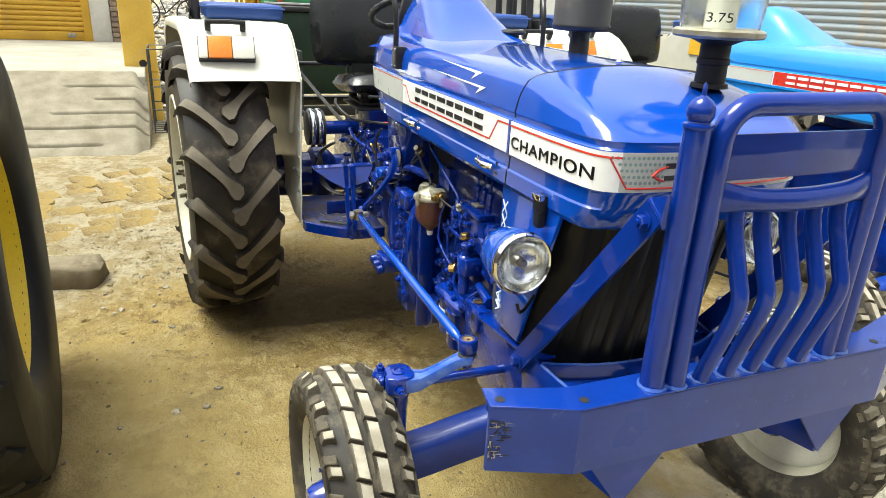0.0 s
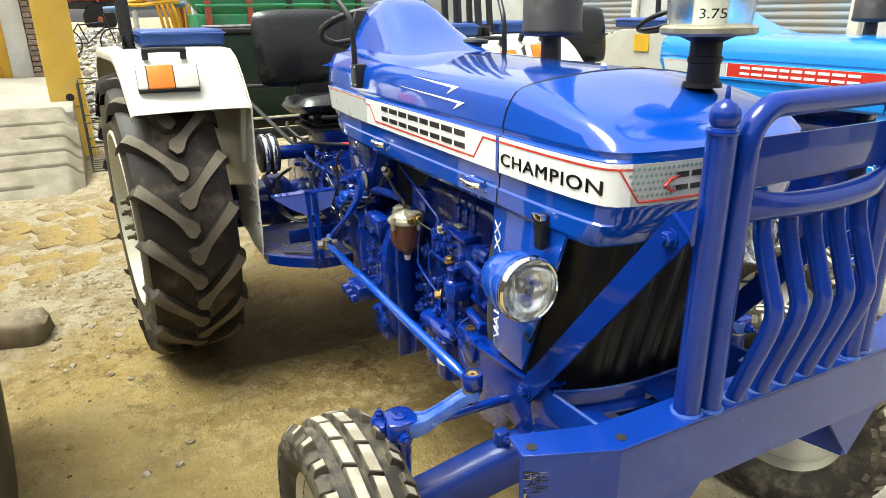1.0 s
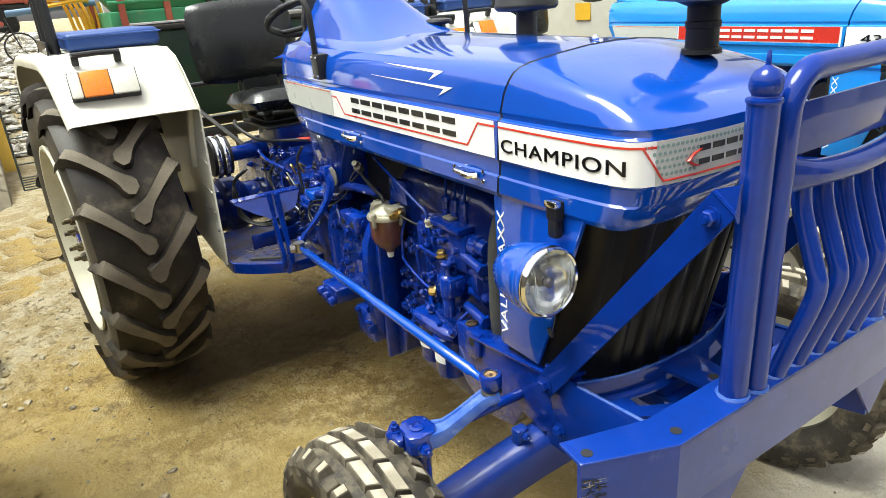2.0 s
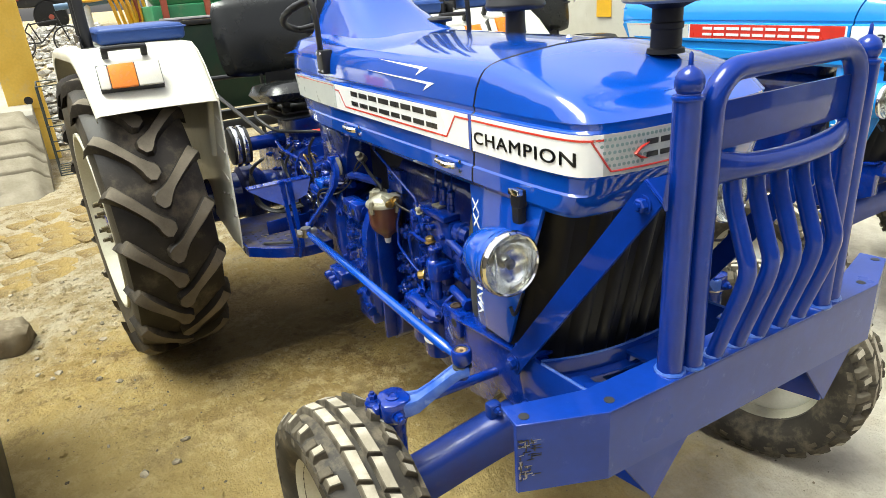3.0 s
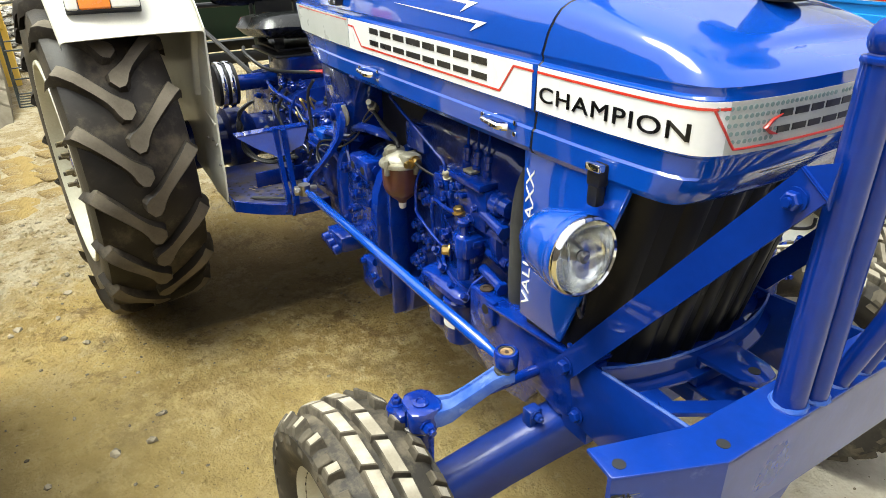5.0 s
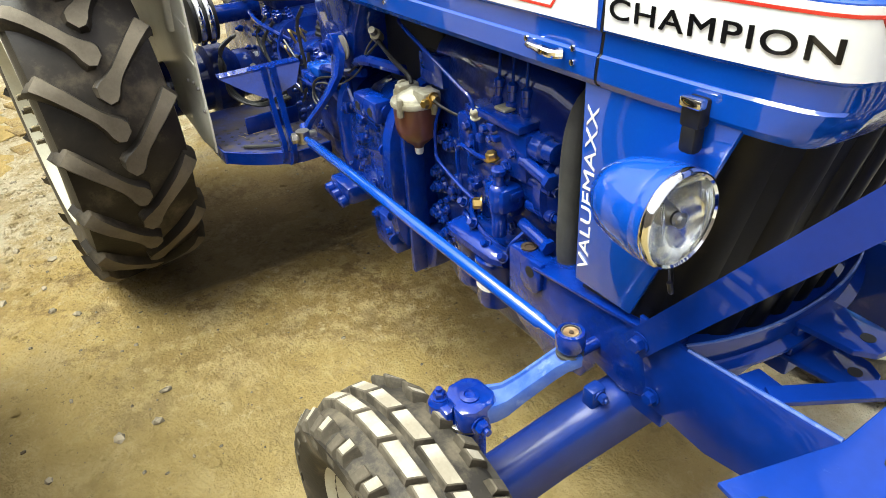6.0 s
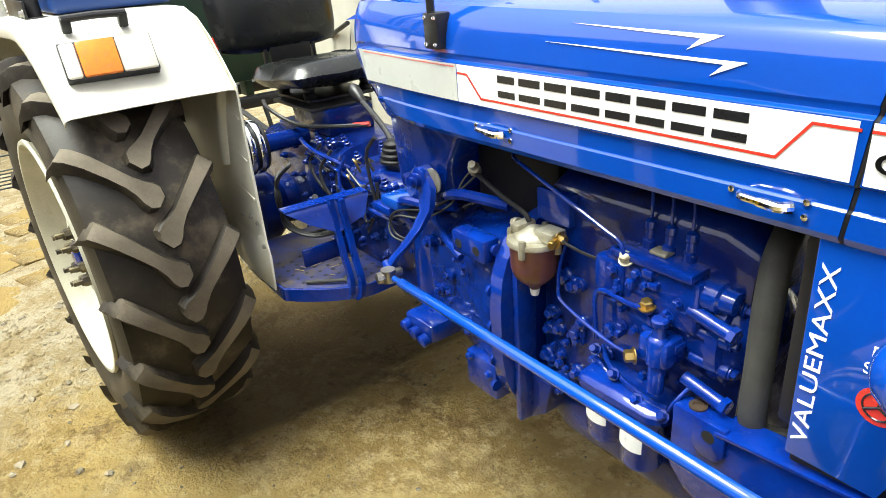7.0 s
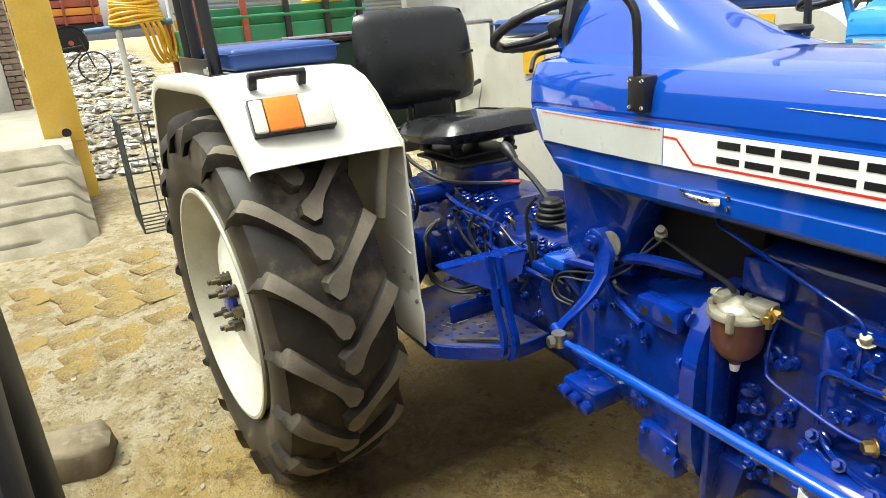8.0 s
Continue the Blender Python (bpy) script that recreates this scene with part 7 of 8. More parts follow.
def blend(fac, a, b, mode="MIX"):
    m = nd.new("ShaderNodeMix")
    m.data_type, m.blend_type = "RGBA", mode
    for sock, v in (("A", a), ("B", b), ("Factor", fac)):
        if isinstance(v, tuple):
            m.inputs[sock].default_value = (*v, 1)
        elif isinstance(v, float):
            m.inputs[sock].default_value = v
        else:
            ln.new(v, m.inputs[sock])
    return m.outputs["Result"]


col = blend(span(tex(1.3), 0.38, 0.62), (0.440, 0.312, 0.108), (0.235, 0.156, 0.052))
col = blend(span(tex(5.0, 12, 0.78), 0.50, 0.58), col, (0.431, 0.322, 0.150))
col = blend(span(tex(3.4, 12, 0.8), 0.53, 0.60, 0.0, 0.85), col, (0.160, 0.100, 0.037))
col = blend(span(tex(9.0, 12, 0.8), 0.56, 0.62, 0.0, 0.7), col, (0.479, 0.382, 0.212))
col = blend(span(tex(2.4, 10, 0.7), 0.56, 0.70), col, (0.128, 0.081, 0.031))
col = blend(span(tex(18.0, 10, 0.75), 0.60, 0.72), col, (0.495, 0.397, 0.226))
col = blend(span(tex(30.0, 6, 0.7), 0.60, 0.72, 0.0, 0.7), col, (0.104, 0.068, 0.031))
col = blend(span(tex(95.0, 3, 0.6), 0.64, 0.74, 0.0, 0.45), col, (0.479, 0.389, 0.246))
col = blend(span(tex(70.0, 3, 0.6), 0.65, 0.75, 0.0, 0.5), col, (0.112, 0.075, 0.038))
col = blend(span(tex(7.5, 14, 0.82), 0.545, 0.575, 0.0, 0.7), col, (0.456, 0.350, 0.152))
col = blend(span(tex(12.0, 14, 0.85), 0.575, 0.600, 0.0, 0.8), col, (0.152, 0.095, 0.034))
col = blend(span(tex(40.0, 4, 0.6), 0.665, 0.70, 0.0, 0.85), col, (0.068, 0.046, 0.023))
# ground painted lighter on the yard's open side to offset the neighbouring wheel's shade
apart = nd.new("ShaderNodeSeparateXYZ")
ln.new(tc.outputs["Object"], apart.inputs[0])
open_side = nd.new("ShaderNodeMath")
open_side.operation = "MULTIPLY_ADD"
ln.new(apart.outputs["Y"], open_side.inputs[0])
open_side.inputs[1].default_value = -0.8
ln.new(apart.outputs["X"], open_side.inputs[2])
dusty = blend(span(tex(4.0, 12, 0.75), 0.42, 0.60), (0.56, 0.435, 0.19), (0.46, 0.345, 0.13))
col = blend(span(open_side.outputs[0], 1.1, 2.5, 0.0, 0.62), col, dusty)
# pale worn concrete in front of the tractor
sep = nd.new("ShaderNodeSeparateXYZ")
ln.new(tc.outputs["Object"], sep.inputs[0])
add = nd.new("ShaderNodeMath")
add.operation = "MULTIPLY_ADD"
ln.new(sep.outputs["Y"], add.inputs[0])
add.inputs[1].default_value = 0.75
ln.new(sep.outputs["X"], add.inputs[2])
edge = nd.new("ShaderNodeMath")
edge.operation = "ADD"
ln.new(add.outputs[0], edge.inputs[0])
ln.new(span(tex(2.0, 8, 0.7), 0.2, 0.8, -0.5, 0.5), edge.inputs[1])
pale = blend(span(tex(6.0, 9, 0.7), 0.42, 0.62), (0.70, 0.66, 0.56), (0.57, 0.52, 0.42))
pale = blend(span(tex(1.1, 10, 0.7), 0.52, 0.68, 0.0, 0.45), pale, (0.38, 0.33, 0.24))
col = blend(span(edge.outputs[0], 2.35, 2.95, 0.0, 0.85), col, pale)
# pale flaky crust on the open yard behind
reach = nd.new("ShaderNodeMath")
reach.operation = "MULTIPLY_ADD"
ln.new(sep.outputs["Y"], reach.inputs[0])
reach.inputs[1].default_value = 0.6
ln.new(sep.outputs["X"], reach.inputs[2])
ragged = nd.new("ShaderNodeMath")
ragged.operation = "ADD"
ln.new(reach.outputs[0], ragged.inputs[0])
ln.new(span(tex(2.6, 10, 0.75), 0.2, 0.8, -0.6, 0.6), ragged.inputs[1])
crust = blend(span(tex(4.2, 14, 0.8), 0.47, 0.53), (0.456, 0.395, 0.274), (0.319, 0.251, 0.137))
crust = blend(span(tex(9.5, 14, 0.84), 0.56, 0.585, 0.0, 0.85), crust, (0.167, 0.118, 0.057))
crust = blend(span(tex(22.0, 10, 0.8), 0.57, 0.61, 0.0, 0.8), crust, (0.517, 0.464, 0.357))
col = blend(span(ragged.outputs[0], -0.75, -1.15, 0.0, 0.8), col, crust)
# shade under the tractor, painted into the soil of the hollow between rear wheels
shade_x, shade_y, under_shade = (nd.new("ShaderNodeMath") for _ in range(3))
shade_x.operation, shade_y.operation, under_shade.operation = "ADD", "ABSOLUTE", "MULTIPLY"
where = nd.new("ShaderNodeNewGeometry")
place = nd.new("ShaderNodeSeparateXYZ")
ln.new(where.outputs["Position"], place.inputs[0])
ln.new(place.outputs["X"], shade_x.inputs[0])
ln.new(span(tex(3.0, 8, 0.7), 0.2, 0.8, -0.05, 0.05), shade_x.inputs[1])
ln.new(place.outputs["Y"], shade_y.inputs[0])
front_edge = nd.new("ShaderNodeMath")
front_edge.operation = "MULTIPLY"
ln.new(span(shade_x.outputs[0], 0.60, 0.53), front_edge.inputs[0])
ln.new(span(shade_x.outputs[0], -0.75, -0.25), front_edge.inputs[1])
ln.new(front_edge.outputs[0], under_shade.inputs[0])
ln.new(span(shade_y.outputs[0], 0.95, 0.72), under_shade.inputs[1])
shade_share = nd.new("ShaderNodeMath")
shade_share.operation = "MULTIPLY"
ln.new(under_shade.outputs[0], shade_share.inputs[0])
shade_share.inputs[1].default_value = 0.68
col = blend(shade_share.outputs[0], col, (0.070, 0.046, 0.024))
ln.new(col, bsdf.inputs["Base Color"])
bsdf.inputs["Roughness"].default_value = 0.85
bsdf.inputs["Specular IOR Level"].default_value = 0.2
bp = nd.new("ShaderNodeBump")
bp.inputs["Strength"].default_value, bp.inputs["Distance"].default_value = 1.0, 0.022
hsum = nd.new("ShaderNodeMath")
hsum.operation = "ADD"
ln.new(span(tex(14.0, 10, 0.7), 0.3, 0.7), hsum.inputs[0])
ln.new(span(tex(60.0, 5, 0.7), 0.3, 0.7, 0.0, 0.5), hsum.inputs[1])
ln.new(hsum.outputs[0], bp.inputs["Height"])
ln.new(bp.outputs[0], bsdf.inputs["Normal"])

N = 300
us = [math.sinh(-6.2 + 12.4 * i / N) * 1.05 for i in range(N + 1)]
verts = [(0.9 + a, -0.7 + b, ground_z(0.9 + a, -0.7 + b)) for b in us for a in us]
faces = [(j * (N + 1) + i, j * (N + 1) + i + 1, (j + 1) * (N + 1) + i + 1, (j + 1) * (N + 1) + i) for j in range(N) for i in range(N)]
me = bpy.data.meshes.new("ground")
me.from_pydata(verts, [], faces)
me.shade_smooth()
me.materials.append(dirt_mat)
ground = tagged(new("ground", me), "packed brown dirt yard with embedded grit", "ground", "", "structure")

# loose grit and pebbles
stone_mat = shader("dusty stone", (0.2880, 0.2480, 0.1760), 0.9, second=(0.2000, 0.1600, 0.1040), scale=9, fine=70, bump=0.5, per_object=0.25, per_island=0.5, spec=0.2)
rubble_mat = shader("broken concrete", (0.62, 0.60, 0.55), 0.9, second=(0.28, 0.25, 0.20), scale=5, fine=50, bump=0.6, per_island=0.75, spec=0.2, dirt=(0.2, 0.15, 0.1), dirt_amount=0.2)
concrete = shader("weathered concrete", (0.2700, 0.2385, 0.1755), 0.9, second=(0.1890, 0.1620, 0.1125), scale=5, fine=45, bump=0.5, depth=0.006, dirt=(0.1800, 0.1530, 0.0990), dirt_amount=0.25, dirt_scale=5, spec=0.2, per_object=0.08)


def lump(bm, at, size, rnd, flat=0.6):
    """A broken stone: an icosphere pushed about."""
    made = bmesh.ops.create_icosphere(bm, subdivisions=1, radius=1.0)["verts"]
    turn = Euler((rnd.uniform(0, 6), rnd.uniform(0, 6), rnd.uniform(0, 6))).to_matrix()
    sx, sy, sz = size * rnd.uniform(0.6, 1.3), size * rnd.uniform(0.6, 1.3), size * flat * rnd.uniform(0.6, 1.2)
    for v in made:
        c = turn @ (v.co * rnd.uniform(0.75, 1.1))
        v.co = Vector((c.x * sx, c.y * sy, c.z * sz)) + Vector(at)


rnd = random.Random(5)
bm = bm_new()
for k in range(2200):
    x, y = rnd.uniform(-3.5, 3.6), rnd.uniform(-2.0, 1.2)
    s = 0.0025 + 0.007 * rnd.random() ** 4
    lump(bm, (x, y, ground_z(x, y) + s * 0.2), s, rnd)
tagged(part("pebbles", bm, stone_mat, None, smooth=20), "scattered small pebbles lying on the dirt", "pebbles", "", "stuff")
for k in range(26):
    bm = bm_new()
    x, y = (rnd.uniform(-1.4, 0.2), rnd.uniform(-1.75, -1.05)) if k < 18 else (rnd.uniform(0.3, 1.4), rnd.uniform(-1.4, -0.9))
    s = rnd.uniform(0.010, 0.024)
    lump(bm, (0, 0, 0), s, rnd)
    ob = tagged(part("stone", bm, stone_mat, None, smooth=20), "small loose stone on the dirt", "stone", "loose stones by the wheel")
    ob.location = (x, y, ground_z(x, y) + s * 0.15)

# half-sunk clods of earth, thickest behind and beside the rear wheel
bm = bm_new()
for k in range(1500):
    if k < 900:
        x, y = rnd.gauss(-0.75, 0.55), rnd.gauss(-1.35, 0.30)
    else:
        x, y = rnd.uniform(-3.5, 3.2), rnd.uniform(-2.1, 0.6)
    s = 0.003 + 0.020 * rnd.random() ** 3
    lump(bm, (x, y, ground_z(x, y) + s * 0.05), s, rnd, 0.6)
tagged(part("clods", bm, dirt_mat, None, smooth=30), "crumbled clods of dry earth", "earth clods", "", "stuff")

# cracked slabs trodden into the dirt behind the wheel
slabs = tagged(new("paving"), "cracked stone slabs sunk in the dirt", "paving", "", "structure")
for i in range(9):
    for j in range(5):
        x, y = -1.0 - 0.20 * i - 0.10 * j + rnd.uniform(-0.03, 0.03), -2.10 + 0.25 * j + rnd.uniform(-0.03, 0.03)
        if rnd.random() < 0.25:
            continue
        w, l = rnd.uniform(0.085, 0.105), rnd.uniform(0.11, 0.135)
        outline = [(-w, -l * rnd.uniform(0.6, 1)), (w * rnd.uniform(0.6, 1), -l), (w, l * rnd.uniform(0.5, 1)), (w * rnd.uniform(-0.3, 0.5), l), (-w * rnd.uniform(0.6, 1), l * rnd.uniform(0.6, 1))]
        bm = bm_new()
        prism(bm, outline, -0.03, 0.0, "xy", 0.002)
        ob = part("slab", bm, dirt_mat, slabs, smooth=20)
        ob.matrix_basis = pose(x, y, ground_z(x, y) + rnd.uniform(0.003, 0.013), rnd.uniform(-4, 4), 3 + rnd.uniform(-4, 4), 28 + rnd.uniform(-6, 6))

# broken kerb block
bm = bm_new()
rings = []
for k in range(15):
    v = -1 + 2 * k / 14
    end = max(0.0, 1 - max(0.0, (abs(v) - 0.72) / 0.28) ** 2) ** 0.5
    ring = []
    for a in range(16):
        b = 2 * math.pi * a / 16
        ca, sa = math.cos(b), math.sin(b)
        p = Vector((0.125 * (0.55 + 0.45 * end) * math.copysign(abs(ca) ** 0.32, ca), 0.22 * v, 0.085 * (0.62 + 0.38 * end) * math.copysign(abs(sa) ** 0.32, sa)))
        p += Vector((noise.noise(p * 14), noise.noise(p * 14 + Vector((5, 0, 0))), noise.noise(p * 14 + Vector((0, 5, 0))))) * 0.018
        ring.append(p)
    rings.append(ring)
loft(bm, rings)
kerb_mat = shader("dusty broken concrete", (0.2000, 0.1640, 0.1080), 0.9, second=(0.1360, 0.1080, 0.0680), scale=7, fine=60, bump=0.6, dirt=(0.3360, 0.2960, 0.2160), dirt_amount=0.2, dirt_scale=8, spec=0.2)
kerb = tagged(part("kerb_block", bm, kerb_mat, None, smooth=50), "broken rounded concrete kerb block on dirt", "concrete block")
kerb.matrix_basis = pose(-0.325, -1.725, 0.040, 0, 0, -8)

# ---- steps, platform, yellow pillar and shop front ----
platform_top = shader("pale worn cement", (0.3600, 0.3375, 0.2790), 0.9, second=(0.2790, 0.2565, 0.2025), scale=1.5, fine=45, bump=0.3, dirt=(0.2880, 0.2430, 0.1620), dirt_amount=0.15, dirt_scale=3, spec=0.2)
bm = bm_new()
prism(bm, [(-4.98, -0.05), (-5.0, 0.60), (-5.06, 0.645), (-5.25, 0.66), (-9.75, 0.665), (-9.75, -0.05)], -6.5, -1.36, "xz", 0.01)
tagged(part("platform", bm, platform_top, None, smooth=20), "worn pale cement shop platform", "platform", "", "structure")
# sloped ramp in front, with broken grooves across it
NU, NV = 260, 64
grooves = [(0.12, 0), (0.30, 1), (0.46, 2), (0.62, 3), (0.78, 4)]
verts = []
for i in range(NU + 1):
    u = i / NU
    for j in range(NV + 1):
        v = j / NV
        y = -1.34 - 2.9 * v
        wav = 0.006 * noise.noise((y * 1.3, u * 2, 1.0))
        x = -3.62 - 1.45 * u - 0.06 * noise.noise((y * 0.8, 0.0, 5.0)) * (1 - u)
        z = -0.03 + 0.70 * (u ** 0.92) + 0.006 * noise.noise((x * 2.0, y * 2.0, 0.0)) + 0.004 * noise.noise((x * 9, y * 9, 2.0)) + 0.003 * noise.noise((x * 24, y * 24, 5.0))
        if u > 0.93:
            z = min(z, 0.655 + 0.01 * noise.noise((x * 3, y * 3, 7.0)))
        for at, row in grooves:
            here = smooth(-0.06, 0.0, noise.noise((y * 1.1, row * 3.7, 11.0)))
            d = (u + wav - at) / 0.010
            z -= 0.06 * here * math.exp(-d * d)
        edge = smooth(0.05, 0.0, v)
        z -= 0.12 * edge * (1 + noise.noise((u * 6, 0.0, 3.0)))
        verts.append((x, y, z))
faces = [(i * (NV + 1) + j, i * (NV + 1) + j + 1, (i + 1) * (NV + 1) + j + 1, (i + 1) * (NV + 1) + j) for i in range(NU) for j in range(NV)]
# skirt down to the ground along the rim
rim_ids = [j for j in range(NV + 1)] + [i * (NV + 1) + NV for i in range(1, NU + 1)] + [NU * (NV + 1) + j for j in range(NV - 1, -1, -1)] + [i * (NV + 1) for i in range(NU - 1, 0, -1)]
low = len(verts)
verts += [(verts[k][0], verts[k][1], -0.15) for k in rim_ids]
nr = len(rim_ids)
faces += [(rim_ids[(k + 1) % nr], rim_ids[k], low + k, low + (k + 1) % nr) for k in range(nr)]
faces.append(tuple(low + k for k in range(nr)))
me = bpy.data.meshes.new("ramp")
me.from_pydata(verts, [], faces)
me.shade_smooth()
me.set_sharp_from_angle(angle=radians(50))
me.materials.append(concrete)
tagged(new("ramp", me), "sloped rough concrete ramp with broken grooves", "ramp", "", "structure")
yellow_wall = shader("flaking yellow wall paint", (0.78, 0.53, 0.10), 0.8, second=(0.70, 0.45, 0.07), scale=3, fine=40, bump=0.3, dirt=(0.55, 0.45, 0.25), dirt_amount=0.18, dirt_scale=4)
bm = bm_new()
box(bm, (-5.80, -1.60, 0.60), (-5.55, -1.225, 4.6), 0.015)
box(bm, (-5.90, -1.46, -0.2), (-5.58, -1.22, 0.62), 0.015)
pillar = tagged(part("pillar", bm, yellow_wall, None, smooth=30), "yellow painted masonry pillar with a drain hole", "pillar", "", "structure")
bm = bm_new()
tube(bm, [(-5.60, -1.385, 0.70), (-5.535, -1.385, 0.70)], 0.055, 18, True)
part("drain_pipe", bm, yellow_wall, pillar)
bm = bm_new()
lathe(bm, [(0.046, 0), (0.046, 0.002)], (-5.536, -1.385, 0.70), (1, 0, 0), 18)
part("pipe_bore", bm, hole_dark, pillar, "dark pipe mouth")

shutter_yellow = shader("dusty yellow shutter paint", (0.62, 0.37, 0.03), 0.55, second=(0.52, 0.29, 0.025), scale=3, fine=60, bump=0.15, dirt=(0.40, 0.30, 0.16), dirt_amount=0.2, dirt_scale=3)
plaster = shader("dirty white plaster", (0.66, 0.65, 0.60), 0.9, second=(0.52, 0.50, 0.44), scale=2, fine=30, bump=0.4, dirt=(0.25, 0.22, 0.17), dirt_amount=0.18, dirt_scale=3)
brick_mat = shader("grey-brown brick", (0.30, 0.22, 0.16), 0.9, second=(0.22, 0.16, 0.12), scale=6, fine=60, bump=0.4, per_object=0.2)
shutter = tagged(new("rolling_shutter"), "closed yellow rolling shutter with a padlock", "rolling shutter", "", "structure")
bm = bm_new()
prof = [(0.0, 0.0), (0.018, 0.012), (0.026, 0.035), (0.022, 0.060), (0.006, 0.078), (-0.006, 0.080), (-0.012, 0.0)]
prism(bm, prof, -4.9, -2.42, "xz")
first = part("slat", bm, shutter_yellow, shutter, smooth=40)
first.location = (-9.72, 0, 0.82)
for k in range(1, 30):
    share(first, "slat", shutter, Matrix.Translation((-9.72, 0, 0.82 + 0.081 * k)))
bm = bm_new()
box(bm, (-9.76, -4.9, 0.67), (-9.69, -2.42, 0.815), 0.005)
part("bottom_rail", bm, shutter_yellow, shutter, "stained bottom rail")
bm = bm_new()
box(bm, (-9.68, -2.68, 0.72), (-9.65, -2.56, 0.79), 0.01)
part("padlock", bm, steel, shutter, "grey padlock")
bm = bm_new()
box(bm, (-9.80, -2.42, 0.665), (-9.62, -2.29, 3.3), 0.008)
tagged(part("door_frame", bm, shutter_yellow, None), "yellow steel shutter guide", "door frame", "", "structure")
bm = bm_new()
box(bm, (-10.0, -2.29, 0.66), (-9.60, -1.98, 3.6), 0.02)
tagged(part("wall_pier", bm, plaster, None), "stained white plaster pier", "wall", "", "structure")
pier = tagged(new("brick_pier"), "bare grey-brown brick pier", "wall", "", "structure")
bm = bm_new()
box(bm, (-0.055, -0.112, -0.035), (0.055, 0.112, 0.035), 0.006, seg=1)
first = part("brick", bm, brick_mat, pier, smooth=30)
first.matrix_basis = pose(-9.62, -1.86, 0.70)
for r in range(34):
    for c in range(2 if r % 2 else 1):
        if r or c:
            share(first, "brick", pier, pose(-9.62 + rnd.uniform(-0.008, 0.008), (-1.86 if r % 2 == 0 else -1.915 + 0.11 * c), 0.70 + 0.085 * r, 0, 0, rnd.uniform(-2, 2)) @ Matrix.Diagonal((1, 1 if r % 2 == 0 else 0.47, 1, 1)))
bm = bm_new()
box(bm, (-10.2, -1.97, 0.0), (-9.665, -1.755, 3.6), 0.01)
tagged(part("wall_core", bm, plaster, None), "mortar core of the pier", "wall", "", "structure")
bm = bm_new()
box(bm, (-10.3, -9.0, 0.0), (-9.8, -1.98, 5.0), 0.0)
tagged(part("wall_shop", bm, plaster, None), "shop wall behind the shutter", "wall", "", "structure")

# ---- rubble, truck, hoses and machine behind ----
bm = bm_new()
for k in range(1100):
    x = -6.4 - 14 * rnd.random() ** 1.3
    y = rnd.uniform(-1.5, 0.9) + (x + 6) * 0.03
    s = rnd.uniform(0.025, 0.12) * (1 + 0.05 * (-x - 6))
    lump(bm, (x, y, ground_z(x, y) + s * 0.3), s, rnd, 0.5)
tagged(part("rubble", bm, rubble_mat, None, smooth=15), "heap of pale broken concrete rubble", "rubble", "", "stuff")

truck_red = shader("faded red truck paint", (0.36, 0.08, 0.05), 0.6, second=(0.28, 0.06, 0.04), scale=2, fine=40, bump=0.1, dirt=(0.35, 0.28, 0.2), dirt_amount=0.2)
truck_orange = shader("orange truck stripe", (0.70, 0.28, 0.03), 0.6, scale=2, bump=0.0)
truck = thing("truck", "old red goods truck with an orange stripe and wooden body", "truck", at=(-23.0, -1.2, ground_z(-23, -1.2)))
for k in range(5):
    bm = bm_new()
    box(bm, (-1.0, -4.5, 1.05 + 0.24 * k), (1.0, 1.6, 1.26 + 0.24 * k), 0.02)
    part("body_plank", bm, truck_orange if k == 1 else truck_red, truck)
for k in range(8):
    bm = bm_new()
    box(bm, (1.0, -4.4 + 0.82 * k, 1.0), (1.05, -4.32 + 0.82 * k, 2.3), 0.01)
    part("body_stake", bm, truck_red, truck)
bm = bm_new()
box(bm, (-0.9, -4.5, 0.80), (0.9, 1.6, 1.04), 0.02)
part("chassis", bm, black_steel, truck)
for y in (-3.4, 0.55):
    bm = bm_new()
    lathe(bm, [(0.25, 0), (0.46, 0.02), (0.5, 0.08), (0.5, 0.2), (0.46, 0.26), (0.2, 0.28)], (0.75, y, 0.48), (1, 0, 0), 28)
    wh = part("wheel", bm, rubber_clean, truck)
    bm = bm_new()
    lathe(bm, [(0.24, 0.262), (0.2, 0.22), (0.08, 0.21), (0.08, 0.28), (0.0001, 0.285)], (0.75, y, 0.48), (1, 0, 0), 20)
    part("rim", bm, truck_red, wh)
bm = bm_new()
box(bm, (1.055, 0.05, 1.9), (1.065, 0.5, 2.2), 0)
part("plate", bm, label_white, truck, "pale notice plate")

cycle = thing("bicycle", "old bicycle leaning by the rubble", "bicycle", at=(-14.0, -1.05, ground_z(-14, -1.05)))
for y in (-0.5, 0.5):
    bm = bm_new()
    ring = [(0, y + 0.31 * math.cos(a), 0.33 + 0.31 * math.sin(a)) for a in (2 * math.pi * k / 28 for k in range(29))]
    tube(bm, ring, 0.018, 6)
    whl = part("wheel", bm, black_steel, cycle)
    bm = bm_new()
    for k in range(6):
        a = math.pi * k / 6
        tube(bm, [(0, y + 0.30 * math.cos(a), 0.33 + 0.30 * math.sin(a)), (0, y - 0.30 * math.cos(a), 0.33 - 0.30 * math.sin(a))], 0.006, 4)
    part("spokes", bm, chrome, whl)
bm = bm_new()
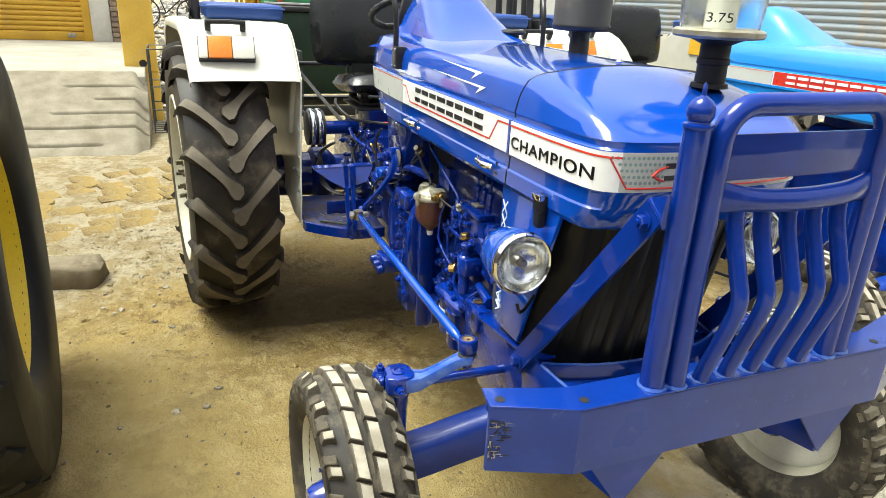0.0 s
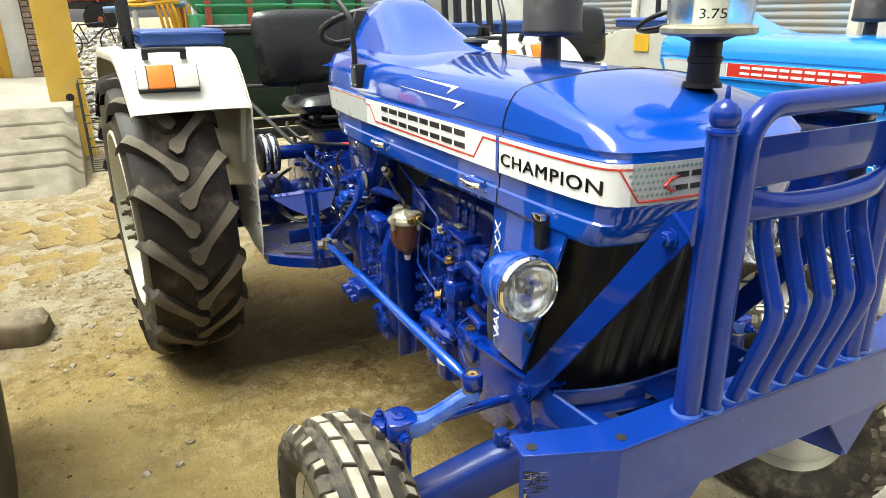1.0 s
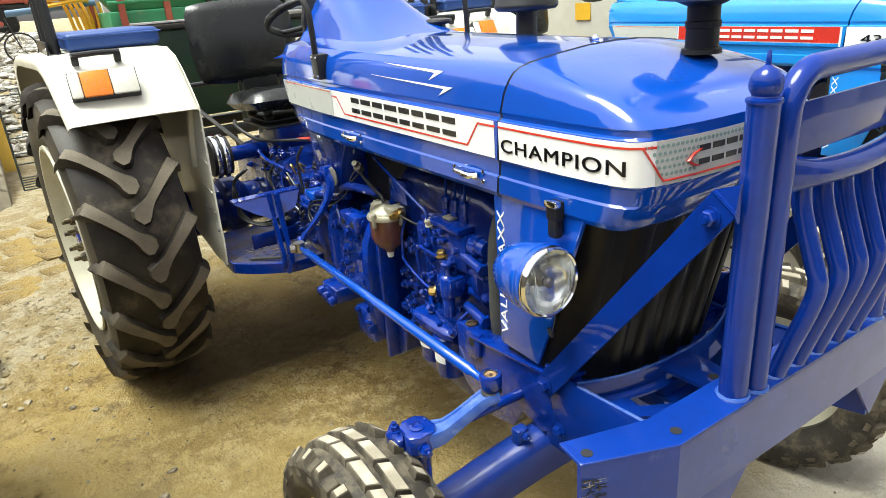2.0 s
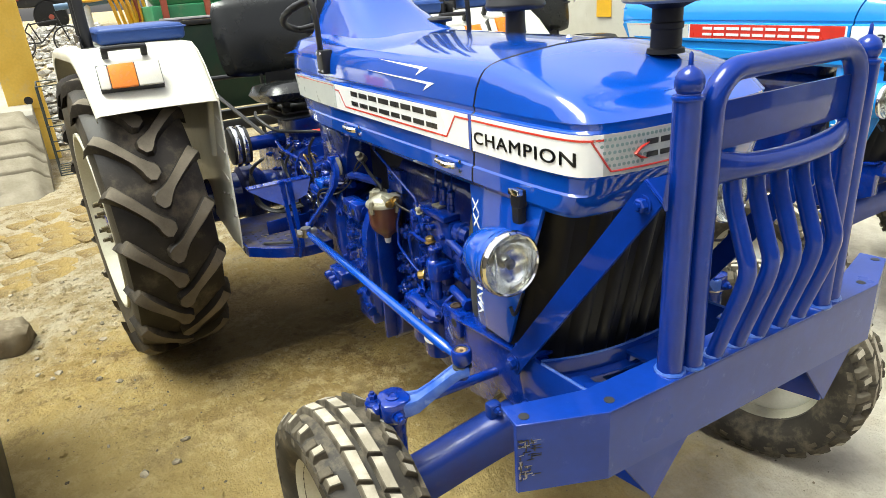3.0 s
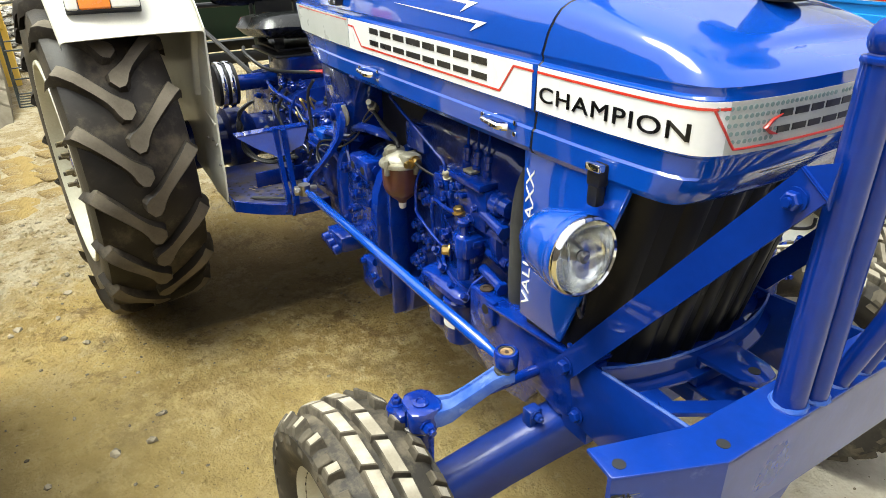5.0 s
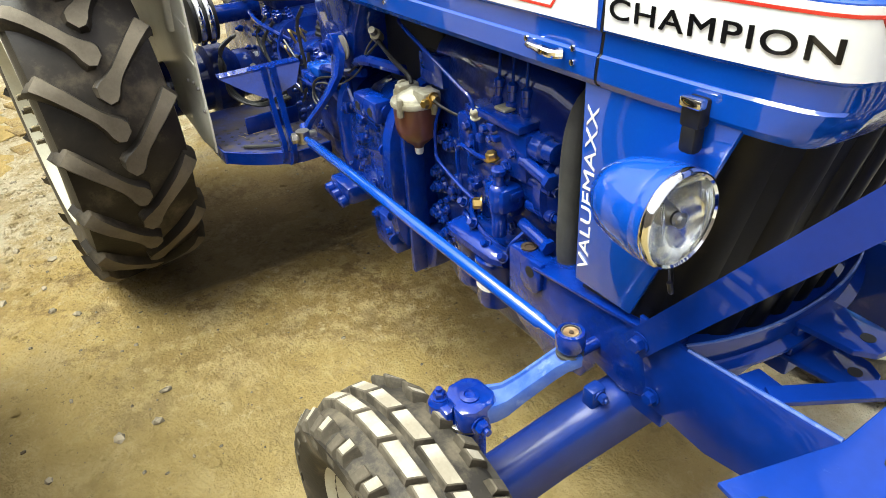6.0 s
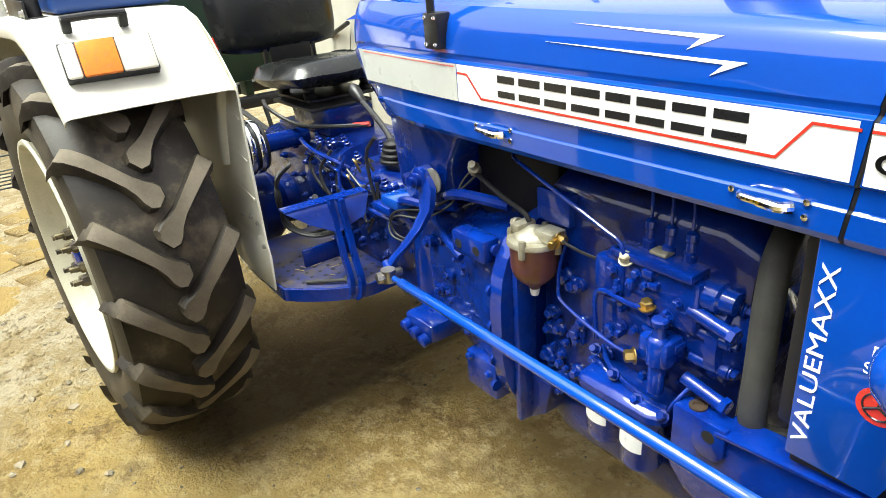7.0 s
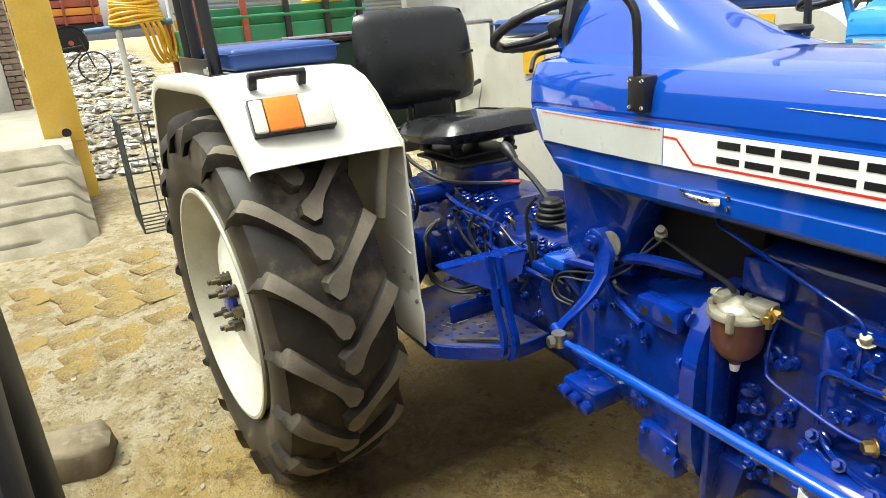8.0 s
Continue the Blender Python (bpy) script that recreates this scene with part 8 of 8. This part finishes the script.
for a, b in (((-0.5, 0.33), (-0.05, 0.33)), ((-0.5, 0.33), (-0.2, 0.75)), ((-0.2, 0.75), (-0.05, 0.33)), ((-0.2, 0.72), (0.35, 0.78)), ((-0.05, 0.33), (0.35, 0.70)), ((0.5, 0.33), (0.33, 0.95))):
    tube(bm, [(0, a[0], a[1]), (0, b[0], b[1])], 0.016, 6)
part("frame", bm, black_steel, cycle)

hose_yellow = shader("yellow plastic hose", (0.78, 0.42, 0.02), 0.4, second=(0.66, 0.33, 0.015), scale=5, fine=40, bump=0.05)
pipe_blue = shader("faded blue pipe", (0.12, 0.22, 0.36), 0.5, scale=4, bump=0.1)
gz = ground_z(-10.2, 0.0)
stand = thing("hose_stand", "yellow plastic hoses coiled on a blue pipe stand", "hose stand", at=(-10.2, -0.02, gz))
bm = bm_new()
tube(bm, [(0, -0.75, 1.42), (0, 0.62, 1.50)], 0.055, 12)
part("blue_pipe", bm, pipe_blue, stand, "faded blue pipe")
for y in (-0.25, 0.55):
    bm = bm_new()
    tube(bm, [(0, y, -0.1), (0, y, 1.45)], 0.05, 8)
    part("leg", bm, label_white if y < 0 else truck_red, stand)
for k in range(11):
    bm = bm_new()
    z = 1.52 + 0.062 * k
    rr = 0.42 - 0.012 * k
    ring = [(rr * 0.8 * math.cos(a), 0.08 + rr * math.sin(a), z + 0.03 * math.sin(a * 2 + k)) for a in (2 * math.pi * i / 26 for i in range(27))]
    tube(bm, ring, 0.033, 7)
    part("hose_loop", bm, hose_yellow, stand)
for k in range(4):
    bm = bm_new()
    y = 0.10 + 0.09 * k
    tube(bm, catmull([(0.1, y, 1.55), (0.2, y + 0.05, 1.35), (0.22, y + 0.10, 1.05), (0.15, y + 0.22, 0.85), (0.05, y + 0.32, 1.1), (0.0, y + 0.30, 1.5)], 5), 0.030, 7)
    part("hose_loop", bm, hose_yellow, stand)

machine_green = shader("green machine paint", (0.02, 0.22, 0.09), 0.5, second=(0.02, 0.17, 0.07), scale=2, fine=50, bump=0.1, dirt=(0.2, 0.2, 0.12), dirt_amount=0.15)
gz = ground_z(-9.6, 2.0)
thresher = thing("thresher", "green threshing machine with red brackets behind the tractors", "farm machine", at=(-9.6, 1.9, gz))
bm = bm_new()
box(bm, (-0.7, -1.3, 0.5), (0.7, 1.7, 1.42), 0.04)
part("body", bm, machine_green, thresher)
bm = bm_new()
prism(bm, [(-1.2, 1.42), (1.5, 1.42), (1.8, 1.70), (-1.4, 1.70)], 0.2, 0.62, "yz", 0.02)
part("hopper", bm, machine_green, thresher)
for y in (-1.1, -0.4, 0.3, 1.0, 1.6):
    bm = bm_new()
    box(bm, (0.70, y - 0.05, 1.15), (0.78, y + 0.05, 2.3), 0.01)
    part("bracket_post", bm, truck_red if y < 0 else black_steel, thresher)
for z in (1.55, 2.0):
    bm = bm_new()
    tube(bm, [(0.76, -1.3, z), (0.76, 1.7, z)], 0.03, 8)
    part("rail", bm, black_steel if z > 1.8 else machine_green, thresher)
for y in (-0.9, 1.2):
    bm = bm_new()
    lathe(bm, [(0.1, 0), (0.34, 0.02), (0.36, 0.1), (0.34, 0.18), (0.1, 0.2)], (0.5, y, 0.36), (1, 0, 0), 22)
    part("wheel", bm, rubber_clean, thresher)
for k in range(6):
    bm = bm_new()
    ring = [(0.35 + 0.3 * math.cos(a), 1.1 + 0.34 * math.sin(a), 1.73 + 0.07 * k) for a in (2 * math.pi * i / 22 for i in range(23))]
    tube(bm, ring, 0.034, 7)
    part("hose_loop", bm, hose_yellow, thresher, "yellow hose coil")

# dark implement parked close behind the blue tractor
implement_green = shader("dark green implement paint", (0.006, 0.036, 0.020), 0.5, second=(0.005, 0.024, 0.016), scale=4, fine=60, bump=0.1, dirt=(0.05, 0.042, 0.03), dirt_amount=0.2)
gz = 0.0
drill = thing("seed_drill", "dark green seed drill parked behind the tractor", "farm implement", at=(-2.3, 0.35, ground_z(-2.3, 0.35)))
bm = bm_new()
prism(bm, [(-0.30, 1.45), (0.28, 1.45), (0.16, 0.78), (-0.16, 0.78)], -0.72, 0.95, "xz", 0.02)
part("seed_box", bm, implement_green, drill)
bm = bm_new()
box(bm, (-0.33, -0.75, 1.45), (0.31, 0.98, 1.49), 0.01)
part("lid", bm, black_steel, drill)
for x in (-0.35, 0.25):
    bm = bm_new()
    box(bm, (x, -0.75, 0.62), (x + 0.08, 0.98, 0.70), 0.01)
    part("frame_bar", bm, black_steel, drill)
for k in range(8):
    bm = bm_new()
    y = -0.66 + 0.215 * k
    tube(bm, catmull([(0.28, y, 0.64), (0.36, y, 0.42), (0.28, y, 0.18), (0.42, y, -0.01)], 4), 0.018, 6)
    part("tine", bm, black_steel, drill)
for y in (-0.55, 0.2, 0.8):
    bm = bm_new()
    box(bm, (-0.06, y - 0.03, 0.66), (0.06, y + 0.03, 0.80), 0.005)
    part("support", bm, implement_green, drill)

# ---- shop row behind the far tractors ----
wall_far = shader("washed blue-grey wall", (0.48, 0.50, 0.50), 0.9, second=(0.40, 0.40, 0.38), scale=1.5, fine=30, bump=0.2, dirt=(0.3, 0.26, 0.2), dirt_amount=0.15)
shutter_grey = shader("grey-blue shutter", (0.20, 0.27, 0.33), 0.55, second=(0.25, 0.24, 0.22), scale=1.5, fine=40, bump=0.1, dirt=(0.3, 0.25, 0.2), dirt_amount=0.2)
bm = bm_new()
box(bm, (-16.4, 1.5, 0.0), (-16.0, 16.0, 6.0), 0)
tagged(part("wall_back", bm, wall_far, None), "wall of the back shops", "wall", "", "structure")
bm = bm_new()
box(bm, (-16.0, 9.0, 0.0), (14.0, 9.4, 5.0), 0)
tagged(part("wall_side", bm, wall_far, None), "long pale shop wall", "wall", "", "structure")
# unseen dark walls, added to cut low sky light and darken reflections
block_dark = shader("sooty plastered row", (0.20, 0.17, 0.14), 0.9, second=(0.13, 0.115, 0.10), scale=0.8, fine=20, bump=0.2, dirt=(0.07, 0.06, 0.05), dirt_amount=0.25, dirt_scale=1.2)
for name, lo, hi in (("wall_front", (10.6, -8.6, -0.1), (11.0, 9.0, 4.6)), ("wall_near", (-15.0, -9.0, -0.1), (10.6, -8.6, 4.6))):
    bm = bm_new()
    box(bm, lo, hi, 0)
    tagged(part(name, bm, block_dark, None), "unseen dark wall added to cut low sky light", "wall", "", "structure")
for i, (x, y, w, turn) in enumerate(((-15.97, 3.2, 1.3, 90), (-15.97, 6.6, 1.4, 90), (-9.0, 8.97, 1.6, 0), (-4.5, 8.97, 1.7, 0), (0.5, 8.97, 1.7, 0), (5.5, 8.97, 1.7, 0))):
    sh = tagged(new("shop_shutter"), "grey-blue rolling shop shutter in the wall", "rolling shutter", "", "structure")
    sh.matrix_basis = pose(x, y, 0.3 + (1.0 if turn else 0.0), 0, 0, turn)
    bm = bm_new()
    prism(bm, [(0.0, 0.0), (-0.03, 0.04), (-0.03, 0.07), (0.0, 0.11), (0.02, 0.11), (0.02, 0.0)], -w, w, "yz")
    for v in bm.verts:
        v.co = Vector((v.co.x, v.co.y, v.co.z))
    first = part("slat", bm, shutter_grey, sh, smooth=40)
    for k in range(1, 24):
        share(first, "slat", sh, Matrix.Translation((0, 0, 0.112 * k)))
    bm = bm_new()
    box(bm, (-w - 0.15, -0.06, 2.7), (w + 0.15, 0.02, 2.95), 0.01)
    part("box_cover", bm, plaster, sh)
    for sx in (-1, 1):
        bm = bm_new()
        box(bm, (sx * w - 0.08, -0.06, 0.0), (sx * w + 0.08, 0.02, 2.7), 0.01)
        part("guide", bm, plaster, sh)

# ---- the wheel of the neighbouring tractor ----
rim_yellow = shader("yellow rim paint", (0.86, 0.62, 0.015), 0.4, second=(0.80, 0.54, 0.012), scale=5, fine=90, bump=0.06, dirt=(0.25, 0.2, 0.12), dirt_amount=0.1, dirt_scale=8)
next_tractor = thing("tractor", "neighbouring tractor with a black tyre on a yellow rim", "tractor")
neighbour = new("rear_wheel")
neighbour.parent = next_tractor
neighbour.matrix_basis = pose(1.25, -1.735, 0.72, 0, 0, 6)
big_tyre(0.75, 0.205, 0.42, 18, 0.012, "tyre", neighbour, rubber_clean, rubber_clean, reach=0.86)
h = 0.205
bm = bm_new()
prof = [(0.43, -h * 0.85), (0.41, -h * 0.86), (0.39, -h * 0.66), (0.36, -h * 0.5), (0.36, 0.0), (0.365, h * 0.30), (0.395, h * 0.48), (0.412, h * 0.68), (0.435, h * 0.70), (0.435, h * 0.64), (0.41, h * 0.44), (0.375, h * 0.30), (0.37, 0.0), (0.37, -h * 0.45), (0.40, -h * 0.62), (0.42, -h * 0.8)]
lathe(bm, prof + [prof[0]], (0, 0, 0), (0, 1, 0), 56, caps=False)
part("rim", bm, rim_yellow, neighbour, "yellow painted rim", smooth=50)
bm = bm_new()
lathe(bm, [(0.372, 0.0), (0.33, -0.004), (0.25, -0.02), (0.0001, -0.02), (0.0001, -0.035), (0.25, -0.035), (0.33, -0.02), (0.372, -0.014)], (0, 0.075, 0), (0, 1, 0), 48, caps=False)
part("wheel_disc", bm, black_steel, neighbour, "dark wheel disc", smooth=50)
bm = bm_new()
lathe(bm, [(0.11, 0), (0.11, 0.03), (0.08, 0.04), (0.0001, 0.04)], (0, 0.05, 0), (0, 1, 0), 28)
part("hub", bm, machine_green, neighbour, "green hub")

# ---- light blue tractor parked alongside ----
cyan = shader("glossy light blue paint", (0.012, 0.24, 0.68), 0.22, second=(0.011, 0.20, 0.60), scale=3, amount=0.3, fine=240, bump=0.02, coat=0.6, rough_vary=0.05)
tractor_two = thing("tractor", "light blue farm tractor with cream fenders beside the blue one", "tractor")
swap = {paint_blue.name: cyan}
keep = {"bonnet", "cowl", "nose_hood", "rear_wheel", "front_wheel", "fender", "fender_cushion", "seat_cushion", "backrest", "steering_wheel", "headlight", "grille", "side_panel", "engine_block", "bell_housing", "gearbox", "front_axle",
        "silencer", "exhaust_stub", "canopy_post", "angle_iron", "indicator", "grab_handle", "rear_axle", "side_rail", "spindle", "steering_column", "back_bracket", "radiator_tray", "radiator", "seat_frame", "instrument_panel", "strap_catch", "oil_pan", "cylinder_head"}
skip = {"letter_bar", "model_word", "dot_pattern", "swoosh_mark", "bolt", "screw", "red_line", "bonnet_latch", "dart_decal", "front_band"}
made = {tractor: tractor_two}
for o in [c for c in tractor.children_recursive]:
    base = o.name.split(".")[0]
    top = o
    while top.parent is not tractor:
        top = top.parent
    if top.name.split(".")[0] not in keep or base in skip or o.parent not in made:
        continue
    twin = o.copy()
    scene.collection.objects.link(twin)
    twin.parent = made[o.parent]
    made[o] = twin
    if twin.data and twin.data.materials and twin.data.materials[0].name in swap:
        twin.material_slots[0].link = "OBJECT"
        twin.material_slots[0].material = swap[twin.data.materials[0].name]
tractor_two.matrix_basis = pose(-0.36, 2.10, 0.0)
two_bonnet, two_nose = made[bonnet], made[nose]
band("name_band", 1.42, 2.215, 1.262, 1.326, decal_red, two_bonnet, 0.0015, label="red name band")
x = 1.50
for w in (0.055, 0.06, 0.07, 0.05, 0.055, 0.052, 0.055, 0.06, 0.055):
    bm = bm_new()
    for z0, z1 in ((1.274, 1.286), (1.302, 1.315)):
        prism(bm, [(x, z0), (x + w, z0), (x + w, z1), (x, z1)], -0.2905, -0.2890, "xz")
    part("letter_bar", bm, decal_white, two_bonnet)
    x += w + 0.012
band("blue_line", 1.0, 2.215, 1.247, 1.258, cyan, two_bonnet, 0.0015)
m = Matrix.Translation((2.30, -0.2893, 1.262)) @ Matrix.Rotation(radians(90), 4, "X")
lettering("model_number", "434", 0.05, m, decal_black, two_nose, 0.0010, "black model number", 0.125, 0.0004)
lettering("model_letters", "DS", 0.05, Matrix.Translation((0.15, 0, 0)) @ m, decal_black, two_nose, 0.0010, "black model letters", 0.08, 0.0004)
